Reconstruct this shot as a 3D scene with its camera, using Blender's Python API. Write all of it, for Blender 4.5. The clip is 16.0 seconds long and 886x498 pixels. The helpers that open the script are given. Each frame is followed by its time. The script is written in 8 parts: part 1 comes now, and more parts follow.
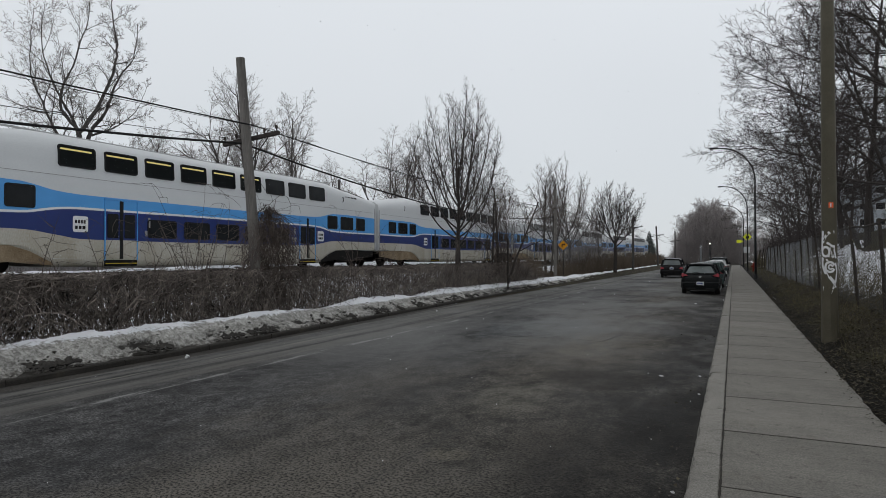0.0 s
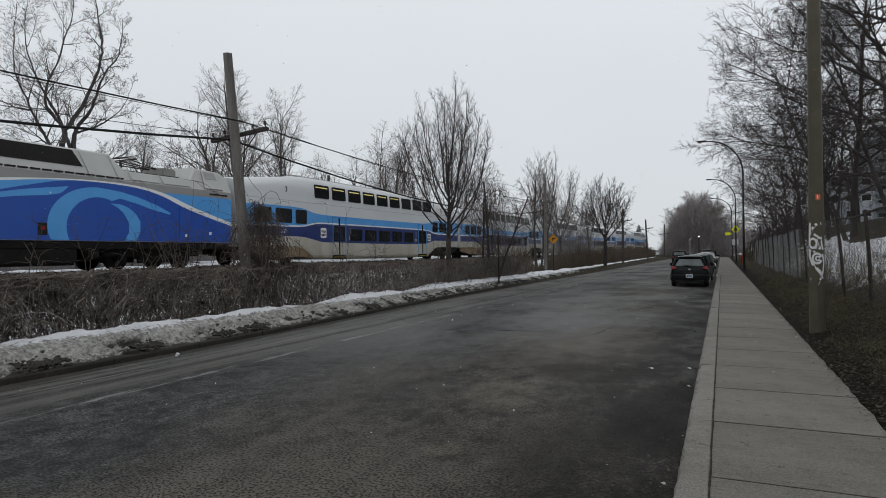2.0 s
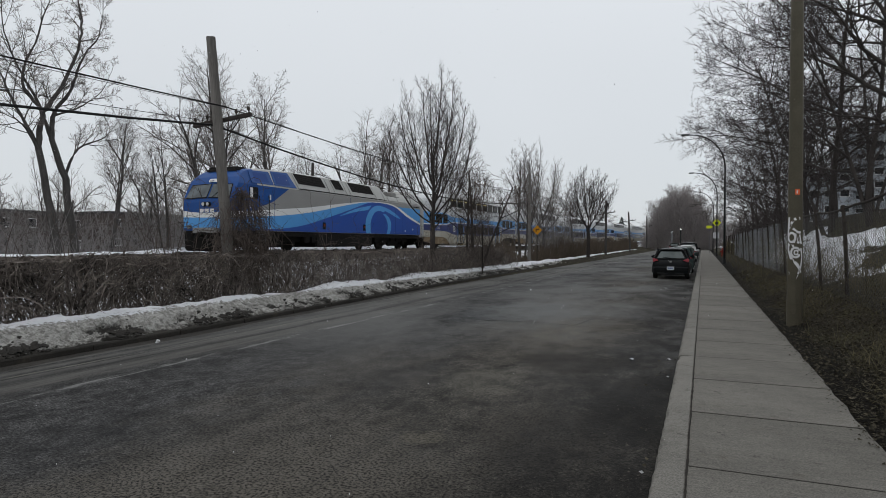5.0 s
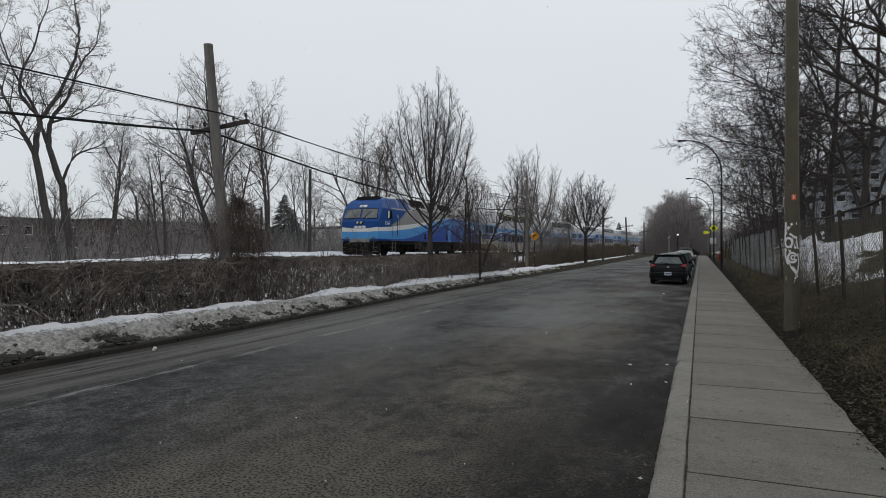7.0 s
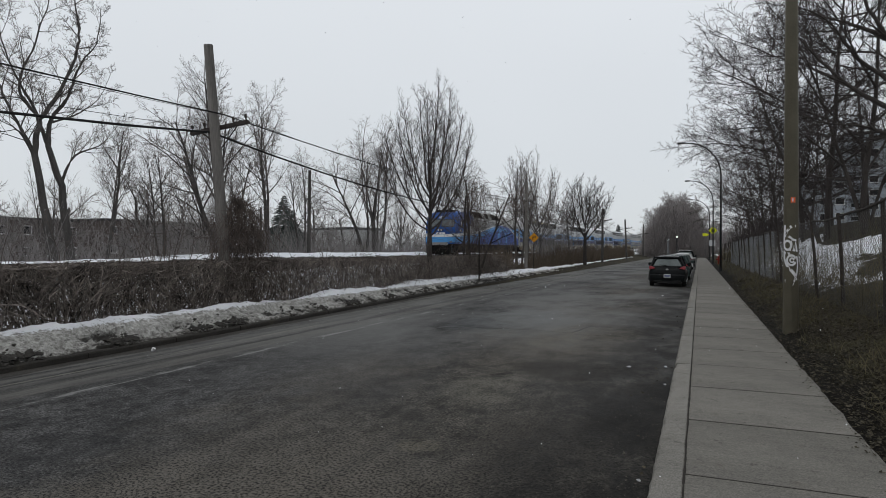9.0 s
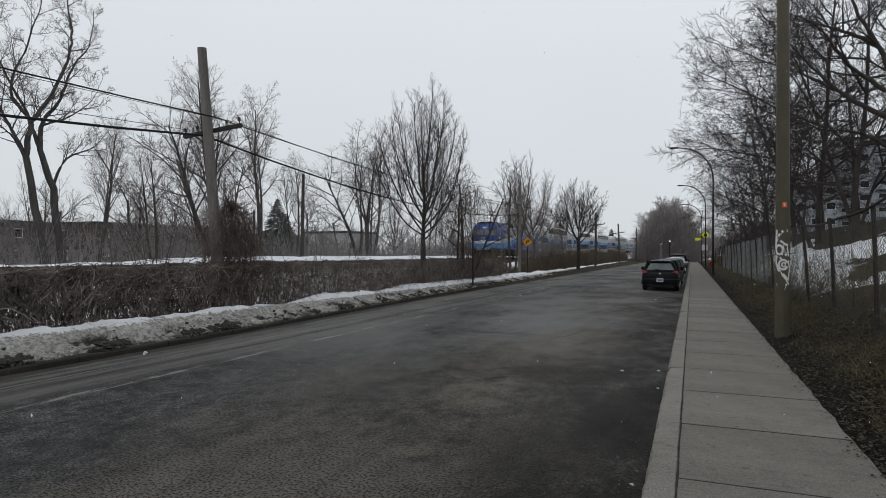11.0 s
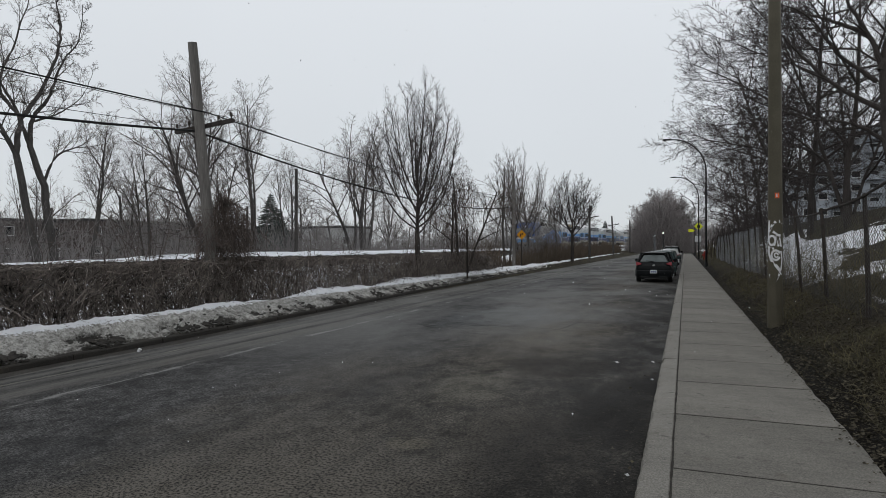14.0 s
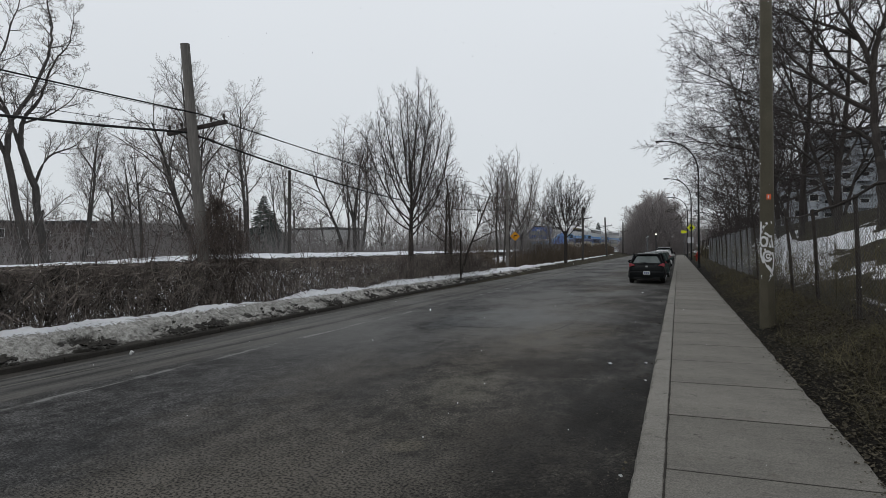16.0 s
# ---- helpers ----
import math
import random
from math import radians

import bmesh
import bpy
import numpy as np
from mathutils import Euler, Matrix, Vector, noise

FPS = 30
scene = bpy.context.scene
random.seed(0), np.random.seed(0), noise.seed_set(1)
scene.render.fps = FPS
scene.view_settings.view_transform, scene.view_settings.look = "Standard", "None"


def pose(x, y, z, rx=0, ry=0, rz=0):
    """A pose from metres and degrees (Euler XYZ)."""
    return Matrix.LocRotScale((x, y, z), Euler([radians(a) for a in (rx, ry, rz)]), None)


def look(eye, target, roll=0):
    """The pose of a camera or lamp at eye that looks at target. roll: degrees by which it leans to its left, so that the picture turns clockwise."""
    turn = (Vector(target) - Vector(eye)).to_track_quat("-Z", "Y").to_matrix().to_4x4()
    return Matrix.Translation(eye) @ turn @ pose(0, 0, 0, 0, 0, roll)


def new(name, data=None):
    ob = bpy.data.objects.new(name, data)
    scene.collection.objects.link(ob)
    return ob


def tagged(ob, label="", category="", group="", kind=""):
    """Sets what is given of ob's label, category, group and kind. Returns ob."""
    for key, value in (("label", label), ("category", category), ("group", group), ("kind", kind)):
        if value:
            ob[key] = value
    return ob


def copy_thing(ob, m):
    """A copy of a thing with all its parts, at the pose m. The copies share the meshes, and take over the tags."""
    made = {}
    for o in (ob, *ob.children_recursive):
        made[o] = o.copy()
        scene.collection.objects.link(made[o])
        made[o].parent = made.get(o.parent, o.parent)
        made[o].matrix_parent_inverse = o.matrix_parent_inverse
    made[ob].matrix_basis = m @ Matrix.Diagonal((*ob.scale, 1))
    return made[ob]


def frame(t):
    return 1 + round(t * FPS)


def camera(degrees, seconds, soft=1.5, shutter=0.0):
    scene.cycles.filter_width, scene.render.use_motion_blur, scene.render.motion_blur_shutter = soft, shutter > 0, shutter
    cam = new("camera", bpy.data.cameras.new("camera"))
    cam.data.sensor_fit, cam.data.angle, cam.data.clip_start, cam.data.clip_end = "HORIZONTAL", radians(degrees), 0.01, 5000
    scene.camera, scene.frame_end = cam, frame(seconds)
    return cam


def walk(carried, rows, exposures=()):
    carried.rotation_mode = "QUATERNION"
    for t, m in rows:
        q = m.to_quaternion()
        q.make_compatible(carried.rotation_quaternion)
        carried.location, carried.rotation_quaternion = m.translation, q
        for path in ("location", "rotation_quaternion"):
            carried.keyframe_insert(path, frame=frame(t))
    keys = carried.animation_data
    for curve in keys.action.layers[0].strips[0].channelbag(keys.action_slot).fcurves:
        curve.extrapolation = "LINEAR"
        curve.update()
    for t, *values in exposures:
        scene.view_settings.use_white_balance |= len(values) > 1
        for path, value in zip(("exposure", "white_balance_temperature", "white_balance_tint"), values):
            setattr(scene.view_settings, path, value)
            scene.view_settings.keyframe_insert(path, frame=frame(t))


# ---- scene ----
# ---------------------------------------------------------------- camera
cam = camera(71.0, 16.0, soft=0.7)
EYE = (0.0, 0.0, 1.75)
CAMERA_ROWS = [
    (0.0, 25.05, 0.77, 0.03), (0.5, 24.79, 0.37, 0.07), (1.0, 24.36, -0.01, 0.16), (1.5, 24.51, 0.08, 0.29),
    (2.0, 24.19, 0.31, 0.57), (2.5, 23.93, 0.69, 0.59), (3.0, 23.33, -0.33, 0.24), (3.5, 22.72, -0.96, -0.20),
    (4.7, 22.70, -0.70, -0.18), (6.0, 22.80, -0.34, -0.15), (6.5, 22.79, 0.08, -0.14), (7.0, 22.49, -0.10, 0.0),
    (7.5, 21.98, -0.06, -0.28), (8.0, 21.89, -0.06, -0.17), (8.5, 22.49, -0.06, -0.18), (9.7, 22.20, 0.15, -0.25),
    (11.0, 21.84, 0.39, -0.31), (11.5, 21.68, 0.63, -0.37), (12.0, 21.58, 0.55, -0.16), (12.5, 21.57, 0.14, -0.02),
    (13.0, 21.54, 0.21, 0.17), (13.5, 21.50, 0.05, 0.23), (14.0, 21.31, -0.18, 0.24), (14.5, 21.20, -0.52, 0.29),
    (15.0, 20.91, -0.73, 0.19), (15.5, 20.82, -0.51, 0.32), (16.0, 20.72, -0.04, 0.32)]
walk(cam, [(t, pose(*EYE, 90 + p, r, y)) for t, y, p, r in CAMERA_ROWS])

# ---------------------------------------------------------------- world and sun
SUN_ELEVATION, SUN_TURN = 48, 200
world = bpy.data.worlds.new("overcast_sky")
scene.world = world
world.use_nodes = True
wn, wl = world.node_tree.nodes, world.node_tree.links
sky = wn.new("ShaderNodeTexSky")
sky.sky_type, sky.sun_disc = 'NISHITA', False
sky.sun_elevation, sky.sun_rotation = radians(SUN_ELEVATION), radians(SUN_TURN)
dim = wn.new("ShaderNodeVectorMath")
dim.operation = 'SCALE'
dim.inputs["Scale"].default_value = 0.08
wl.new(sky.outputs[0], dim.inputs[0])
wcoord = wn.new("ShaderNodeTexCoord")
wsep = wn.new("ShaderNodeSeparateXYZ")
wl.new(wcoord.outputs["Generated"], wsep.inputs[0])
wramp = wn.new("ShaderNodeValToRGB")
wramp.color_ramp.elements[0].position, wramp.color_ramp.elements[0].color = 0.0, (0.66, 0.695, 0.725, 1)
wramp.color_ramp.elements[1].position, wramp.color_ramp.elements[1].color = 0.45, (0.79, 0.825, 0.865, 1)
wl.new(wsep.outputs["Z"], wramp.inputs[0])
cloud = wn.new("ShaderNodeTexNoise")
cloud.inputs["Scale"].default_value, cloud.inputs["Detail"].default_value = 1.6, 3
wl.new(wcoord.outputs["Generated"], cloud.inputs["Vector"])
cloudramp = wn.new("ShaderNodeMapRange")
cloudramp.inputs["To Min"].default_value, cloudramp.inputs["To Max"].default_value = 0.93, 1.07
wl.new(cloud.outputs[0], cloudramp.inputs[0])
veil = wn.new("ShaderNodeVectorMath")
veil.operation = 'SCALE'
wl.new(wramp.outputs[0], veil.inputs[0])
wl.new(cloudramp.outputs[0], veil.inputs["Scale"])
wmix = wn.new("ShaderNodeMix")
wmix.data_type = 'RGBA'
wmix.inputs["Factor"].default_value = 0.93
wl.new(dim.outputs[0], wmix.inputs["A"])
wl.new(veil.outputs[0], wmix.inputs["B"])
wl.new(wmix.outputs["Result"], wn["Background"].inputs["Color"])
wn["Background"].inputs["Strength"].default_value = 1.0

sun = new("sun", bpy.data.lights.new("sun", 'SUN'))
sun.data.energy, sun.data.angle, sun.data.color = 0.3, radians(40), (1.0, 0.97, 0.93)
a, e = radians(SUN_TURN), radians(SUN_ELEVATION)
sun.matrix_world = look((40 * math.sin(a), 40 * math.cos(a), 40 * math.tan(e)), (0, 0, 0))
scene.view_settings.exposure = 0.0


# ---------------------------------------------------------------- materials
def surf(name, low, high, scale=4.0, rough=0.8, bump=0.2, fine=60.0, metal=0.0, spread=0.0, detail=6.0, rvar=0.1, stretch=(1, 1, 1), contrast=0.25, spec=0.12):
    """A surface of two colours mixed by coarse and fine noise, with fine relief."""
    m = bpy.data.materials.new(name)
    m.use_nodes = True
    n, l = m.node_tree.nodes, m.node_tree.links
    b = n["Principled BSDF"]
    b.inputs["Metallic"].default_value = metal
    b.inputs["Specular IOR Level"].default_value = spec
    co = n.new("ShaderNodeTexCoord")
    mp = n.new("ShaderNodeMapping")
    mp.inputs["Scale"].default_value = stretch
    l.new(co.outputs["Object"], mp.inputs[0])
    coarse = n.new("ShaderNodeTexNoise")
    coarse.inputs["Scale"].default_value, coarse.inputs["Detail"].default_value = scale, detail
    l.new(mp.outputs[0], coarse.inputs["Vector"])
    grain = n.new("ShaderNodeTexNoise")
    grain.inputs["Scale"].default_value, grain.inputs["Detail"].default_value = fine, 3
    l.new(mp.outputs[0], grain.inputs["Vector"])
    add = n.new("ShaderNodeMix")
    add.inputs["Factor"].default_value = 0.4
    l.new(coarse.outputs[0], add.inputs["A"])
    l.new(grain.outputs[0], add.inputs["B"])
    rng = n.new("ShaderNodeMapRange")
    rng.inputs["From Min"].default_value, rng.inputs["From Max"].default_value = 0.5 - contrast, 0.5 + contrast
    l.new(add.outputs["Result"], rng.inputs[0])
    mix = n.new("ShaderNodeMix")
    mix.data_type = 'RGBA'
    mix.inputs["A"].default_value, mix.inputs["B"].default_value = (*low, 1), (*high, 1)
    l.new(rng.outputs[0], mix.inputs["Factor"])
    out = mix.outputs["Result"]
    if spread:
        info = n.new("ShaderNodeObjectInfo")
        geo = n.new("ShaderNodeNewGeometry")
        s = n.new("ShaderNodeMath")
        s.operation = 'ADD'
        l.new(info.outputs["Random"], s.inputs[0])
        l.new(geo.outputs["Random Per Island"], s.inputs[1])
        r2 = n.new("ShaderNodeMapRange")
        r2.inputs["From Max"].default_value = 2.0
        r2.inputs["To Min"].default_value, r2.inputs["To Max"].default_value = 1 - spread, 1 + spread
        l.new(s.outputs[0], r2.inputs[0])
        v = n.new("ShaderNodeVectorMath")
        v.operation = 'SCALE'
        l.new(out, v.inputs[0])
        l.new(r2.outputs[0], v.inputs["Scale"])
        out = v.outputs[0]
    l.new(out, b.inputs["Base Color"])
    rr = n.new("ShaderNodeMapRange")
    rr.inputs["To Min"].default_value, rr.inputs["To Max"].default_value = max(0.03, rough - rvar), min(1, rough + rvar)
    l.new(coarse.outputs[0], rr.inputs[0])
    l.new(rr.outputs[0], b.inputs["Roughness"])
    if bump:
        bp = n.new("ShaderNodeBump")
        bp.inputs["Strength"].default_value, bp.inputs["Distance"].default_value = bump, 0.02
        l.new(grain.outputs[0], bp.inputs["Height"])
        l.new(bp.outputs[0], b.inputs["Normal"])
    return m


def node_mix(m, fac, col_a, col_b):
    mix = m.node_tree.nodes.new("ShaderNodeMix")
    mix.data_type = 'RGBA'
    for key, val in (("Factor", fac), ("A", col_a), ("B", col_b)):
        if isinstance(val, (tuple, float)):
            mix.inputs[key].default_value = val if isinstance(val, float) else (*val, 1)
        else:
            m.node_tree.links.new(val, mix.inputs[key])
    return mix.outputs["Result"]


def node_math(m, op, a, b=0.0, c=0.0):
    nd = m.node_tree.nodes.new("ShaderNodeMath")
    nd.operation = op
    for i, val in enumerate((a, b, c)):
        if isinstance(val, (int, float)):
            nd.inputs[i].default_value = val
        else:
            m.node_tree.links.new(val, nd.inputs[i])
    return nd.outputs[0]


def node_noise(m, scale, detail=4.0, stretch=(1, 1, 1), rough=0.55):
    n, l = m.node_tree.nodes, m.node_tree.links
    co = n.new("ShaderNodeTexCoord")
    mp = n.new("ShaderNodeMapping")
    mp.inputs["Scale"].default_value = stretch
    l.new(co.outputs["Object"], mp.inputs[0])
    t = n.new("ShaderNodeTexNoise")
    t.inputs["Scale"].default_value, t.inputs["Detail"].default_value, t.inputs["Roughness"].default_value = scale, detail, rough
    l.new(mp.outputs[0], t.inputs["Vector"])
    return t.outputs[0]


def node_step(m, value, lo, hi, to0=0.0, to1=1.0):
    nd = m.node_tree.nodes.new("ShaderNodeMapRange")
    nd.inputs["From Min"].default_value, nd.inputs["From Max"].default_value = lo, hi
    nd.inputs["To Min"].default_value, nd.inputs["To Max"].default_value = to0, to1
    m.node_tree.links.new(value, nd.inputs[0])
    return nd.outputs[0]


def node_xyz(m):
    n, l = m.node_tree.nodes, m.node_tree.links
    co = n.new("ShaderNodeTexCoord")
    sp = n.new("ShaderNodeSeparateXYZ")
    l.new(co.outputs["Object"], sp.inputs[0])
    return sp.outputs[0], sp.outputs[1], sp.outputs[2]


def blank(name, rough=0.85, spec=0.35):
    m = bpy.data.materials.new(name)
    m.use_nodes = True
    b = m.node_tree.nodes["Principled BSDF"]
    b.inputs["Roughness"].default_value = rough
    b.inputs["Specular IOR Level"].default_value = spec
    return m, b


def finish(m, b, colour, height=None, strength=0.4, distance=0.02, rough=None):
    l = m.node_tree.links
    l.new(colour, b.inputs["Base Color"])
    if height is not None:
        bp = m.node_tree.nodes.new("ShaderNodeBump")
        bp.inputs["Strength"].default_value, bp.inputs["Distance"].default_value = strength, distance
        l.new(height, bp.inputs["Height"])
        l.new(bp.outputs[0], b.inputs["Normal"])
    if rough is not None:
        l.new(rough, b.inputs["Roughness"])
    return m


def asphalt_material():
    m, b = blank("worn_asphalt", 0.75, 0.09)
    x, y, z = node_xyz(m)
    stone = node_noise(m, 40, 3, (1, 1, 1), 0.6)
    grit = node_noise(m, 105, 2, (1, 1, 1), 0.6)
    chip = node_noise(m, 64, 1)
    pit = node_noise(m, 66, 1)
    blotch = node_noise(m, 0.5, 6, (1, 0.6, 1), 0.6)
    lump = node_noise(m, 3.0, 9, (1, 0.7, 1), 0.8)
    # smooth tracks where wheels run, rougher crown and parking lane
    lane = node_step(m, x, -4.9, -2.6)
    mottle = node_noise(m, 8.0, 8, (1, 0.7, 1), 0.85)
    v = node_math(m, 'MULTIPLY', node_step(m, blotch, 0.40, 0.60, 0.80, 1.20), node_math(m, 'MULTIPLY', node_step(m, lump, 0.42, 0.58, 0.55, 1.45), node_step(m, mottle, 0.40, 0.60, 0.55, 1.45)))
    v = node_math(m, 'MULTIPLY', v, node_math(m, 'MULTIPLY', node_step(m, stone, 0.35, 0.65, 0.10, 1.90), node_step(m, grit, 0.35, 0.65, 0.35, 1.65)))
    tint = node_mix(m, lane, (0.0422, 0.0414, 0.0406), (0.0485, 0.0440, 0.0368))
    scaled = m.node_tree.nodes.new("ShaderNodeVectorMath")
    scaled.operation = 'SCALE'
    m.node_tree.links.new(tint, scaled.inputs[0])
    m.node_tree.links.new(v, scaled.inputs["Scale"])
    col = scaled.outputs[0]
    # pale aggregate chips
    col = node_mix(m, node_step(m, chip, 0.66, 0.72, 0, 0.55), col, (0.135, 0.130, 0.120))
    col = node_mix(m, node_step(m, pit, 0.37, 0.29, 0, 0.6), col, (0.0075, 0.0070, 0.0065))
    # dried dust in the parking lane
    dust = node_step(m, node_noise(m, 0.42, 7, (1, 0.5, 1), 0.68), 0.45, 0.57, 0, 0.75)
    dusty = node_math(m, 'MULTIPLY', node_math(m, 'MULTIPLY', node_step(m, x, -5.6, -4.4), node_step(m, x, -0.9, -1.8)), dust)
    col = node_mix(m, node_math(m, 'MULTIPLY', dusty, node_step(m, stone, 0.42, 0.56)), col, (0.130, 0.116, 0.097))
    wet = node_math(m, 'MULTIPLY', node_step(m, node_noise(m, 0.55, 6, (1, 0.45, 1), 0.65), 0.52, 0.64, 0, 0.6), lane)
    col = node_mix(m, wet, col, (0.016, 0.0135, 0.0115))
    col = node_mix(m, node_step(m, node_noise(m, 1.0, 5, (1.8, 0.05, 1)), 0.52, 0.70, 0, 0.35), col, (0.018, 0.0185, 0.019))
    # pale patches, faded in along y to paint the sheen of far asphalt
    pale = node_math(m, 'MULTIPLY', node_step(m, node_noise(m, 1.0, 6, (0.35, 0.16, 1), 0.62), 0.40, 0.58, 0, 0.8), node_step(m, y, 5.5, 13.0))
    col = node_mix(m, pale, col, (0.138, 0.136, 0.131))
    # worn pale scabs, dried puddles and damp patches, each where it lies
    edge = node_math(m, 'MULTIPLY', node_math(m, 'SUBTRACT', node_noise(m, 1.6, 7, (1, 0.6, 1), 0.7), 0.5), 3.2)
    for cx, cy, rx, ry, amount, tone in ((-4.4, 15.2, 1.3, 2.6, 0.45, (0.125, 0.134, 0.138)), (-2.0, 12.4, 1.1, 2.5, 0.60, (0.140, 0.126, 0.104)), (-2.5, 7.4, 0.5, 0.9, 0.55, (0.130, 0.122, 0.100)), (-2.3, 5.05, 0.22, 0.2, 0.6, (0.135, 0.120, 0.088)),
                                         (-1.85, 9.0, 0.9, 0.75, 0.6, (0.016, 0.0135, 0.0115)), (-0.7, 7.0, 0.45, 1.6, 0.7, (0.012, 0.0105, 0.0095)), (-3.2, 4.6, 1.6, 1.2, 0.3, (0.090, 0.083, 0.073)), (-1.3, 5.6, 0.7, 1.0, 0.35, (0.018, 0.015, 0.013))):
        dx = node_math(m, 'MULTIPLY', node_math(m, 'ADD', x, -cx), 1 / rx)
        dy = node_math(m, 'MULTIPLY', node_math(m, 'ADD', y, -cy), 1 / ry)
        d = node_math(m, 'ADD', node_math(m, 'ADD', node_math(m, 'MULTIPLY', dx, dx), node_math(m, 'MULTIPLY', dy, dy)), edge)
        col = node_mix(m, node_math(m, 'MULTIPLY', node_step(m, d, 1.25, 0.35, 0.0, amount), node_math(m, 'MULTIPLY', node_step(m, stone, 0.40, 0.56, 0.1, 1.25), node_step(m, lump, 0.40, 0.58, 0.25, 1.2))), col, tone)
    # salt streaks near the far gutter
    far = node_math(m, 'MULTIPLY', node_step(m, x, -6.8, -7.8), node_step(m, node_noise(m, 2.2, 5, (2.2, 0.03, 1)), 0.42, 0.60))
    col = node_mix(m, node_math(m, 'MULTIPLY', far, 0.6), col, (0.15, 0.144, 0.132))
    # worn white line along the parking lane
    line = node_math(m, 'LESS_THAN', node_math(m, 'ABSOLUTE', node_math(m, 'ADD', x, 6.97)), 0.06)
    line = node_math(m, 'MULTIPLY', line, node_step(m, node_noise(m, 3.0, 6, (3, 0.35, 1), 0.7), 0.5, 0.56))
    col = node_mix(m, node_math(m, 'MULTIPLY', line, 0.6), col, (0.26, 0.26, 0.25))
    # thin pale rut line and mud streaks left by wheels beside the gutter
    wob = node_math(m, 'ADD', x, node_math(m, 'MULTIPLY', node_math(m, 'SUBTRACT', node_noise(m, 0.35, 3), 0.5), 0.35))
    rut = node_math(m, 'LESS_THAN', node_math(m, 'ABSOLUTE', node_math(m, 'ADD', wob, 8.12)), 0.035)
    col = node_mix(m, node_math(m, 'MULTIPLY', rut, node_step(m, node_noise(m, 2.0, 6, (3, 0.3, 1), 0.7), 0.44, 0.56, 0, 0.55)), col, (0.20, 0.19, 0.16))
    mudline = node_math(m, 'LESS_THAN', node_math(m, 'ABSOLUTE', node_math(m, 'ADD', wob, 7.42)), 0.16)
    col = node_mix(m, node_math(m, 'MULTIPLY', mudline, node_step(m, node_noise(m, 3.0, 6, (4, 0.12, 1), 0.7), 0.45, 0.58, 0, 0.5)), col, (0.13, 0.122, 0.108))
    wheel = node_math(m, 'LESS_THAN', node_math(m, 'ABSOLUTE', node_math(m, 'ADD', wob, 7.75)), 0.13)
    col = node_mix(m, node_math(m, 'MULTIPLY', wheel, node_step(m, node_noise(m, 3.0, 6, (4, 0.12, 1), 0.7), 0.42, 0.56, 0, 0.6)), col, (0.020, 0.019, 0.018))
    # dark silt beside the near kerb
    near = node_math(m, 'MULTIPLY', node_step(m, x, -2.3, -0.7), node_step(m, node_noise(m, 1.4, 6, (1, 0.6, 1), 0.65), 0.36, 0.56, 0.25, 1.0))
    col = node_mix(m, node_math(m, 'MULTIPLY', near, 0.85), col, (0.010, 0.009, 0.008))
    h = node_math(m, 'ADD', node_math(m, 'MULTIPLY', stone, 0.6), node_math(m, 'MULTIPLY', grit, 0.4))
    return finish(m, b, col, h, 0.8, 0.012, node_step(m, blotch, 0.3, 0.7, 0.62, 0.9))


def concrete_material(name, base, grime):
    """Broom-finished concrete: fine sand grain, faint cloudiness, small dark stains and rust spots."""
    m, b = blank(name, 0.88, 0.12)
    sand = node_noise(m, 75, 3, (1, 1, 1), 0.7)
    cloud = node_noise(m, 1.3, 6, (1, 1, 1), 0.62)
    speck = node_noise(m, 9.0, 6, (1, 1, 1), 0.75)
    broom = node_noise(m, 9.0, 3, (0.35, 6.0, 1))
    v = node_math(m, 'MULTIPLY', node_step(m, sand, 0.38, 0.62, 0.74, 1.25), node_step(m, cloud, 0.35, 0.65, 0.86, 1.12))
    v = node_math(m, 'MULTIPLY', v, node_step(m, broom, 0.35, 0.65, 0.92, 1.08))
    info = m.node_tree.nodes.new("ShaderNodeObjectInfo")
    v = node_math(m, 'MULTIPLY', v, node_step(m, info.outputs["Random"], 0.0, 1.0, 0.90, 1.10))
    scaled = m.node_tree.nodes.new("ShaderNodeVectorMath")
    scaled.operation = 'SCALE'
    scaled.inputs[0].default_value = base
    m.node_tree.links.new(v, scaled.inputs["Scale"])
    col = node_mix(m, node_step(m, speck, 0.60, 0.70, 0, grime), scaled.outputs[0], (0.035, 0.032, 0.027))
    col = node_mix(m, node_step(m, node_noise(m, 2.7, 6, (1, 1, 1), 0.7), 0.60, 0.74, 0, grime * 0.7), col, (0.075, 0.064, 0.048))
    h = node_math(m, 'ADD', node_math(m, 'MULTIPLY', sand, 0.5), node_math(m, 'MULTIPLY', speck, 0.5))
    return finish(m, b, col, h, 0.7, 0.012)


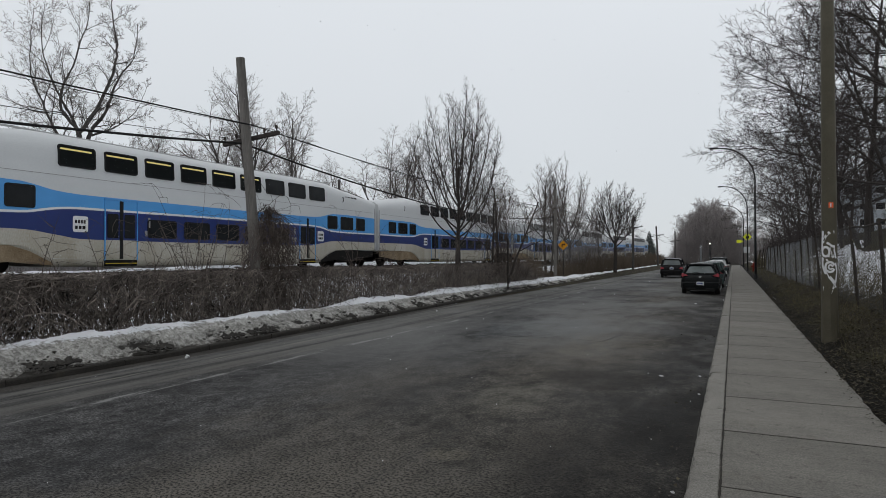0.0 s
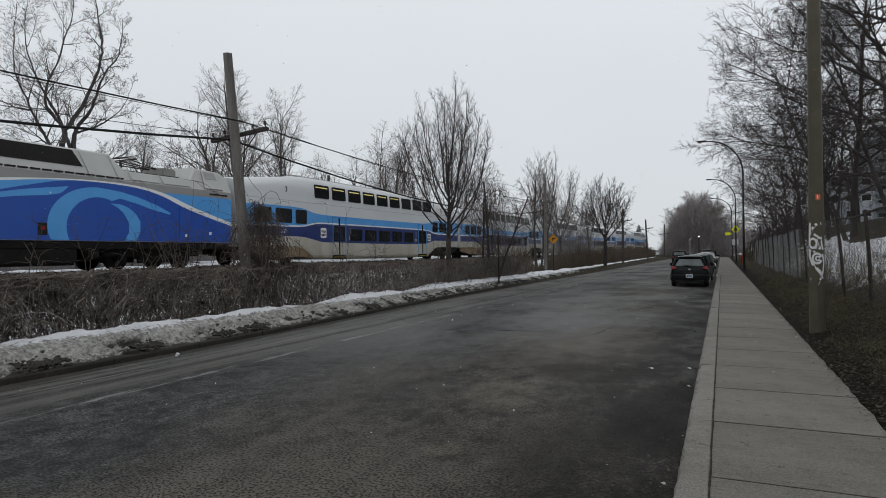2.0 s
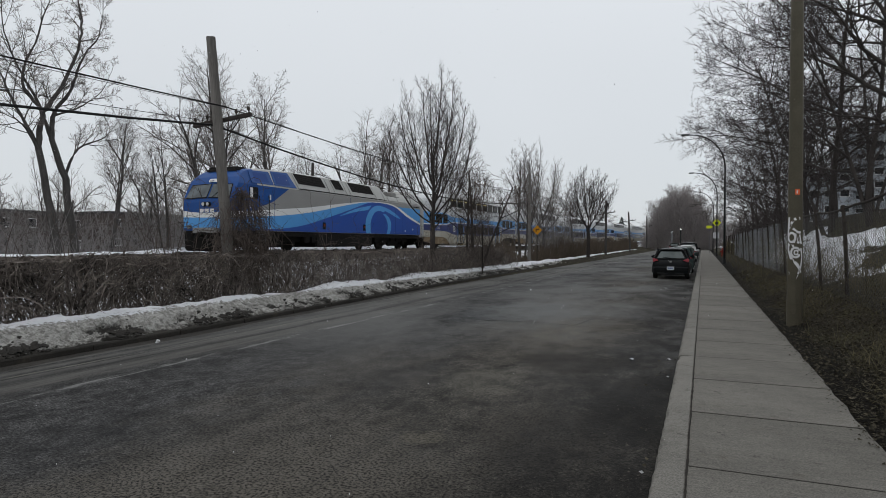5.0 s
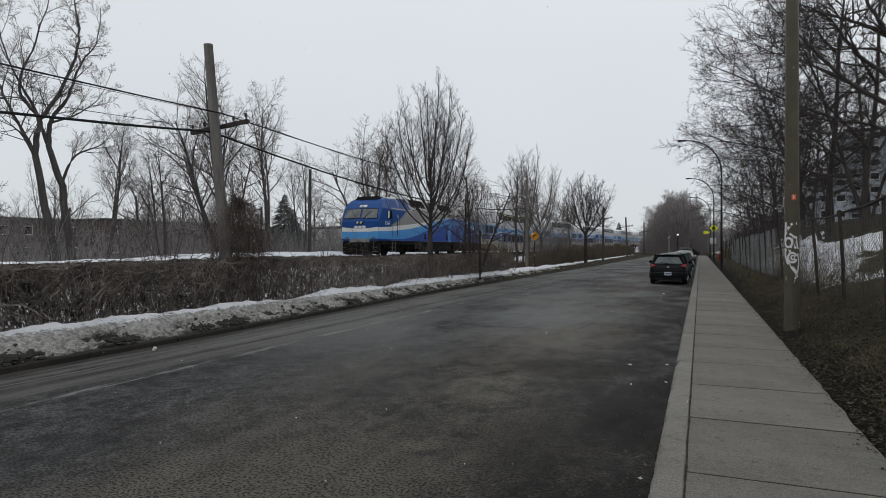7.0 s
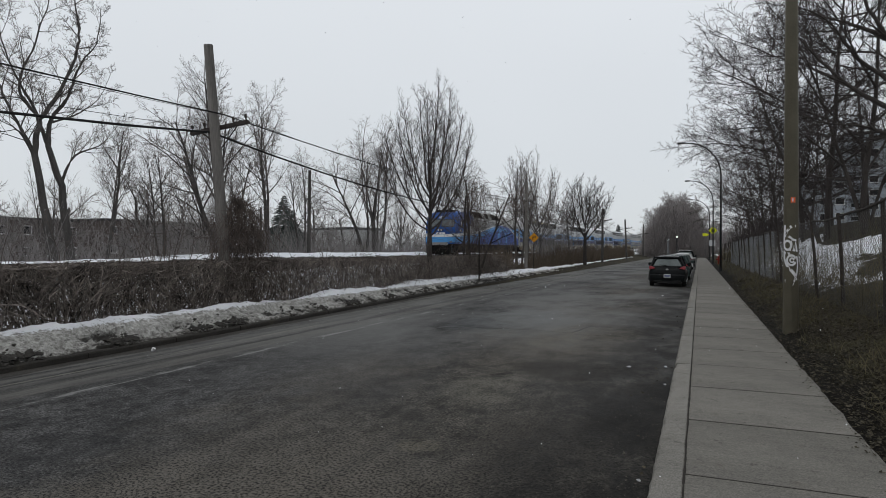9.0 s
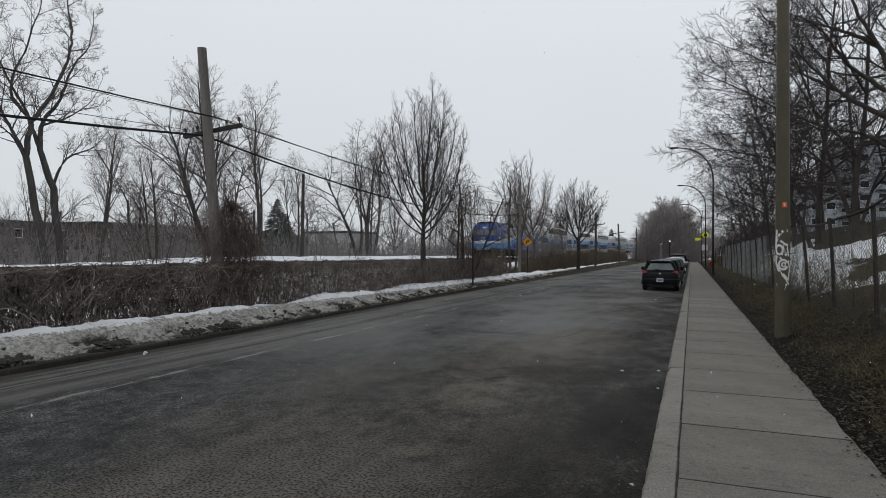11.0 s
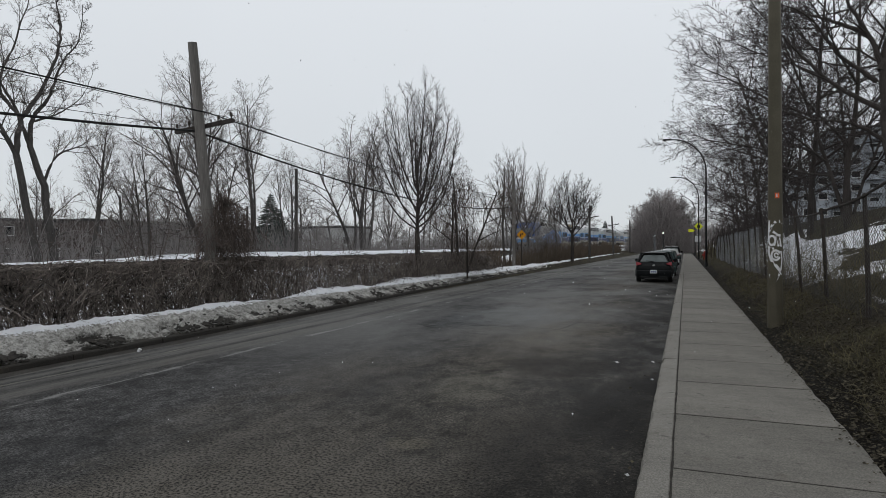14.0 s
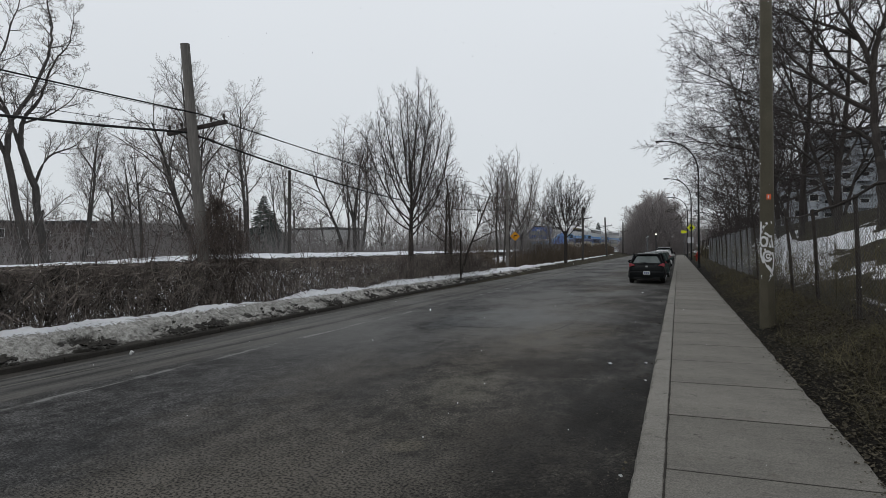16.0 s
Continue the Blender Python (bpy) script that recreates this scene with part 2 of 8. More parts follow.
def ground_material():
    """Leaf litter, snow and ballast, by where they lie across the street's section."""
    m, b = blank("ground_cover", 0.9, 0.06)
    x, y, z = node_xyz(m)
    big = node_noise(m, 0.22, 5)
    mid = node_noise(m, 1.3, 6)
    fine = node_noise(m, 22, 4)
    litter = node_mix(m, node_step(m, fine, 0.36, 0.64), (0.006, 0.005, 0.0036), (0.060, 0.051, 0.036))
    litter = node_mix(m, node_step(m, mid, 0.5, 0.7, 0, 0.7), litter, (0.066, 0.062, 0.032))
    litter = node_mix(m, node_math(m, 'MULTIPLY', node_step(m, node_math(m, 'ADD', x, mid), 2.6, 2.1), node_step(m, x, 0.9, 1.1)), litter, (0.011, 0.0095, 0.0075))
    snow = node_mix(m, node_step(m, mid, 0.35, 0.7), (0.72, 0.74, 0.78), (0.88, 0.89, 0.91))
    patch = node_math(m, 'ADD', node_math(m, 'MULTIPLY', big, 0.65), node_math(m, 'MULTIPLY', mid, 0.35))
    left = node_math(m, 'MULTIPLY', node_step(m, node_math(m, 'ADD', x, node_step(m, y, 26.0, 110.0, 0.0, 3.0)), -11.1, -11.7), node_step(m, patch, 0.36, 0.42))
    bands = node_noise(m, 1.0, 5, (0.36, 0.11, 0.2))
    right = node_math(m, 'MULTIPLY', node_step(m, node_math(m, 'ADD', x, node_math(m, 'MULTIPLY', mid, 1.2)), 3.5, 3.8), node_step(m, node_math(m, 'SUBTRACT', bands, node_step(m, x, 5.6, 8.0, 0.0, 0.16)), 0.475, 0.49))
    col = node_mix(m, node_math(m, 'MAXIMUM', left, right), litter, snow)
    bal = node_math(m, 'LESS_THAN', node_math(m, 'ABSOLUTE', node_math(m, 'ADD', x, 20.2)), node_step(m, mid, 0.3, 0.7, 2.9, 3.5))
    stones = node_mix(m, node_step(m, fine, 0.35, 0.65), (0.020, 0.018, 0.016), (0.09, 0.085, 0.078))
    col = node_mix(m, bal, col, stones)
    wood = node_math(m, 'MULTIPLY', node_step(m, x, -27.5, -29.5), node_step(m, patch, 0.56, 0.46))
    col = node_mix(m, wood, col, litter)
    return finish(m, b, col, fine, 0.8, 0.05)


def snowbank_material():
    m, b = blank("dirty_snow", 0.8, 0.12)
    x, y, z = node_xyz(m)
    mid = node_noise(m, 1.6, 6)
    rough = node_noise(m, 10.0, 9, (1, 1, 1), 0.82)
    fine = node_noise(m, 30, 4)
    clean = node_mix(m, node_step(m, mid, 0.35, 0.7), (0.74, 0.755, 0.78), (0.88, 0.885, 0.90))
    dirt = node_mix(m, node_step(m, rough, 0.42, 0.60), (0.20, 0.192, 0.175), (0.60, 0.585, 0.55))
    dirt = node_mix(m, node_step(m, fine, 0.60, 0.68, 0, 0.7), dirt, (0.05, 0.045, 0.036))
    hgt = node_math(m, 'ADD', z, node_math(m, 'MULTIPLY', node_math(m, 'SUBTRACT', rough, 0.5), 0.30))
    col = node_mix(m, node_step(m, node_math(m, 'ADD', hgt, node_step(m, y, 10.0, 34.0, 0.0, 0.16)), 0.41, 0.43), dirt, clean)
    mud = node_math(m, 'MULTIPLY', node_step(m, hgt, 0.17, 0.08), 0.95)
    col = node_mix(m, mud, col, (0.040, 0.035, 0.028))
    lumps = node_math(m, 'ADD', node_noise(m, 2.1, 7, (1, 0.6, 1), 0.75), node_math(m, 'MULTIPLY', node_math(m, 'SUBTRACT', rough, 0.5), 0.55))
    clod = node_math(m, 'MULTIPLY', node_step(m, lumps, 0.52, 0.56), node_step(m, hgt, 0.36, 0.24))
    col = node_mix(m, node_math(m, 'MULTIPLY', clod, 0.95), col, (0.020, 0.018, 0.015))
    h = node_math(m, 'ADD', rough, node_math(m, 'MULTIPLY', fine, 0.35))
    return finish(m, b, col, h, 0.9, 0.07)


def glass_material(name, colour=(0.012, 0.014, 0.016), rough=0.06):
    m, b = blank(name, rough, 0.14)
    n = node_noise(m, 1.5, 3)
    return finish(m, b, node_mix(m, node_step(m, n, 0.3, 0.7), colour, tuple(c * 1.8 for c in colour)))


def clear_material(name, clear=0.85):
    m, b = blank(name, 0.05, 0.06)
    b.inputs["Base Color"].default_value = (0.010, 0.011, 0.012, 1)
    n, l = m.node_tree.nodes, m.node_tree.links
    tr = n.new("ShaderNodeBsdfTransparent")
    tr.inputs[0].default_value = (0.75, 0.8, 0.8, 1)
    mx = n.new("ShaderNodeMixShader")
    mx.inputs[0].default_value = clear
    l.new(b.outputs[0], mx.inputs[1])
    l.new(tr.outputs[0], mx.inputs[2])
    l.new(mx.outputs[0], n["Material Output"].inputs[0])
    return m


def glow_material(name, colour, strength):
    m, b = blank(name, 0.5)
    b.inputs["Base Color"].default_value = (*colour, 1)
    b.inputs["Emission Color"].default_value = (*colour, 1)
    b.inputs["Emission Strength"].default_value = strength
    return m


M_ASPHALT = asphalt_material()
M_GROUND = ground_material()
M_SNOWBANK = snowbank_material()
M_CRACK = surf("crack_filler", (0.008, 0.008, 0.008), (0.02, 0.02, 0.02), 5, 0.7, 0.2)
M_CONCRETE = concrete_material("pavement_concrete", (0.157, 0.1475, 0.1300), 0.8)
M_KERB = concrete_material("kerb_concrete", (0.190, 0.180, 0.160), 0.75)
M_FARKERB = concrete_material("wet_dark_kerb", (0.036, 0.033, 0.029), 0.85)
M_GUTTER = surf("wet_mud", (0.006, 0.0055, 0.005), (0.060, 0.054, 0.046), 4.0, 0.7, 0.8, 45, spec=0.2, stretch=(1, 0.4, 1))
M_GRIT = surf("loose_grit", (0.012, 0.011, 0.010), (0.11, 0.10, 0.085), 30, 0.9, 0.0, 60, spread=0.6)
M_JOINT = surf("joint_dirt", (0.014, 0.0125, 0.011), (0.050, 0.045, 0.038), 8, 0.95, 0.3)
M_BARK = surf("grey_bark", (0.036, 0.033, 0.031), (0.115, 0.107, 0.101), 5, 0.92, 0.9, 45, stretch=(1, 1, 0.25))
M_BARKDARK = surf("dark_bark", (0.022, 0.019, 0.018), (0.075, 0.066, 0.060), 5, 0.92, 0.9, 45, stretch=(1, 1, 0.25))
# distance haze is put into the colour of the next two, paler than bark
M_TWIGHAZE = surf("haze_paled_twigs", (0.155, 0.143, 0.138), (0.25, 0.234, 0.226), 3, 0.85, 0.0, 20, spread=0.25)
M_WOODHAZE = surf("haze_paled_wood", (0.215, 0.192, 0.186), (0.34, 0.308, 0.300), 0.5, 0.85, 0.0, 20, spread=0.3)
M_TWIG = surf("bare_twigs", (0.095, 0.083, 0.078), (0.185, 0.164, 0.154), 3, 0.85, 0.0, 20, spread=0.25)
M_TWIGDARK = surf("dark_twigs", (0.030, 0.025, 0.025), (0.070, 0.060, 0.056), 3, 0.85, 0.0, 20, spread=0.25)
M_HEDGE = surf("hedge_twigs", (0.006, 0.0054, 0.0050), (0.265, 0.228, 0.202), 2.5, 0.88, 0.0, 12, spread=0.9, contrast=0.16)
M_VINE = surf("dead_vines", (0.030, 0.0245, 0.0220), (0.155, 0.125, 0.109), 2.5, 0.88, 0.0, 12, spread=0.45)
M_BRUSH = surf("dry_brush", (0.055, 0.043, 0.033), (0.185, 0.148, 0.112), 1.2, 0.9, 0.0, 10, spread=0.4)
# needle green lightened and greyed to carry the haze before the spruces
M_NEEDLE = surf("haze_greyed_needles", (0.050, 0.060, 0.056), (0.105, 0.120, 0.112), 4, 0.8, 0.0, 20, spread=0.3)
M_WEED = surf("matted_dry_grass", (0.030, 0.027, 0.015), (0.175, 0.152, 0.092), 1.2, 0.9, 0.0, 10, spread=0.6)
M_LEAF = surf("dead_leaves", (0.005, 0.0045, 0.0033), (0.125, 0.109, 0.077), 14, 0.85, 0.0, 40, spread=0.85, contrast=0.2)
M_POLEWOOD = surf("weathered_pole_wood", (0.085, 0.080, 0.074), (0.22, 0.205, 0.19), 6, 0.9, 0.9, 35, stretch=(1, 1, 0.12))
M_POLESTEEL = surf("painted_lamp_post", (0.058, 0.052, 0.036), (0.100, 0.090, 0.066), 3, 0.62, 0.25, 50)
M_GALV = surf("galvanised_steel", (0.12, 0.125, 0.13), (0.24, 0.245, 0.25), 12, 0.55, 0.1, 80, metal=0.5)
M_LAMPBLACK = surf("black_lamp_paint", (0.018, 0.019, 0.020), (0.040, 0.041, 0.043), 6, 0.5, 0.1, 60)
M_WIRE = surf("cable_black", (0.008, 0.008, 0.008), (0.02, 0.02, 0.02), 3, 0.6, 0.0)
M_MESHWIRE = surf("dark_rusty_wire", (0.030, 0.028, 0.026), (0.095, 0.090, 0.085), 2.5, 0.7, 0.0, 20)
M_RUST = surf("rusty_steel", (0.020, 0.0175, 0.016), (0.062, 0.052, 0.045), 8, 0.8, 0.3, 60)
M_SLEEPER = surf("creosoted_wood", (0.018, 0.015, 0.012), (0.055, 0.046, 0.038), 5, 0.9, 0.6, 40)
M_BLACKSTEEL = surf("black_underframe", (0.004, 0.004, 0.004), (0.018, 0.016, 0.014), 5, 0.7, 0.2, 50)
M_SILVER = surf("silver_car_paint", (0.50, 0.515, 0.52), (0.63, 0.64, 0.64), 0.9, 0.42, 0.0, 30, stretch=(1, 0.4, 1.6), spec=0.5)
M_BEIGE = surf("grimy_silver_paint", (0.33, 0.295, 0.225), (0.53, 0.515, 0.465), 0.9, 0.55, 0.0, 24, stretch=(1, 1.2, 0.5), contrast=0.17)
M_RUSTY = surf("rust_stained_paint", (0.115, 0.072, 0.038), (0.34, 0.27, 0.18), 1.6, 0.7, 0.1, 30, contrast=0.2)
M_ROOF = surf("dusty_roof_paint", (0.34, 0.345, 0.34), (0.47, 0.475, 0.47), 0.8, 0.6, 0.1, 40)
M_LOCOGREY = surf("loco_grey_paint", (0.22, 0.215, 0.205), (0.28, 0.275, 0.265), 0.9, 0.4, 0.0, 30, spec=0.5)
M_LOCOROOF = surf("loco_roof_paint", (0.37, 0.37, 0.355), (0.50, 0.50, 0.48), 1.2, 0.5, 0.05, 40)
M_SKYBLUE = surf("sky_blue_paint", (0.060, 0.27, 0.60), (0.085, 0.33, 0.69), 1.0, 0.36, 0.0, 30, spec=0.5)
M_ROYAL = surf("royal_blue_paint", (0.006, 0.055, 0.30), (0.010, 0.075, 0.37), 1.0, 0.36, 0.0, 30, spec=0.5)
M_CABBLUE = surf("cab_blue_paint", (0.007, 0.055, 0.215), (0.011, 0.072, 0.270), 1.0, 0.36, 0.0, 30, spec=0.25)
M_CABDARK = surf("dull_cab_blue_paint", (0.014, 0.048, 0.19), (0.020, 0.062, 0.24), 1.0, 0.4, 0.0, 30)
M_NAVY = surf("navy_paint", (0.004, 0.018, 0.115), (0.007, 0.027, 0.155), 1.0, 0.38, 0.0, 30, spec=0.5)
M_WHITE = surf("white_paint", (0.66, 0.66, 0.65), (0.76, 0.76, 0.75), 1.4, 0.42, 0.0, 30)
M_RUBBER = surf("black_rubber", (0.010, 0.010, 0.010), (0.022, 0.022, 0.022), 6, 0.7, 0.0)
M_GRILLE = surf("intake_grille", (0.012, 0.011, 0.011), (0.032, 0.029, 0.028), 14, 0.75, 0.5, 50)
M_GLASS = glass_material("tinted_glass", (0.010, 0.011, 0.012), 0.16)
# rear window glass: reflected sky is put into the base colour
M_CARGLASS = glass_material("sky_paled_car_glass", (0.085, 0.098, 0.098), 0.10)
M_CABGLASS = glass_material("windscreen_glass", (0.10, 0.11, 0.115), 0.08)
M_CLEAR = clear_material("window_glass")
M_STRIP = glow_material("warm_ceiling_light", (1.0, 0.76, 0.28), 0.55)
M_YELLOW = surf("yellow_paint", (0.42, 0.31, 0.03), (0.55, 0.42, 0.05), 4, 0.5, 0.0)
M_RED = surf("red_paint", (0.15, 0.018, 0.014), (0.26, 0.030, 0.022), 5, 0.5, 0.0)
M_ORANGE = surf("orange_sign_face", (0.50, 0.21, 0.015), (0.62, 0.28, 0.02), 4, 0.55, 0.0)
M_SCHOOL = surf("fluorescent_sign_face", (0.58, 0.62, 0.02), (0.70, 0.74, 0.05), 4, 0.5, 0.0)
M_STICKER = surf("orange_sticker", (0.62, 0.10, 0.03), (0.75, 0.15, 0.05), 8, 0.5, 0.0)
M_SPRAY = surf("white_spray_paint", (0.50, 0.50, 0.50), (0.74, 0.74, 0.74), 9, 0.6, 0.0)
M_BRICK = surf("brown_brick", (0.060, 0.050, 0.046), (0.110, 0.092, 0.085), 0.6, 0.9, 0.3, 8)
M_STUCCO = surf("pale_render", (0.36, 0.36, 0.35), (0.48, 0.48, 0.47), 0.7, 0.85, 0.2, 12)
M_CONCWALL = surf("grey_tower_concrete", (0.25, 0.27, 0.295), (0.33, 0.355, 0.385), 0.3, 0.85, 0.2, 6)
M_ROOFDARK = surf("tar_roof", (0.03, 0.03, 0.03), (0.07, 0.07, 0.07), 1.0, 0.9, 0.2)
M_TYRE = surf("tyre_rubber", (0.010, 0.010, 0.010), (0.028, 0.027, 0.026), 8, 0.85, 0.2)
M_RIM = surf("alloy_rim", (0.22, 0.22, 0.22), (0.34, 0.34, 0.34), 8, 0.4, 0.0, metal=0.7)
M_TAIL = surf("tail_lamp_red", (0.20, 0.022, 0.032), (0.34, 0.050, 0.062), 10, 0.25, 0.0, spec=0.6)
M_TAILON = glow_material("lit_tail_lamp", (1.0, 0.06, 0.03), 1.6)
M_LAMPON = glow_material("lit_globe", (1.0, 0.93, 0.85), 1.6)
M_PLATE = surf("plate_white", (0.45, 0.46, 0.48), (0.58, 0.59, 0.60), 12, 0.5, 0.0)
M_PLATEBAR = surf("plate_blue_bar", (0.03, 0.05, 0.16), (0.05, 0.07, 0.20), 12, 0.5, 0.0)
M_FLAKE = surf("snow_flakes", (0.75, 0.76, 0.78), (0.86, 0.87, 0.88), 4, 0.8, 0.0)
M_LITTER = surf("pale_litter", (0.5, 0.5, 0.5), (0.7, 0.7, 0.7), 4, 0.7, 0.0)


def car_paint(name, c):
    return surf(name, tuple(v * 0.8 for v in c), tuple(v * 1.15 + 0.003 for v in c), 1.4, 0.26, 0.0, 30, spec=0.10, rvar=0.08)


# ---------------------------------------------------------------- mesh tools
def part(name, bm, material, parent=None, label="", smooth=False):
    """Links a bmesh (or a mesh) as one object under a thing or under a part."""
    if isinstance(bm, bmesh.types.BMesh):
        me = bpy.data.meshes.new(name)
        bm.to_mesh(me)
        bm.free()
    else:
        me = bm
    if material is not None and not me.materials:
        me.materials.append(material)
    if smooth:
        me.polygons.foreach_set("use_smooth", [True] * len(me.polygons))
    ob = new(name, me)
    if parent is not None:
        ob.parent = parent
    if label:
        ob["label"] = label
    return ob


def thing(name, at, label, category, group="", kind=""):
    ob = new(name)
    ob.empty_display_size = 0.2
    ob.matrix_basis = at if isinstance(at, Matrix) else pose(*at)
    return tagged(ob, label, category, group, kind)


def box(bm, lo, hi, bevel=0.0, turn=None):
    r = bmesh.ops.create_cube(bm, size=1.0)
    vs = r["verts"]
    c = [(a + b) / 2 for a, b in zip(lo, hi)]
    s = [max(1e-4, b - a) for a, b in zip(lo, hi)]
    m = Matrix.Translation(c) @ (turn or Matrix.Identity(4)) @ Matrix.Diagonal((*s, 1))
    bmesh.ops.transform(bm, matrix=m, verts=vs)
    if bevel:
        es = list({e for v in vs for e in v.link_edges})
        bmesh.ops.bevel(bm, geom=es, offset=min(bevel, min(s) * 0.45), segments=2, affect='EDGES')
    return bm


def boxes(*items, bevel=0.0):
    bm = bmesh.new()
    for lo, hi in items:
        box(bm, lo, hi, bevel)
    return bm


def rod(bm, p, q, r0, r1=None, sides=10):
    """A straight tapered bar from p to q."""
    p, q = Vector(p), Vector(q)
    d = q - p
    m = Matrix.Translation((p + q) / 2) @ d.to_track_quat("Z", "Y").to_matrix().to_4x4()
    bmesh.ops.create_cone(bm, cap_ends=True, segments=sides, radius1=r0, radius2=r0 if r1 is None else r1, depth=d.length, matrix=m)
    return bm


def bent(bm, pts, radii, sides=8):
    """A tube along points with capped ends."""
    rings = []
    up = Vector((0.31, 0.17, 0.93)).normalized()
    for i, p in enumerate(pts):
        d = (Vector(pts[min(i + 1, len(pts) - 1)]) - Vector(pts[max(i - 1, 0)])).normalized()
        u = d.cross(up)
        u = u.normalized() if u.length > 0.05 else d.orthogonal().normalized()
        v = d.cross(u)
        rings.append([bm.verts.new(Vector(p) + (u * math.cos(k * 2 * math.pi / sides) + v * math.sin(k * 2 * math.pi / sides)) * radii[i]) for k in range(sides)])
    for ra, rb in zip(rings, rings[1:]):
        for k in range(sides):
            bm.faces.new((ra[k], ra[(k + 1) % sides], rb[(k + 1) % sides], rb[k]))
    bm.faces.new(rings[0][::-1])
    bm.faces.new(rings[-1])
    bmesh.ops.recalc_face_normals(bm, faces=bm.faces)
    return bm


def loft(rings, closed=True, caps=True):
    """A skin through rings of equally many points."""
    bm = bmesh.new()
    rows = [[bm.verts.new(p) for p in ring] for ring in rings]
    n = len(rows[0])
    for ra, rb in zip(rows, rows[1:]):
        for k in range(n if closed else n - 1):
            bm.faces.new((ra[k], ra[(k + 1) % n], rb[(k + 1) % n], rb[k]))
    if caps:
        bm.faces.new(rows[0][::-1])
        bm.faces.new(rows[-1])
    bmesh.ops.recalc_face_normals(bm, faces=bm.faces)
    return bm


def slab(outline, place, thick):
    """A flat plate: outline of (a, b), place(a, b, depth) -> point."""
    bm = bmesh.new()
    low = [bm.verts.new(place(a, b, 0.0)) for a, b in outline]
    top = [bm.verts.new(place(a, b, thick)) for a, b in outline]
    n = len(low)
    bm.faces.new(top)
    for k in range(n):
        bm.faces.new((low[k], low[(k + 1) % n], top[(k + 1) % n], top[k]))
    bmesh.ops.recalc_face_normals(bm, faces=bm.faces)
    return bm


def rounded(a0, b0, a1, b1, r, n=3):
    pts = []
    for cx, cy, start in ((a1 - r, b1 - r, 0), (a0 + r, b1 - r, 90), (a0 + r, b0 + r, 180), (a1 - r, b0 + r, 270)):
        for i in range(n + 1):
            t = radians(start + 90 * i / n)
            pts.append((cx + r * math.cos(t), cy + r * math.sin(t)))
    return pts


def curve(points):
    """Smooth function through (u, z) points."""
    us = [p[0] for p in points]
    zs = [p[1] for p in points]

    def f(u):
        if u <= us[0]:
            return zs[0]
        if u >= us[-1]:
            return zs[-1]
        i = max(k for k in range(len(us) - 1) if us[k] <= u)
        h = us[i + 1] - us[i]
        t = (u - us[i]) / h
        m0 = (zs[i + 1] - zs[max(i - 1, 0)]) / (us[i + 1] - us[max(i - 1, 0)])
        j = min(i + 2, len(us) - 1)
        m1 = (zs[j] - zs[i]) / (us[j] - us[i])
        return ((2 * t ** 3 - 3 * t ** 2 + 1) * zs[i] + (t ** 3 - 2 * t ** 2 + t) * h * m0
                + (-2 * t ** 3 + 3 * t ** 2) * zs[i + 1] + (t ** 3 - t ** 2) * h * m1)
    return f


class Twigs:
    """Collects thin tubes as plain lists, for crowns and brush."""

    def __init__(self):
        self.v, self.f = [], []

    def tube(self, pts, radii, sides=3):
        base = len(self.v)
        n = len(pts)
        for i in range(n):
            a, b = pts[max(i - 1, 0)], pts[min(i + 1, n - 1)]
            dx, dy, dz = b[0] - a[0], b[1] - a[1], b[2] - a[2]
            l = math.sqrt(dx * dx + dy * dy + dz * dz) or 1.0
            dx, dy, dz = dx / l, dy / l, dz / l
            if abs(dz) < 0.9:
                ux, uy, uz = -dy, dx, 0.0
            else:
                ux, uy, uz = 0.0, -dz, dy
            l = math.sqrt(ux * ux + uy * uy + uz * uz) or 1.0
            ux, uy, uz = ux / l, uy / l, uz / l
            vx, vy, vz = dy * uz - dz * uy, dz * ux - dx * uz, dx * uy - dy * ux
            r = radii[i]
            p = pts[i]
            for k in range(sides):
                c, s = math.cos(6.28318 * k / sides) * r, math.sin(6.28318 * k / sides) * r
                self.v.append((p[0] + ux * c + vx * s, p[1] + uy * c + vy * s, p[2] + uz * c + vz * s))
        for i in range(n - 1):
            for k in range(sides):
                a, b = base + i * sides + k, base + i * sides + (k + 1) % sides
                self.f.append((a, b, b + sides, a + sides))

    def mesh(self, name):
        me = bpy.data.meshes.new(name)
        me.from_pydata(self.v, [], self.f)
        return me


def smooth_step(a, b, x):
    t = min(1.0, max(0.0, (x - a) / (b - a)))
    return t * t * (3 - 2 * t)


# ---------------------------------------------------------------- the setting
FAR_EDGE = curve([(-40, -8.75), (0, -8.75), (8, -8.8), (14, -9.05), (22, -9.4), (50, -9.85), (100, -11.0), (150, -12.2)])
TRACK_X, RAIL_Z = -20.8, 1.2


def track_at(y):
    """The track bends gently towards the road and climbs a little far along."""
    return Vector((TRACK_X + 4.0 * max(0.0, (y - 135) / 60) ** 2, y, RAIL_Z + 0.6 * smooth_step(85, 150, y)))


SECTION = curve([(-400, -3.2), (-60, -3.2), (-42, -2.8), (-31, -0.4), (-26.5, 1.05), (-24.4, 1.21), (-23.2, 1.12), (-22.4, 0.98), (-19.2, 0.98), (-17.6, 0.92),
                 (-15, 0.55), (-12, 0.28), (-10.5, 0.22), (-8.9, -0.07), (-4, -0.07), (0.9, -0.05), (1.25, 0.10), (1.7, 0.22), (2.6, 0.62), (4.0, 1.25),
                 (6, 2.2), (9, 3.5), (14, 4.4), (400, 4.6)])


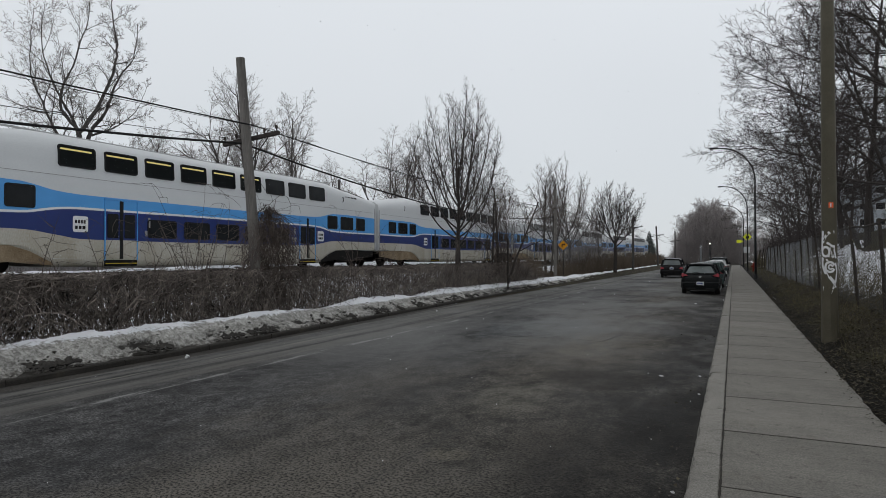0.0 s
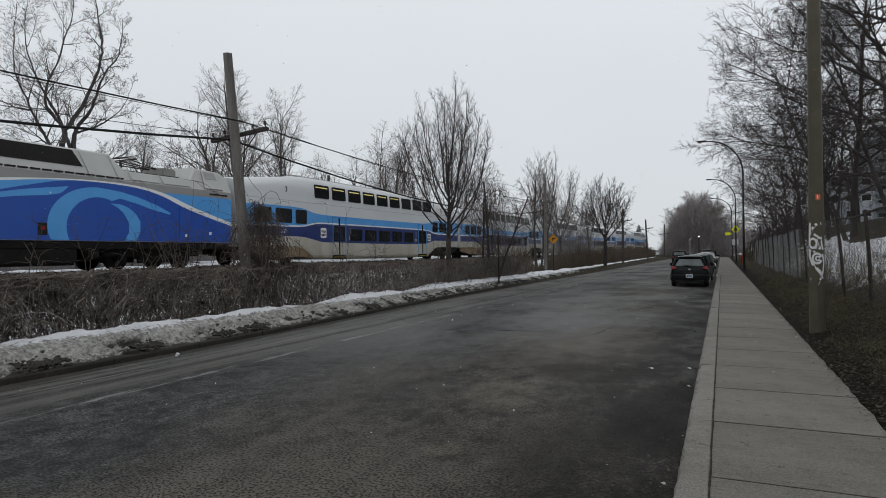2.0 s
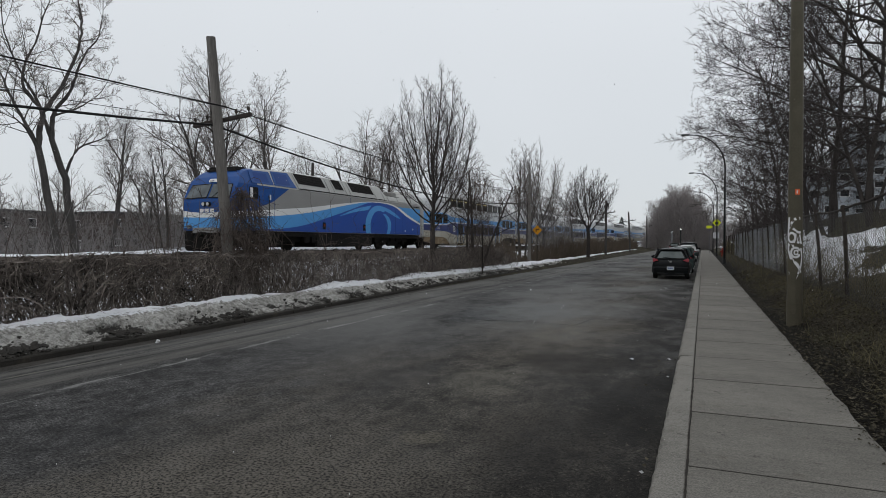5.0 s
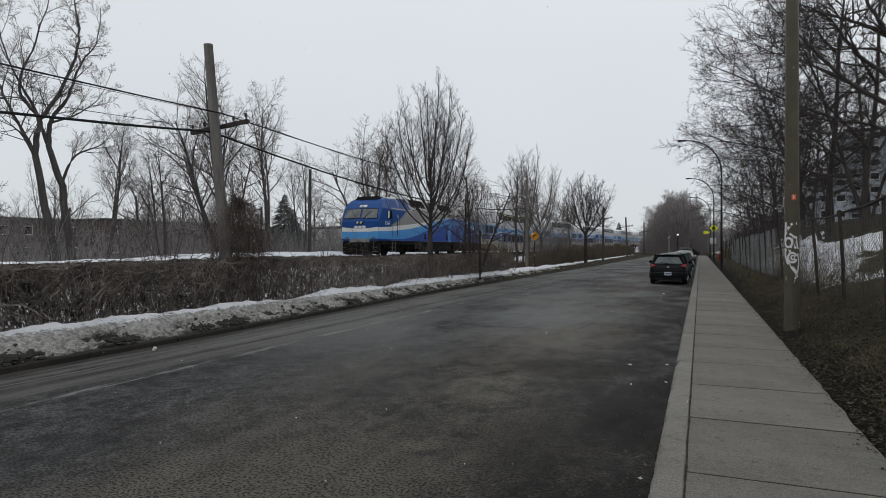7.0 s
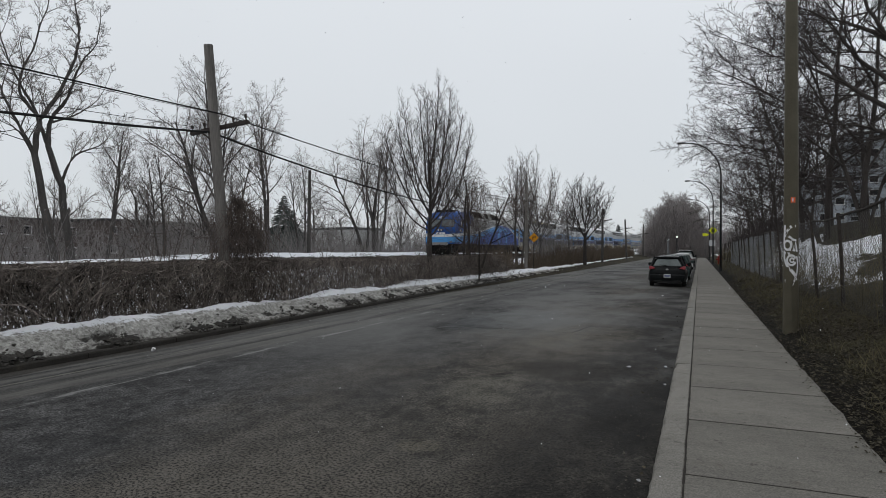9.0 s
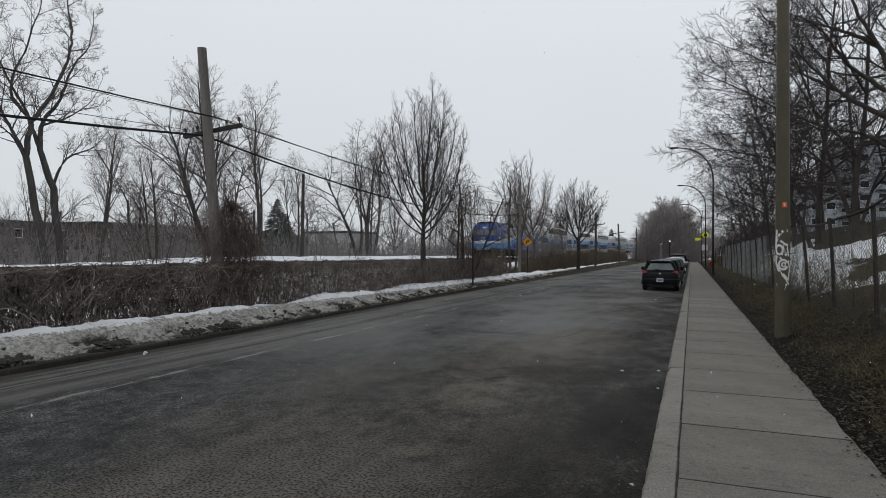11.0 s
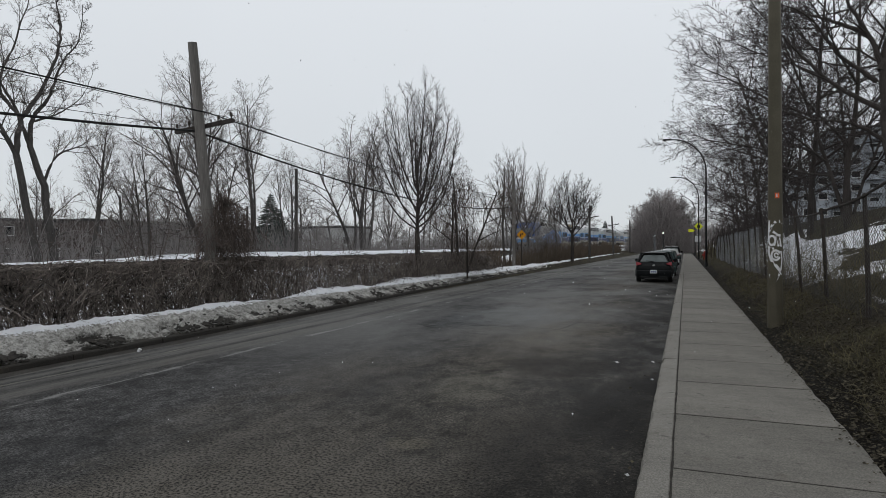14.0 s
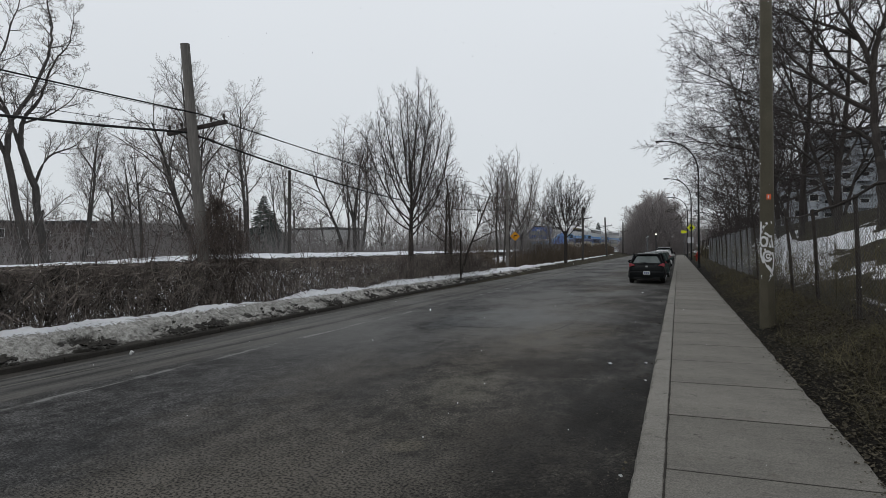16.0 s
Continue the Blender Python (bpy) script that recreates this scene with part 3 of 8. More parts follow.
def ground_height(x, y):
    z = SECTION(x)
    if -26.5 < x < -22.6:
        z += 0.28 * smooth_step(18, 27, y) * math.exp(-((x + 24.4) / 0.9) ** 2)
    if x < -12:
        z += 0.6 * smooth_step(85, 150, y) * smooth_step(-12, -18, x)
    flat = smooth_step(138, 160, y) if x > -12 else smooth_step(190, 230, y)
    z = z * (1 - flat) + (-0.07 if x > -12 else min(z, 0.6)) * flat
    rough = 0.0
    if x > 1.4 or x < -10:
        rough = 0.10 * noise.noise((x * 0.5, y * 0.5, 3.1)) + 0.05 * noise.noise((x * 1.7, y * 1.7, 8.3))
        if -22.8 < x < -18.8:
            rough *= 0.3
        if 1.4 < x < 2.2:
            rough *= 0.5
    return z + rough


def grid_object(name, xs, ys, height, material, smooth=True):
    verts = [(x, y, height(x, y)) for y in ys for x in xs]
    n = len(xs)
    faces = [(j * n + i, j * n + i + 1, (j + 1) * n + i + 1, (j + 1) * n + i) for j in range(len(ys) - 1) for i in range(n - 1)]
    me = bpy.data.meshes.new(name)
    me.from_pydata(verts, [], faces)
    return part(name, me, material, smooth=smooth)


def spaced(*runs):
    out = []
    for a, b, step in runs:
        n = max(1, round((b - a) / step))
        out += [a + (b - a) * i / n for i in range(n)]
    return out + [runs[-1][1]]


gx_lines = spaced((-2500, -400, 700), (-400, -60, 60), (-60, -28, 4), (-28, -9, 0.45), (-9, 1, 2.5), (1, 6, 0.22), (6, 16, 1), (16, 60, 8), (60, 400, 60), (400, 2500, 700))
gy_lines = spaced((-400, -40, 60), (-40, -8, 4), (-8, 45, 0.5), (45, 165, 2.5), (165, 400, 30), (400, 4500, 700))
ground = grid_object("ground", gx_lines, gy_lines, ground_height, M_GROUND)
tagged(ground, "ground of brown leaf litter with snow and ballast", "ground", kind="structure")


def road_height(x, y):
    return 0.0


def build_road():
    ys = spaced((-40, 60, 1.0), (60, 150, 5))
    cols = [0.0, 0.12, 0.3, 0.5, 0.7, 0.85, 0.95, 1.0]
    verts, faces = [], []
    for y in ys:
        e = FAR_EDGE(y) - 0.5
        for c in cols:
            x = e + (-0.28 - e) * c
            verts.append((x, y, road_height(x, y) + (0.0 if c < 0.9 else -0.01)))
    n = len(cols)
    for j in range(len(ys) - 1):
        for i in range(n - 1):
            faces.append((j * n + i, j * n + i + 1, (j + 1) * n + i + 1, (j + 1) * n + i))
    base = len(verts)
    verts += [(-60, 146, 0.012), (60, 146, 0.012), (60, 156, 0.012), (-60, 156, 0.012)]
    faces.append((base, base + 1, base + 2, base + 3))
    me = bpy.data.meshes.new("road")
    me.from_pydata(verts, [], faces)
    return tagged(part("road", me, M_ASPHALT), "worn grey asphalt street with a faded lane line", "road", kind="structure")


road = build_road()


def crack(points, width, seed):
    rnd = random.Random(seed)
    bm = bmesh.new()
    fine = []
    for (x0, y0), (x1, y1) in zip(points, points[1:]):
        for i in range(6):
            t = i / 6
            fine.append((x0 + (x1 - x0) * t + rnd.uniform(-0.03, 0.03), y0 + (y1 - y0) * t + rnd.uniform(-0.03, 0.03)))
    fine.append(points[-1])
    rows = []
    for i, (x, y) in enumerate(fine):
        a, b = fine[max(i - 1, 0)], fine[min(i + 1, len(fine) - 1)]
        d = Vector((b[0] - a[0], b[1] - a[1])).normalized()
        w = width * rnd.uniform(0.4, 1.2)
        rows.append((bm.verts.new((x - d.y * w, y + d.x * w, 0.008)), bm.verts.new((x + d.y * w, y - d.x * w, 0.008))))
    for (a, b), (c, d) in zip(rows, rows[1:]):
        bm.faces.new((a, b, d, c))
    for f in bm.faces:
        f.normal_update()
        if f.normal.z < 0:
            f.normal_flip()
    return bm


for i, (pts, w) in enumerate([([(-4.84, 13.15), (-4.3, 13.12), (-3.7, 13.19)], 0.030), ([(-3.7, 13.19), (-3.28, 13.2), (-2.45, 13.03), (-2.28, 14.42), (-1.08, 14.66)], 0.013), ([(-4.4, 11.96), (-3.63, 11.81)], 0.012), ([(-1.52, 5.45), (-1.34, 5.41)], 0.007), ([(-1.33, 7.08), (-1.07, 7.09)], 0.008), ([(-0.85, 7.14), (-0.53, 6.79)], 0.008),
                              ([(-2.0, 6.5), (-1.85, 6.55)], 0.012), ([(-5.25, 15.5), (-5.0, 17.0)], 0.012), ([(-1.35, 8.4), (-1.2, 8.45)], 0.015), ([(-0.9, 10.1), (-0.6, 10.15)], 0.018)]):
    part("crack", crack(pts, w, i), M_CRACK, road)

# pavement slabs, kerb stones and their joints
pavement = tagged(grid_object("pavement", [-0.0945, 1.29], spaced((-12, 150, 3)), lambda x, y: 0.1475, M_JOINT, False), "grey concrete pavement cast in square slabs", "pavement", kind="structure")
SLAB, KERB_LEN = 1.555, 3.11


def pavement_pieces():
    meshes = []
    for k in range(4):
        rnd = random.Random(40 + k)
        bm = bmesh.new()
        outline = []
        x0, x1, y0, y1 = -0.090, 1.30, 0.014, SLAB - 0.014
        for i in range(2):
            outline.append((x0 + (x1 - x0) * i, y0 + rnd.uniform(-0.003, 0.003)))
        for i in range(1, 6):
            outline.append((x1 + rnd.uniform(-0.022, 0.012), y0 + (y1 - y0) * i / 6))
        outline += [(x1, y1), (x0, y1)]
        bm = slab(outline, lambda a, b, d: (a, b, 0.09 + d), 0.06)
        me = bpy.data.meshes.new("slab")
        bm.to_mesh(me)
        bm.free()
        me.materials.append(M_CONCRETE)
        meshes.append(me)
    rnd = random.Random(9)
    for i in range(-7, 90):
        ob = part("slab", meshes[rnd.randrange(4)], None, pavement)
        ob.location = (0, 0.105 + i * SLAB, rnd.uniform(-0.0008, 0.0012))
        ob.rotation_euler = (rnd.uniform(-0.0008, 0.0008), rnd.uniform(-0.0015, 0.0015), 0)


def build_joint_dirt():
    """Dirt packed into the joint between kerb and slabs."""
    rnd = random.Random(12)
    ys = spaced((2.5, 30, 0.045), (30, 70, 0.4))
    verts, faces = [], []
    for y in ys:
        w = 0.004 + 0.007 * abs(noise.noise((y * 3.0, 1.0, 2.0))) + rnd.uniform(0, 0.004)
        c = -0.094 + 0.004 * noise.noise((y * 1.7, 5.0, 2.0))
        verts += [(c - w, y, 0.1535), (c, y, 0.1555), (c + w, y, 0.1535)]
    for j in range(len(ys) - 1):
        for i in range(2):
            faces.append((j * 3 + i, j * 3 + i + 1, j * 3 + i + 4, j * 3 + i + 3))
    me = bpy.data.meshes.new("joint_dirt")
    me.from_pydata(verts, [], faces)
    part("joint_dirt", me, M_JOINT, pavement, "dark dirt packed in the kerb joint")


build_joint_dirt()
kerb = tagged(grid_object("kerb", [-0.30, -0.09], spaced((-12, 150, 3)), lambda x, y: 0.06, M_JOINT, False), "pale worn concrete kerb beside the pavement", "kerb", kind="structure")


def kerb_pieces():
    sect = [(-0.335, -0.08), (-0.320, 0.10), (-0.305, 0.137), (-0.275, 0.150), (-0.11, 0.152), (-0.098, 0.145), (-0.094, -0.08)]
    meshes = []
    for k in range(3):
        rnd = random.Random(70 + k)
        rings = []
        for i in range(37):
            y = 0.006 + (KERB_LEN - 0.012) * i / 36
            chip = rnd.uniform(0, 0.03) if rnd.random() < 0.4 else rnd.uniform(0, 0.006)
            rings.append([(x + (chip if 0 < j < 4 else 0), y, z - (chip * 0.5 if 0 < j < 4 else 0)) for j, (x, z) in enumerate(sect)])
        bm = loft(rings)
        me = bpy.data.meshes.new("kerb_stone")
        bm.to_mesh(me)
        bm.free()
        me.materials.append(M_KERB)
        meshes.append(me)
    for i in range(-4, 46):
        ob = part("kerb_stone", meshes[i % 3], None, kerb)
        ob.location = (0, 0.105 + i * KERB_LEN, 0)


def build_snowbank():
    rnd = random.Random(5)
    prof = [(-0.12, -0.02), (0.0, 0.05), (0.06, 0.12), (0.22, 0.15), (0.40, 0.19), (0.55, 0.27), (0.68, 0.36), (0.82, 0.44), (1.0, 0.495), (1.2, 0.50), (1.36, 0.42), (1.52, 0.30), (1.75, 0.15), (2.1, 0.0)]
    prof = [p for (a, b) in zip(prof, prof[1:]) for p in (a, ((a[0] + b[0]) / 2, (a[1] + b[1]) / 2))] + [prof[-1]]
    ys = spaced((-4, 26, 0.065), (26, 60, 0.2), (60, 146, 1.0))
    verts, faces = [], []
    for y in ys:
        e = FAR_EDGE(y)
        big = 0.90 + 0.10 * smooth_step(20, 45, y) + 0.30 * noise.noise((0.0, y * 0.33, 5.0)) + 0.12 * noise.noise((2.0, y * 1.1, 5.0))
        big *= 1.0 - 0.30 * smooth_step(26, 60, y)
        for d, z in prof:
            w = 0.13 * noise.noise((d * 2.5, y * 1.5, 2.0)) + 0.05 * noise.noise((d * 7, y * 6, 4.0))
            zz = z * big if z > 0.14 else z
            zz += (0.075 * noise.noise((d * 3.5, y * 2.6, 7.0)) + 0.055 * noise.noise((d * 8, y * 7, 9.0)) + 0.03 * noise.noise((d * 17, y * 15, 4.0))) * (1 if z > 0.1 else 0.3) * (1.0 if d < 0.9 else 0.5)
            verts.append((e - d * (0.92 + 0.1 * big) - 0.20 * max(0.0, 1 - d / 0.9) + (w if z > 0.05 else w * 0.4), y, zz))
    n = len(prof)
    for j in range(len(ys) - 1):
        for i in range(n - 1):
            faces.append((j * n + i, (j + 1) * n + i, (j + 1) * n + i + 1, j * n + i + 1))
    me = bpy.data.meshes.new("snowbank")
    me.from_pydata(verts, [], faces)
    ob = part("snowbank", me, M_SNOWBANK, smooth=True)
    return tagged(ob, "ploughed bank of dirty snow along the road", "snow bank", kind="structure")


build_snowbank()


def build_gutter():
    """Wet dirty strip between the snow and the worn lane."""
    rnd = random.Random(6)
    verts, faces = [], []
    ys = spaced((-14, 40, 0.35), (40, 146, 2))
    for y in ys:
        e = FAR_EDGE(y)
        w = 0.20 + 0.14 * noise.noise((1.0, y * 0.5, 3.0)) + 0.06 * noise.noise((1.0, y * 2.5, 3.0))
        verts += [(e - 0.20, y, 0.012), (e - 0.06 + w * 0.4, y, 0.008), (e - 0.07 + w, y, 0.003)]
    for j in range(len(ys) - 1):
        for i in range(2):
            faces.append((j * 3 + i, j * 3 + i + 1, j * 3 + i + 4, j * 3 + i + 3))
    me = bpy.data.meshes.new("gutter")
    me.from_pydata(verts, [], faces)
    tagged(part("gutter", me, M_GUTTER), "wet dark muddy gutter below the snow bank", "gutter", kind="structure")


build_gutter()


def build_far_kerb():
    """Wet dark kerb stones at the foot of the snow bank."""
    far_kerb = tagged(grid_object("far_kerb", [0.0, 0.10], spaced((-4, 2, 3)), lambda x, y: -0.02, M_FARKERB, False), "dark wet kerb stones below the snow bank", "kerb", kind="structure")
    far_kerb.location = (-8.8, 0, 0)
    sect = [(-0.10, -0.06), (-0.105, 0.085), (-0.12, 0.105), (-0.42, 0.11), (-0.43, -0.06)]
    rnd = random.Random(14)
    y = -4.0
    while y < 60:
        n = 1.82
        rings = []
        for i in range(9):
            v = y + 0.01 + (n - 0.02) * i / 8
            c = rnd.uniform(0, 0.02)
            rings.append([(FAR_EDGE(v) + 8.8 + x - (c if j < 3 else 0), v, z - (c * 0.6 if z > 0 else 0)) for j, (x, z) in enumerate(sect)])
        part("kerb_stone", loft(rings), M_FARKERB, far_kerb)
        y += n


build_far_kerb()


# ---------------------------------------------------------------- railway
def build_track():
    track = thing("railway_track", (TRACK_X, 0, 0), "rusty railway track on dark snowy ballast", "railway track", kind="structure")
    sect = [(-0.07, 0), (0.07, 0), (0.07, 0.02), (0.012, 0.04), (0.012, 0.12), (0.036, 0.135), (0.036, 0.172), (-0.036, 0.172), (-0.036, 0.135), (-0.012, 0.12), (-0.012, 0.04), (-0.07, 0.02)]
    for s in (-0.753, 0.753):
        bm = loft([[(s + x + track_at(y).x - TRACK_X, y, track_at(y).z - 0.172 + z) for x, z in sect] for y in spaced((-90, 80, 17), (80, 240, 8))])
        part("rail", bm, M_RUST, track)
    bm = bmesh.new()
    box(bm, (-1.27, -0.11, RAIL_Z - 0.37), (1.27, 0.11, RAIL_Z - 0.172), 0.01)
    me = bpy.data.meshes.new("sleeper")
    bm.to_mesh(me)
    bm.free()
    me.materials.append(M_SLEEPER)
    for i in range(220):
        ob = part("sleeper", me, None, track)
        ob.location = track_at(-10 + i * 0.55) - Vector((TRACK_X, 0, RAIL_Z))


build_track()
TRAIN_SPEED = 7.0
NOSE_Y = -13.1           # nose of the locomotive at the start
CAR_PITCH, CAR_LEN = 25.1, 24.75
FIRST_CAR_Y = 7.05


def on_side(s, x):
    """Place on a vehicle's side wall: s is +1 or -1, x the wall's distance from the centre."""
    return lambda u, z, d: (s * (x + d), u, z)


def strip(s, x, us, top, bottom, thick=0.006):
    """A painted band along a side, between two curves."""
    bm = bmesh.new()
    rows = []
    for u in us:
        rows.append([bm.verts.new((s * (x + thick), u, top(u))), bm.verts.new((s * (x + thick), u, bottom(u)))])
    for a, b in zip(rows, rows[1:]):
        bm.faces.new((a[0], a[1], b[1], b[0]) if s > 0 else (a[0], b[0], b[1], a[1]))
    return bm


def steps(a, b, n):
    return [a + (b - a) * i / n for i in range(n + 1)]


def wheelset(parent, u, r=0.46):
    bm = bmesh.new()
    rod(bm, (-0.9, 0, 0), (0.9, 0, 0), 0.07)
    for s in (-1, 1):
        rod(bm, (s * 0.68, 0, 0), (s * 0.82, 0, 0), r, r, 24)
        rod(bm, (s * 0.82, 0, 0), (s * 0.84, 0, 0), r * 0.8, r * 0.35, 24)
        for k in range(3):
            t = k * 2.094
            rod(bm, (s * 0.84, 0.22 * math.cos(t), 0.22 * math.sin(t)), (s * 0.86, 0.22 * math.cos(t), 0.22 * math.sin(t)), 0.05, 0.05, 6)
    me = bpy.data.meshes.new("wheelset")
    bm.to_mesh(me)
    bm.free()
    me.materials.append(M_BLACKSTEEL)
    ob = part("wheelset", me, None, parent)
    ob.location = (0, u, r)
    return ob


WHEELSETS = []


def bogie(parent, u, base, material=M_BLACKSTEEL):
    bm = bmesh.new()
    for s in (-1, 1):
        x0, x1 = (0.95, 1.1) if s > 0 else (-1.1, -0.95)
        box(bm, (x0, u - base / 2 - 0.75, 0.50), (x1, u + base / 2 + 0.75, 0.84), 0.04)
        box(bm, (x0, u - 0.75, 0.26), (x1, u + 0.75, 0.60), 0.04)
        for k in (-1, 1):
            box(bm, (x0 + s * 0.02, u + k * base / 2 - 0.17, 0.30), (x1 + s * 0.08, u + k * base / 2 + 0.17, 0.64), 0.04)
            rod(bm, (s * 1.07, u + k * 0.42, 0.60), (s * 1.07, u + k * 0.42, 0.98), 0.12, 0.12, 10)
    box(bm, (-0.62, u - 1.9, 0.42), (0.62, u + 1.9, 0.98), 0.05)
    part("bogie_frame", bm, material, parent)
    for k in (-1, 1):
        WHEELSETS.append(wheelset(parent, u + k * base / 2))


def window(parent, s, x, u0, z0, u1, z1, lit=False, r=0.09, lean=0.0):
    """A rubber-framed window with its pane; a lit one shows the ceiling lamp behind clear glass."""
    def put(u, z, d):
        return (s * (x + d - lean * (z - z0)), u, z)

    ring_o, ring_i = rounded(u0, z0, u1, z1, r), rounded(u0 + 0.045, z0 + 0.045, u1 - 0.045, z1 - 0.045, r * 0.7)
    bm = bmesh.new()
    a = [bm.verts.new(put(p[0], p[1], -0.05 if lean else 0.0)) for p in ring_o]
    b = [bm.verts.new(put(p[0], p[1], 0.020)) for p in ring_o]
    c = [bm.verts.new(put(p[0], p[1], 0.020)) for p in ring_i]
    d = [bm.verts.new(put(p[0], p[1], 0.003)) for p in ring_i]
    n = len(a)
    for k in range(n):
        j = (k + 1) % n
        bm.faces.new((a[k], a[j], b[j], b[k]))
        bm.faces.new((b[k], b[j], c[j], c[k]))
        bm.faces.new((c[k], c[j], d[j], d[k]))
    if lit:
        bm.faces.new(d)
    bmesh.ops.recalc_face_normals(bm, faces=bm.faces)
    w = part("window", bm, M_RUBBER, parent)
    if lit:
        part("ceiling_lamp", slab([(u0 + 0.08, z1 - 0.165), (u1 - 0.14, z1 - 0.165), (u1 - 0.14, z1 - 0.108), (u0 + 0.08, z1 - 0.108)], lambda u, z, d: put(u, z, 0.005 + d), 0.003), M_STRIP, w, "warm lit ceiling lamp behind the glass")
        pane = part("pane", slab(ring_i, lambda u, z, d: put(u, z, 0.011 + d), 0.003), M_CLEAR, w)
        pane.visible_shadow = False
    else:
        part("pane", slab(ring_i, lambda u, z, d: put(u, z, 0.006 + d), 0.004), M_GLASS, w)
    return w


def car_profile(bottom, roof):
    half = [(1.36, bottom), (1.47, bottom + 0.06), (1.50, bottom + 0.25), (1.50, 2.6), (1.50, min(3.50, roof - 0.6)), (1.49, min(3.88, roof - 0.42)), (1.43, min(4.22, roof - 0.26)), (1.22, roof - 0.12), (0.92, roof - 0.04), (0.5, roof)]
    return half + [(-x, z) for x, z in reversed(half)]


CAR_BLUE = curve([(0, 2.85), (4.3, 2.86), (5.5, 2.66), (6.6, 2.60), (18.2, 2.60), (19.3, 2.66), (20.5, 2.86), (24.75, 2.85)])
CAR_LINE = curve([(0, 1.91), (4.4, 1.93), (5.5, 2.10), (6.4, 2.15), (18.4, 2.15), (19.3, 2.10), (20.4, 1.93), (24.75, 1.91)])
CAR_NAVY = curve([(0, 1.42), (4.4, 1.41), (5.5, 1.27), (6.4, 1.15), (18.4, 1.15), (19.3, 1.27), (20.4, 1.41), (24.75, 1.42)])


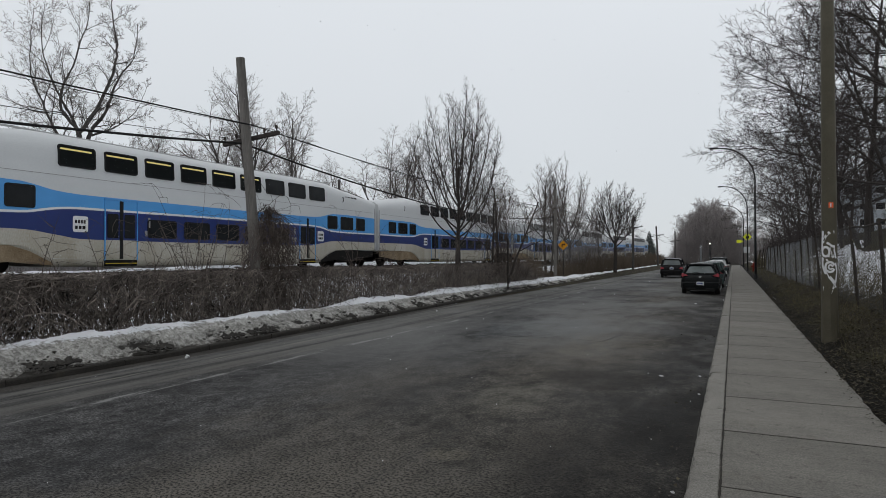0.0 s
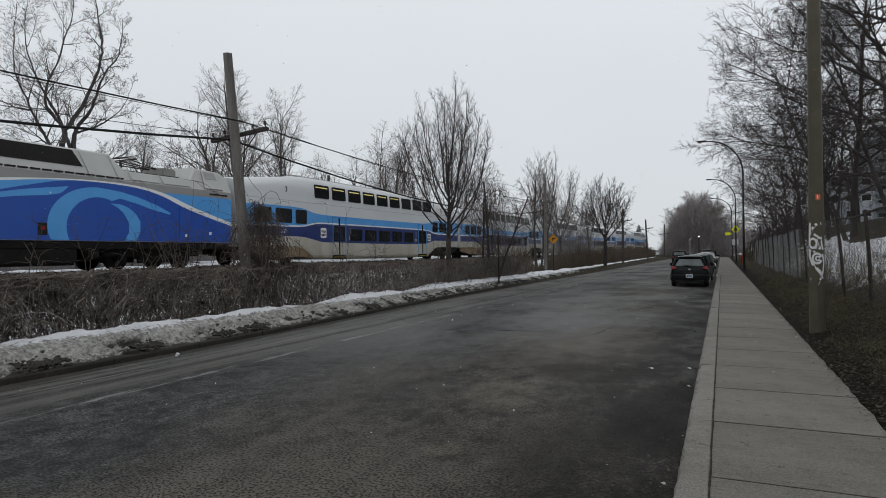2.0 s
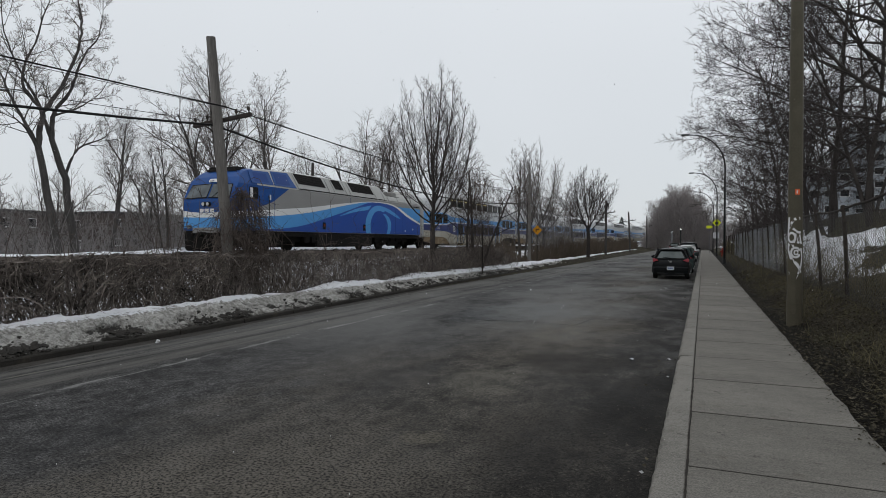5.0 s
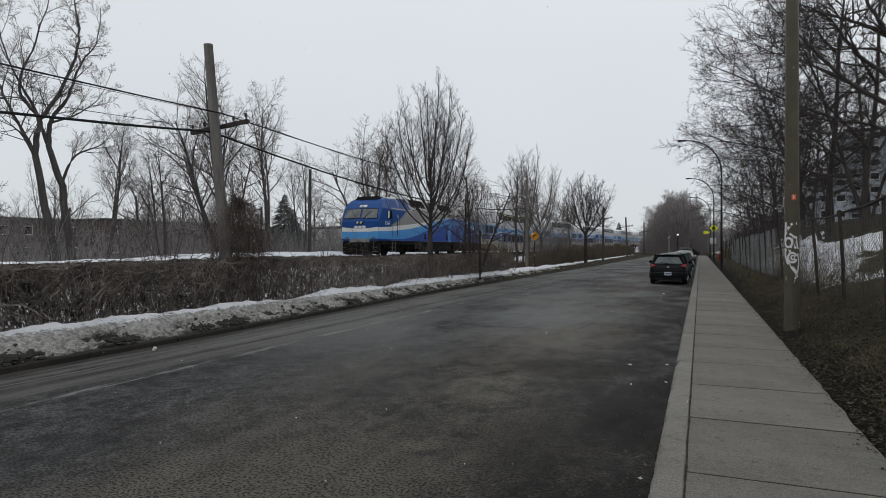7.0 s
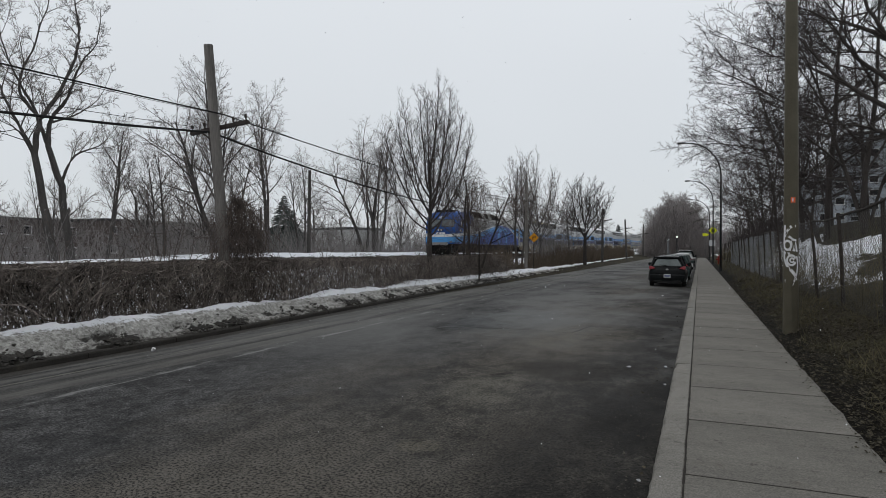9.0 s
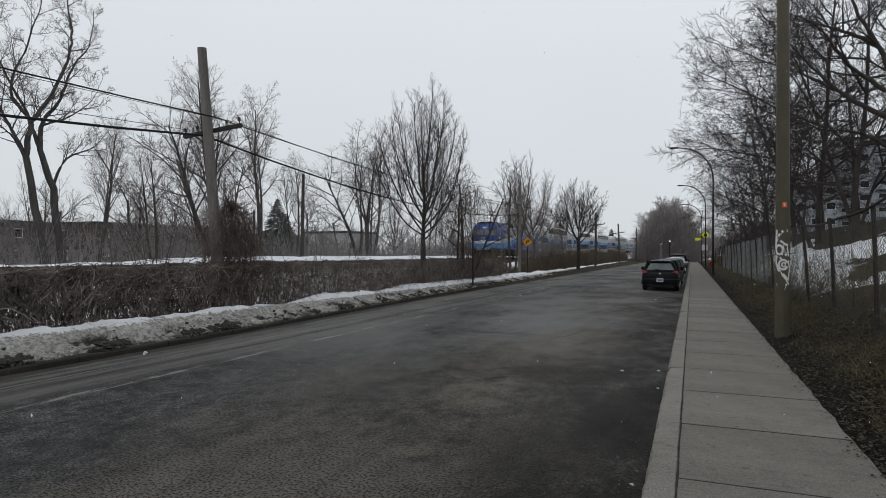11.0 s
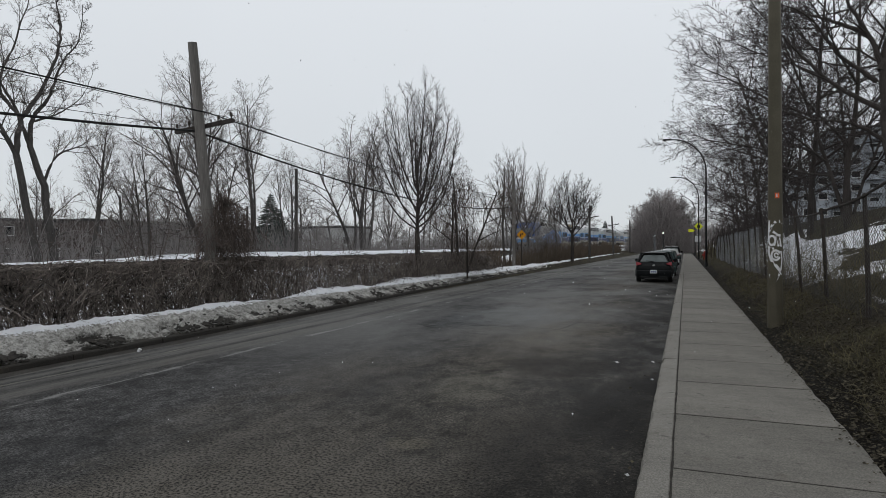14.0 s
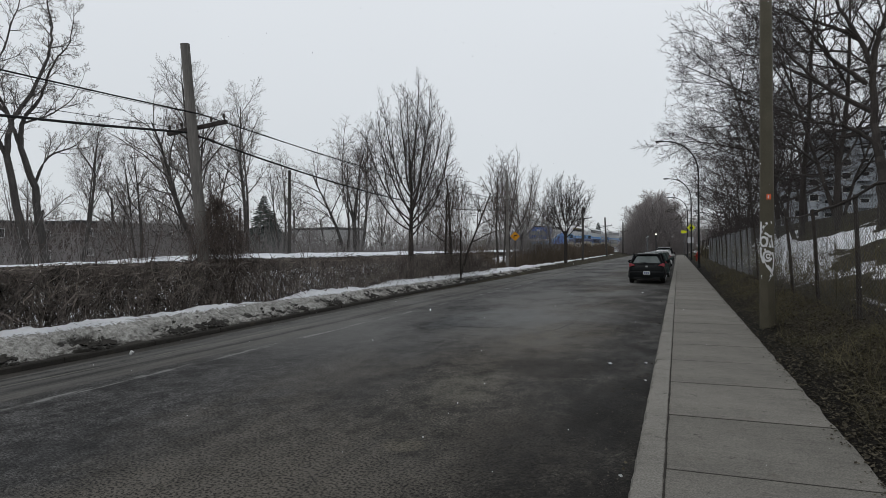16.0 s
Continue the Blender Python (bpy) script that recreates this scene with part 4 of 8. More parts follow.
def passenger_car(lit):
    car = thing("passenger_car", (0, 0, 0), "white and blue double-deck commuter railway car", "railway car", "train cars")
    rings = []
    for u, b, r in ((0.0, 0.92, 3.98), (0.03, 0.92, 3.985), (0.06, 0.918, 3.99), (0.35, 0.90, 4.05), (2.0, 0.86, 4.22), (4.1, 0.80, 4.46), (4.7, 0.62, 4.56), (5.4, 0.26, 4.58), (8, 0.22, 4.58), (12.4, 0.22, 4.58),
                    (17, 0.22, 4.58), (19.3, 0.26, 4.58), (20.1, 0.62, 4.56), (20.7, 0.80, 4.46), (22.7, 0.86, 4.22), (24.4, 0.90, 4.05), (24.69, 0.918, 3.99), (24.72, 0.92, 3.985), (24.75, 0.92, 3.98)):
        rings.append([(x, u, z) for x, z in car_profile(b, r)])
    body = part("body", loft(rings), M_SILVER, car)
    body.data.materials.append(M_BEIGE)
    for f in body.data.polygons:
        f.use_smooth = abs(f.normal.y) < 0.5
        c = f.center
        f.material_index = 1 if c.z < 0.62 or (c.z < 1.0 and not 5.4 < c.y < 19.3) else 0
    us = steps(0.14, CAR_LEN - 0.14, 110)
    low = curve([(0, 1.00), (4.1, 0.93), (4.7, 0.86), (5.4, 0.52), (19.3, 0.52), (20.1, 0.86), (20.7, 0.93), (24.75, 1.00)])
    for s in (-1, 1):
        part("lower_panel", strip(s, 1.50, us, CAR_NAVY, low, 0.003), M_BEIGE, car, "grimy pale lower side panel")
        part("blue_band", strip(s, 1.50, us, CAR_BLUE, CAR_LINE, 0.004), M_SKYBLUE, car, "sky-blue painted band")
        part("navy_band", strip(s, 1.50, us, CAR_LINE, CAR_NAVY, 0.004), M_NAVY, car, "navy painted band")
        part("white_line", strip(s, 1.50, us, lambda u: CAR_LINE(u) + 0.045, lambda u: CAR_LINE(u) - 0.03, 0.007), M_WHITE, car, "thin white line")
        part("seam", boxes(((s * 1.50 - 0.003, 0.3, 3.155), (s * 1.50 + 0.006, CAR_LEN - 0.3, 3.17))), M_LOCOGREY, car)
        for i in range(9):
            u = 5.53 + i * 1.606
            window(car, s, 1.52, u, 3.46, u + 1.28, 4.16, lit and i < 6, lean=0.06)
        for u0, u1 in ((1.2, 2.12), (2.42, 3.64), (3.94, 4.84)):
            window(car, s, 1.50, u0, 2.06, u1, 2.76)
            window(car, s, 1.50, CAR_LEN - u1, 2.06, CAR_LEN - u0, 2.76)
        for i in range(5):
            u = 8.85 + i * 1.66
            window(car, s, 1.505, u, 1.26, u + 1.3, 1.93)
        for d0 in (7.17, 17.62):
            put = on_side(s, 1.50)
            door = part("door", slab([(d0, 0.52), (d0 + 1.24, 0.52), (d0 + 1.24, 1.15), (d0, 1.15)], lambda u, z, d: put(u, z, 0.004 + d), 0.012), M_BEIGE, car, "double-leaf side door")
            bm = bmesh.new()
            for lo, hi in (((d0 - 0.03, 0.45), (d0 + 0.01, 2.56)), ((d0 + 1.23, 0.45), (d0 + 1.27, 2.56)), ((d0 - 0.03, 2.52), (d0 + 1.27, 2.57))):
                box(bm, (min(s * 1.50, s * 1.53), lo[0], lo[1]), (max(s * 1.50, s * 1.53), hi[0], hi[1]), 0.005)
            part("door_frame", bm, M_SKYBLUE, door)
            bm = bmesh.new()
            box(bm, (min(s * 1.50, s * 1.522), d0 + 0.55, 0.50), (max(s * 1.50, s * 1.522), d0 + 0.69, 2.50), 0.004)
            part("rubber_seal", bm, M_RUBBER, door)
            for a0, a1 in ((0.08, 0.50), (0.74, 1.16)):
                part("door_window", slab(rounded(d0 + a0, 1.22, d0 + a1, 2.05, 0.05), lambda u, z, d: put(u, z, 0.008 + d), 0.012), M_GLASS, door)
            bm = bmesh.new()
            box(bm, (min(s * 1.46, s * 1.512), d0 - 0.02, 0.26), (max(s * 1.46, s * 1.512), d0 + 1.26, 0.47), 0.01)
            part("step_well", bm, M_BLACKSTEEL, door)
            part("step_edge", boxes(((min(s * 1.5, s * 1.55), d0 + 0.02, 0.335), (max(s * 1.5, s * 1.55), d0 + 1.22, 0.365))), M_YELLOW, door, "yellow step edge")
        for l0 in (6.03, 19.05):
            put = on_side(s, 1.505)
            sign = part("logo_plate", slab(rounded(l0, 1.38, l0 + 0.52, 1.9, 0.07), lambda u, z, d: put(u, z, 0.004 + d), 0.006), M_WHITE, car, "white square plate with dark marks")
            for zc in (1.53, 1.72):
                for k in range(4 if zc > 1.6 else 3):
                    w = 0.085 if zc > 1.6 else 0.115
                    bm = bmesh.new()
                    box(bm, (min(s * 1.515, s * 1.519), l0 + 0.07 + k * (w + 0.012), zc - 0.055), (max(s * 1.515, s * 1.519), l0 + 0.07 + k * (w + 0.012) + w * 0.8, zc + 0.055), 0.0)
                    part("logo_mark", bm, M_RUBBER, sign)
        for l0 in (8.75, 17.05):
            part("notice_plate", boxes(((min(s * 1.504, s * 1.514), l0, 1.32), (max(s * 1.504, s * 1.514), l0 + 0.32, 1.52))), M_LOCOGREY, car)
            part("door_control", boxes(((min(s * 1.504, s * 1.52), l0 + 0.12, 1.62), (max(s * 1.504, s * 1.52), l0 + 0.22, 2.0)), bevel=0.01), M_LOCOGREY, car)
        part("vent_grille", boxes(((min(s * 1.38, s * 1.475), 2.62, 3.56), (max(s * 1.38, s * 1.475), 2.96, 3.92)), bevel=0.01), M_GRILLE, car)
        for k in range(4):
            part("vent_grille", boxes(((min(s * 1.38, s * 1.485), 21.55 + k * 0.30, 3.52), (max(s * 1.38, s * 1.485), 21.55 + k * 0.30 + 0.26, 3.90)), bevel=0.01), M_GRILLE, car)
        part("end_seam", boxes(((min(s * 1.498, s * 1.51), 0.10, 1.0), (max(s * 1.498, s * 1.51), 0.13, 3.4))), M_LOCOGREY, car)
        part("end_seam", boxes(((min(s * 1.498, s * 1.51), CAR_LEN - 0.13, 1.0), (max(s * 1.498, s * 1.51), CAR_LEN - 0.10, 3.4))), M_LOCOGREY, car)
        for u in (3.2, 21.3):
            bm = bmesh.new()
            bent(bm, [(s * 1.47, u, 3.55), (s * 1.56, u, 3.62), (s * 1.56, u, 3.80), (s * 1.44, u, 3.86)], [0.02] * 4, 6)
            part("grab_iron", bm, M_RUBBER, car)
        for u0, u1, k in ((0.25, 5.45, 1), (19.25, 24.5, -1)):
            pts = [(0.3, 0.92), (4.2, 1.04), (5.4, 0.55), (5.4, 0.30), (4.1, 0.42), (2.6, 0.36), (0.3, 0.60)]
            if k < 0:
                pts = [(CAR_LEN - u, z) for u, z in pts]
            put = on_side(s, 1.36)
            part("bogie_side_beam", slab(pts, lambda u, z, d: put(u, z, d), 0.12), M_RUSTY if k > 0 else M_BLACKSTEEL, car, "rust-stained bogie side beam")
    for s in (-1, 1):
        part("roof_rib", boxes(((s * 0.98 - 0.02, 4.0, 4.50), (s * 0.98 + 0.02, CAR_LEN - 4.0, 4.56))), M_ROOF, car)
    for u in (0.0, CAR_LEN):
        k = -1 if u == 0 else 1
        bm = bmesh.new()
        box(bm, (-0.62, min(u, u + k * 0.16), 0.95), (0.62, max(u, u + k * 0.16), 3.4), 0.05)
        part("gangway", bm, M_RUBBER, car)
        bm = bmesh.new()
        box(bm, (-0.12, min(u - k * 0.5, u + k * 0.17), 0.72), (0.12, max(u - k * 0.5, u + k * 0.17), 0.94), 0.03)
        part("coupler", bm, M_BLACKSTEEL, car)
    bogie(car, 2.75, 2.6)
    bogie(car, CAR_LEN - 2.75, 2.6)
    return car


LOCO_X = 1.47
L_WHITE_T = curve([(0, 1.90), (1.72, 2.00), (3.43, 2.15), (5.84, 2.36), (9.58, 2.80), (12.58, 3.07), (14.8, 3.09), (16.2, 2.92), (17.78, 2.44), (19.85, 1.90)])
L_WHITE_B = curve([(0, 1.64), (2.39, 1.75), (4.57, 1.93), (6.66, 2.20), (9.58, 2.68), (12.16, 3.00), (14.6, 3.03), (16.0, 2.84), (17.5, 2.34), (19.85, 1.76)])
L_SKY_B = curve([(0, 1.16), (2.39, 1.15), (3.76, 1.20), (5.44, 1.41), (7.24, 1.79), (9.67, 2.36), (11.95, 2.92), (12.6, 3.02)])
L_SILL = 1.05


def loco_profile(u):
    roof = curve([(0, 2.30), (0.10, 2.62), (0.62, 3.50), (1.05, 3.84), (1.7, 3.99), (3.0, 4.08), (5, 4.16), (14.2, 4.16), (14.3, 4.16), (14.7, 3.62), (14.8, 3.60), (17.7, 3.60), (17.8, 3.62), (18.15, 4.10), (18.3, 4.12), (19.5, 4.08), (19.85, 3.90)])(u)
    w = curve([(0, 1.38), (0.10, 1.42), (0.6, 1.46), (1.2, LOCO_X), (19.85, LOCO_X)])(u)
    belt = min(3.20, roof - 0.02)
    top = max(0.0, roof - belt)
    half = [(w - 0.12, L_SILL - 0.02), (w, L_SILL), (w, 1.7), (w, 2.25), (w, min(3.0, roof - 0.04)), (w - 0.01, belt), (w - 0.42 * top, belt + top * 0.93), (w - 0.48 * top - 0.08, roof), (0.45, roof + 0.02)]
    return [(x, u, z) for x, z in half] + [(-x, u, z) for x, z in reversed(half)]


def locomotive():
    loco = thing("locomotive", (0, 0, 0), "blue and grey electric-diesel locomotive with a sweeping white stripe", "locomotive")
    us = [0, 0.05, 0.10, 0.25, 0.45, 0.62, 0.85, 1.05, 1.35, 1.7, 2.5, 5, 8, 11, 14.25, 14.5, 14.72, 16, 17.75, 17.95, 18.2, 19.5, 19.85]
    body = part("body", loft([loco_profile(u) for u in us]), M_LOCOGREY, loco)
    body.data.materials.append(M_CABBLUE)
    body.data.materials.append(M_LOCOROOF)
    for f in body.data.polygons:
        c = f.center
        f.material_index = 1 if c.y < 1.6 else (2 if c.z > 3.25 else 0)
    long = steps(1.02, 19.83, 120)
    edge = curve([(1.0, 2.02), (1.72, 2.15), (2.8, 2.47), (3.66, 2.95), (4.1, 3.19)])
    for s in (-1, 1):
        cab_u = steps(1.2, 4.1, 24)
        part("cab_band", strip(s, LOCO_X, cab_u, lambda u: 3.19, edge, 0.004), M_CABBLUE, loco, "blue cab side paint")
        part("white_band", strip(s, LOCO_X, long, L_WHITE_T, L_WHITE_B, 0.006), M_WHITE, loco, "sweeping white stripe")
        part("sky_band", strip(s, LOCO_X, steps(1.02, 12.6, 70), L_WHITE_B, L_SKY_B, 0.005), M_SKYBLUE, loco, "sky-blue stripe")
        part("royal_band", strip(s, LOCO_X, long, lambda u: L_SKY_B(u) if u < 12.3 else L_WHITE_B(u), lambda u: L_SILL + 0.01, 0.004), M_ROYAL, loco, "royal-blue lower side")
        part("rear_panel", strip(s, LOCO_X, steps(16.3, 19.83, 20), lambda u: max(L_WHITE_T(u) + 0.01, 2.92), L_WHITE_T, 0.0045), M_SKYBLUE, loco, "sky-blue rear panel")
        put = on_side(s, LOCO_X)
        arc_o = [(13.55 + 1.75 * math.cos(t), 1.55 + 1.32 * math.sin(t)) for t in [radians(d) for d in range(206, 84, -6)]]
        falling = [(14.4, 2.80), (15.1, 2.67), (15.9, 2.44), (16.6, 2.16), (16.55, 2.10), (15.8, 2.24), (15.1, 2.42), (14.4, 2.56)]
        arc_i = [(13.60 + 1.17 * math.cos(t), 1.50 + 1.04 * math.sin(t)) for t in [radians(d) for d in range(66, 206, 6)]]
        part("ring_arc", slab([(u, max(z, L_SILL + 0.02)) for u, z in arc_o + falling + arc_i], lambda u, z, d: put(u, z, 0.005 + d), 0.003), M_SKYBLUE, loco, "sky-blue arc of the painted ring")
        hook = [(14.02, 2.36), (14.40, 2.36), (14.75, 2.25), (15.05, 2.04), (15.23, 1.76), (15.22, 1.40), (15.04, 1.07), (14.58, 1.07), (14.76, 1.40), (14.74, 1.74), (14.56, 2.02), (14.32, 2.22)]
        part("ring_arc", slab(hook, lambda u, z, d: put(u, z, 0.008 + d), 0.003), M_SKYBLUE, loco, "sky-blue inner hook of the painted ring")
        sweep_t = curve([(8.9, 2.05), (10.7, 2.53), (12.5, 2.82)])
        sweep_b = curve([(8.9, 2.02), (10.7, 2.35), (12.2, 2.56), (12.5, 2.80)])
        part("sweep_stripe", strip(s, LOCO_X, steps(8.9, 12.5, 30), sweep_t, sweep_b, 0.009), M_SKYBLUE, loco, "thin sky-blue sweep")
        # cab window, door rails, markers
        window(loco, s, LOCO_X, 0.98 + 0.12, 2.52, 1.72, 3.08, r=0.06)
        part("window_shade", slab([(1.16, 2.56), (1.34, 2.56), (1.34, 3.04), (1.16, 3.04)], lambda u, z, d: put(u, z, 0.02 + d), 0.006), M_WHITE, loco)
        for u in (1.75, 2.46):
            bm = bmesh.new()
            bent(bm, [(s * LOCO_X, u, 1.32), (s * (LOCO_X + 0.07), u, 1.36), (s * (LOCO_X + 0.07), u, 2.66), (s * LOCO_X, u, 2.70)], [0.017] * 4, 6)
            part("handrail", bm, M_RUBBER, loco)
        bm = bmesh.new()
        for z in (0.30, 0.58, 0.86):
            box(bm, (min(s * 1.22, s * 1.46), 1.86, z), (max(s * 1.22, s * 1.46), 2.30, z + 0.04), 0.0)
        for u in (1.84, 2.30):
            box(bm, (min(s * 1.40, s * 1.46), u, 0.26), (max(s * 1.40, s * 1.46), u + 0.03, 1.12), 0.0)
        part("cab_ladder", bm, M_GALV, loco, "grey steel cab steps")
        part("door_lamp", boxes(((min(s * LOCO_X, s * (LOCO_X + 0.03)), 2.56, 2.55), (max(s * LOCO_X, s * (LOCO_X + 0.03)), 2.66, 2.80)), bevel=0.01), M_WHITE, loco)
        for u, z in ((7.1, 1.22), (11.5, 1.22)):
            hat = part("filler_hatch", boxes(((min(s * LOCO_X, s * (LOCO_X + 0.02)), u, z), (max(s * LOCO_X, s * (LOCO_X + 0.02)), u + 0.30, z + 0.38)), bevel=0.03), M_RUBBER, loco)
            bm = bmesh.new()
            rod(bm, (s * (LOCO_X + 0.02), u + 0.15, z + 0.22), (s * (LOCO_X + 0.05), u + 0.15, z + 0.22), 0.07)
            part("filler_cap", bm, M_RED, hat)
        for u0, u1, z0, z1 in ((2.9, 2.92, 1.2, 3.1), (15.9, 15.92, 1.15, 2.7), (17.0, 17.02, 1.15, 2.4), (10.0, 10.02, 2.85, 3.15)):
            part("panel_seam", boxes(((min(s * LOCO_X, s * (LOCO_X + 0.012)), u0, z0), (max(s * LOCO_X, s * (LOCO_X + 0.012)), u1, z1))), M_NAVY, loco)
        for k in (0, 3):
            part("warning_label", boxes(((min(s * LOCO_X, s * (LOCO_X + 0.011)), 17.3 + k * 0.42, 1.25 + 0.12 * (k % 2)), (max(s * LOCO_X, s * (LOCO_X + 0.011)), 17.42 + k * 0.42, 1.37 + 0.12 * (k % 2)))), M_WHITE, loco)
        # sloping roof side: hatches, grilles and the gutter row
        x0, z0, x1, z1 = LOCO_X, 3.22, LOCO_X - 0.42 * 0.96, 4.10

        def on_slope(u, k, d, s=s):
            return (s * (x0 + (x1 - x0) * k + d * 0.9), u, z0 + (z1 - z0) * k + d * 0.4)

        for a, b, k1 in ((1.3, 2.9, 0.74), (2.98, 4.75, 0.86)):
            part("cab_roof_panel", slab([(a, 0.06), (b, 0.06), (b - 0.06 if b < 4 else b - 0.35, k1 + 0.06), (a + 0.03, k1)], lambda u, k, d: on_slope(u, k, 0.004 + d), 0.02), M_CABBLUE, loco, "blue sloping cab roof panel")
        for a, b, k1 in ((1.55, 2.6, 0.66), (3.15, 4.25, 0.79)):
            part("roof_panel_inset", slab([(a, 0.16), (b, 0.16), (b - 0.03, k1), (a + 0.05, k1)], lambda u, k, d: on_slope(u, k, 0.026 + d), 0.006), M_CABDARK, loco)
        for a, b in ((5.1, 7.62), (8.62, 9.5), (10.45, 13.1)):
            grille = part("intake_grille", slab([(a, 0.36), (b, 0.36), (b - 0.2, 0.98), (a - 0.2, 0.98)], lambda u, k, d: on_slope(u, k, 0.004 + d), 0.012), M_GRILLE, loco, "dark intake grille")
            bm = bmesh.new()
            m = max(3, int((b - a) / 0.11))
            for i in range(m):
                u = a + 0.05 + (b - a - 0.1) * i / (m - 1)
                p, q = Vector(on_slope(u, 0.38, 0.02)), Vector(on_slope(u - 0.19, 0.96, 0.02))
                rod(bm, p, q, 0.016, 0.016, 4)
            part("grille", bm, M_GRILLE, grille)
        for u in (4.95, 7.9, 8.45, 9.75, 10.2, 13.3, 14.4):
            part("roof_rib", slab([(u - 0.03, 0.02), (u + 0.03, 0.02), (u - 0.12, 0.99), (u - 0.18, 0.99)], lambda a, k, d: on_slope(a, k, 0.004 + d), 0.03), M_LOCOROOF, loco)
        bm = bmesh.new()
        for i in range(26):
            u = 5.0 + i * 0.37
            p = on_slope(u, 0.05, 0.02)
            box(bm, (p[0] - 0.02, u, p[2] - 0.025), (p[0] + 0.02, u + 0.30, p[2] + 0.025))
        part("gutter_slots", bm, M_GRILLE, loco)
    for s in (-1, 1):
        def on_slope(u, k, d, s=s):
            return (s * (LOCO_X - 0.40 * k + d * 0.9), u, 3.22 + 0.88 * k + d * 0.4)
        part("rear_roof_hatch", slab([(14.9, 0.04), (16.1, 0.04), (16.0, 0.38), (14.85, 0.38)], lambda u, k, d: on_slope(u, k, 0.006 + d), 0.03), M_LOCOROOF, loco)
        part("rear_roof_hatch", slab([(16.3, 0.04), (17.6, 0.04), (17.6, 0.38), (16.2, 0.38)], lambda u, k, d: on_slope(u, k, 0.006 + d), 0.03), M_LOCOROOF, loco)
        hood = part("end_hood_panel", slab([(18.35, 0.05), (19.35, 0.05), (19.2, 0.92), (18.45, 0.92)], lambda u, k, d: on_slope(u, k, 0.012 + d), 0.04), M_LOCOROOF, loco, "pale slanted end hood panel")
        part("hood_grille", slab([(18.5, 0.50), (19.15, 0.50), (19.1, 0.84), (18.55, 0.84)], lambda u, k, d: on_slope(u, k, 0.056 + d), 0.008), M_LOCOGREY, hood)
        part("maker_marks", boxes(((s * LOCO_X - (0.0 if s > 0 else 0.008), 18.6, 3.02), (s * LOCO_X + (0.008 if s > 0 else 0.0), 19.6, 3.09))), M_GRILLE, loco)
    # roof gear
    bm = bmesh.new()
    box(bm, (-0.85, 15.0, 3.60), (0.85, 17.6, 3.68), 0.01)
    part("pantograph_base", bm, M_RUST, loco)
    bm = bmesh.new()
    for s in (-0.5, 0.5):
        rod(bm, (s, 15.2, 4.05), (s * 0.3, 17.2, 3.97), 0.025, 0.025, 6)
        rod(bm, (s * 0.3, 17.2, 3.99), (s, 15.6, 4.16), 0.022, 0.022, 6)
        for u in (15.2, 17.2):
            rod(bm, (s, u, 3.66), (s, u, 4.05), 0.06, 0.04, 8)
    for u in (15.2, 15.6):
        rod(bm, (-0.85, u, 4.16), (0.85, u, 4.16), 0.025, 0.025, 6)
    part("pantograph", bm, M_RUST, loco, "folded rusty pantograph")
    bm = bmesh.new()
    box(bm, (-0.6, 17.0, 3.62), (0.6, 17.7, 4.02), 0.06)
    part("roof_box", bm, M_LOCOGREY, loco)
    bm = bmesh.new()
    box(bm, (-0.95, 0.90, 3.70), (0.95, 1.75, 4.03), 0.12)
    part("cab_roof_intake", bm, M_GRILLE, loco, "black roof intake over the cab")

    # front: windscreens, number board, headlamps, stripes, bumper
    def on_front(x, z, d):
        u = curve([(1.0, 0.0), (2.30, 0.0), (2.62, 0.10), (3.52, 0.62), (3.95, 1.05)])(z)
        return (x, u - d, z)

    for s in (-1, 1):
        xs = (0.07, 1.22)
        out = [(s * xs[0], 2.56), (s * (xs[1] + 0.04), 2.52), (s * (xs[1] - 0.06), 3.12), (s * xs[0], 3.16)]
        frame_ = part("windscreen", slab([(x * 1.0 + (0.03 if x > 0 else -0.03) * (1 if abs(x) > 0.5 else -0.9), z + (0.04 if z > 2.9 else -0.04)) for x, z in out], lambda x, z, d: on_front(x, z, 0.012 + d), 0.02), M_RUBBER, loco)
        part("pane", slab(out, lambda x, z, d: on_front(x, z, 0.034 + d), 0.008), M_CABGLASS, frame_)
        bm = bmesh.new()
        p, q = Vector(on_front(s * 0.25, 2.5, 0.06)), Vector(on_front(s * 0.75, 3.0, 0.06))
        rod(bm, p, q, 0.014, 0.014, 5)
        part("wiper", bm, M_RUBBER, frame_)
        bm = bmesh.new()
        rod(bm, on_front(s * 0.13, 2.23, 0.0), on_front(s * 0.13, 2.23, 0.10), 0.115, 0.105, 16)
        lamp = part("headlamp", bm, M_RUBBER, loco)
        bm = bmesh.new()
        rod(bm, on_front(s * 0.13, 2.23, 0.10), on_front(s * 0.13, 2.23, 0.115), 0.08, 0.08, 16)
        part("lens", bm, M_PLATE, lamp)
        bm = bmesh.new()
        box(bm, (s * 1.0 - 0.12, -0.10, 1.12), (s * 1.0 + 0.12, 0.02, 1.28), 0.03)
        part("ditch_lamp", bm, M_GALV, loco)
    part("number_board", slab([(-0.27, 3.27), (0.27, 3.27), (0.27, 3.43), (-0.27, 3.43)], lambda x, z, d: on_front(x, z, 0.01 + d), 0.05), M_WHITE, loco)

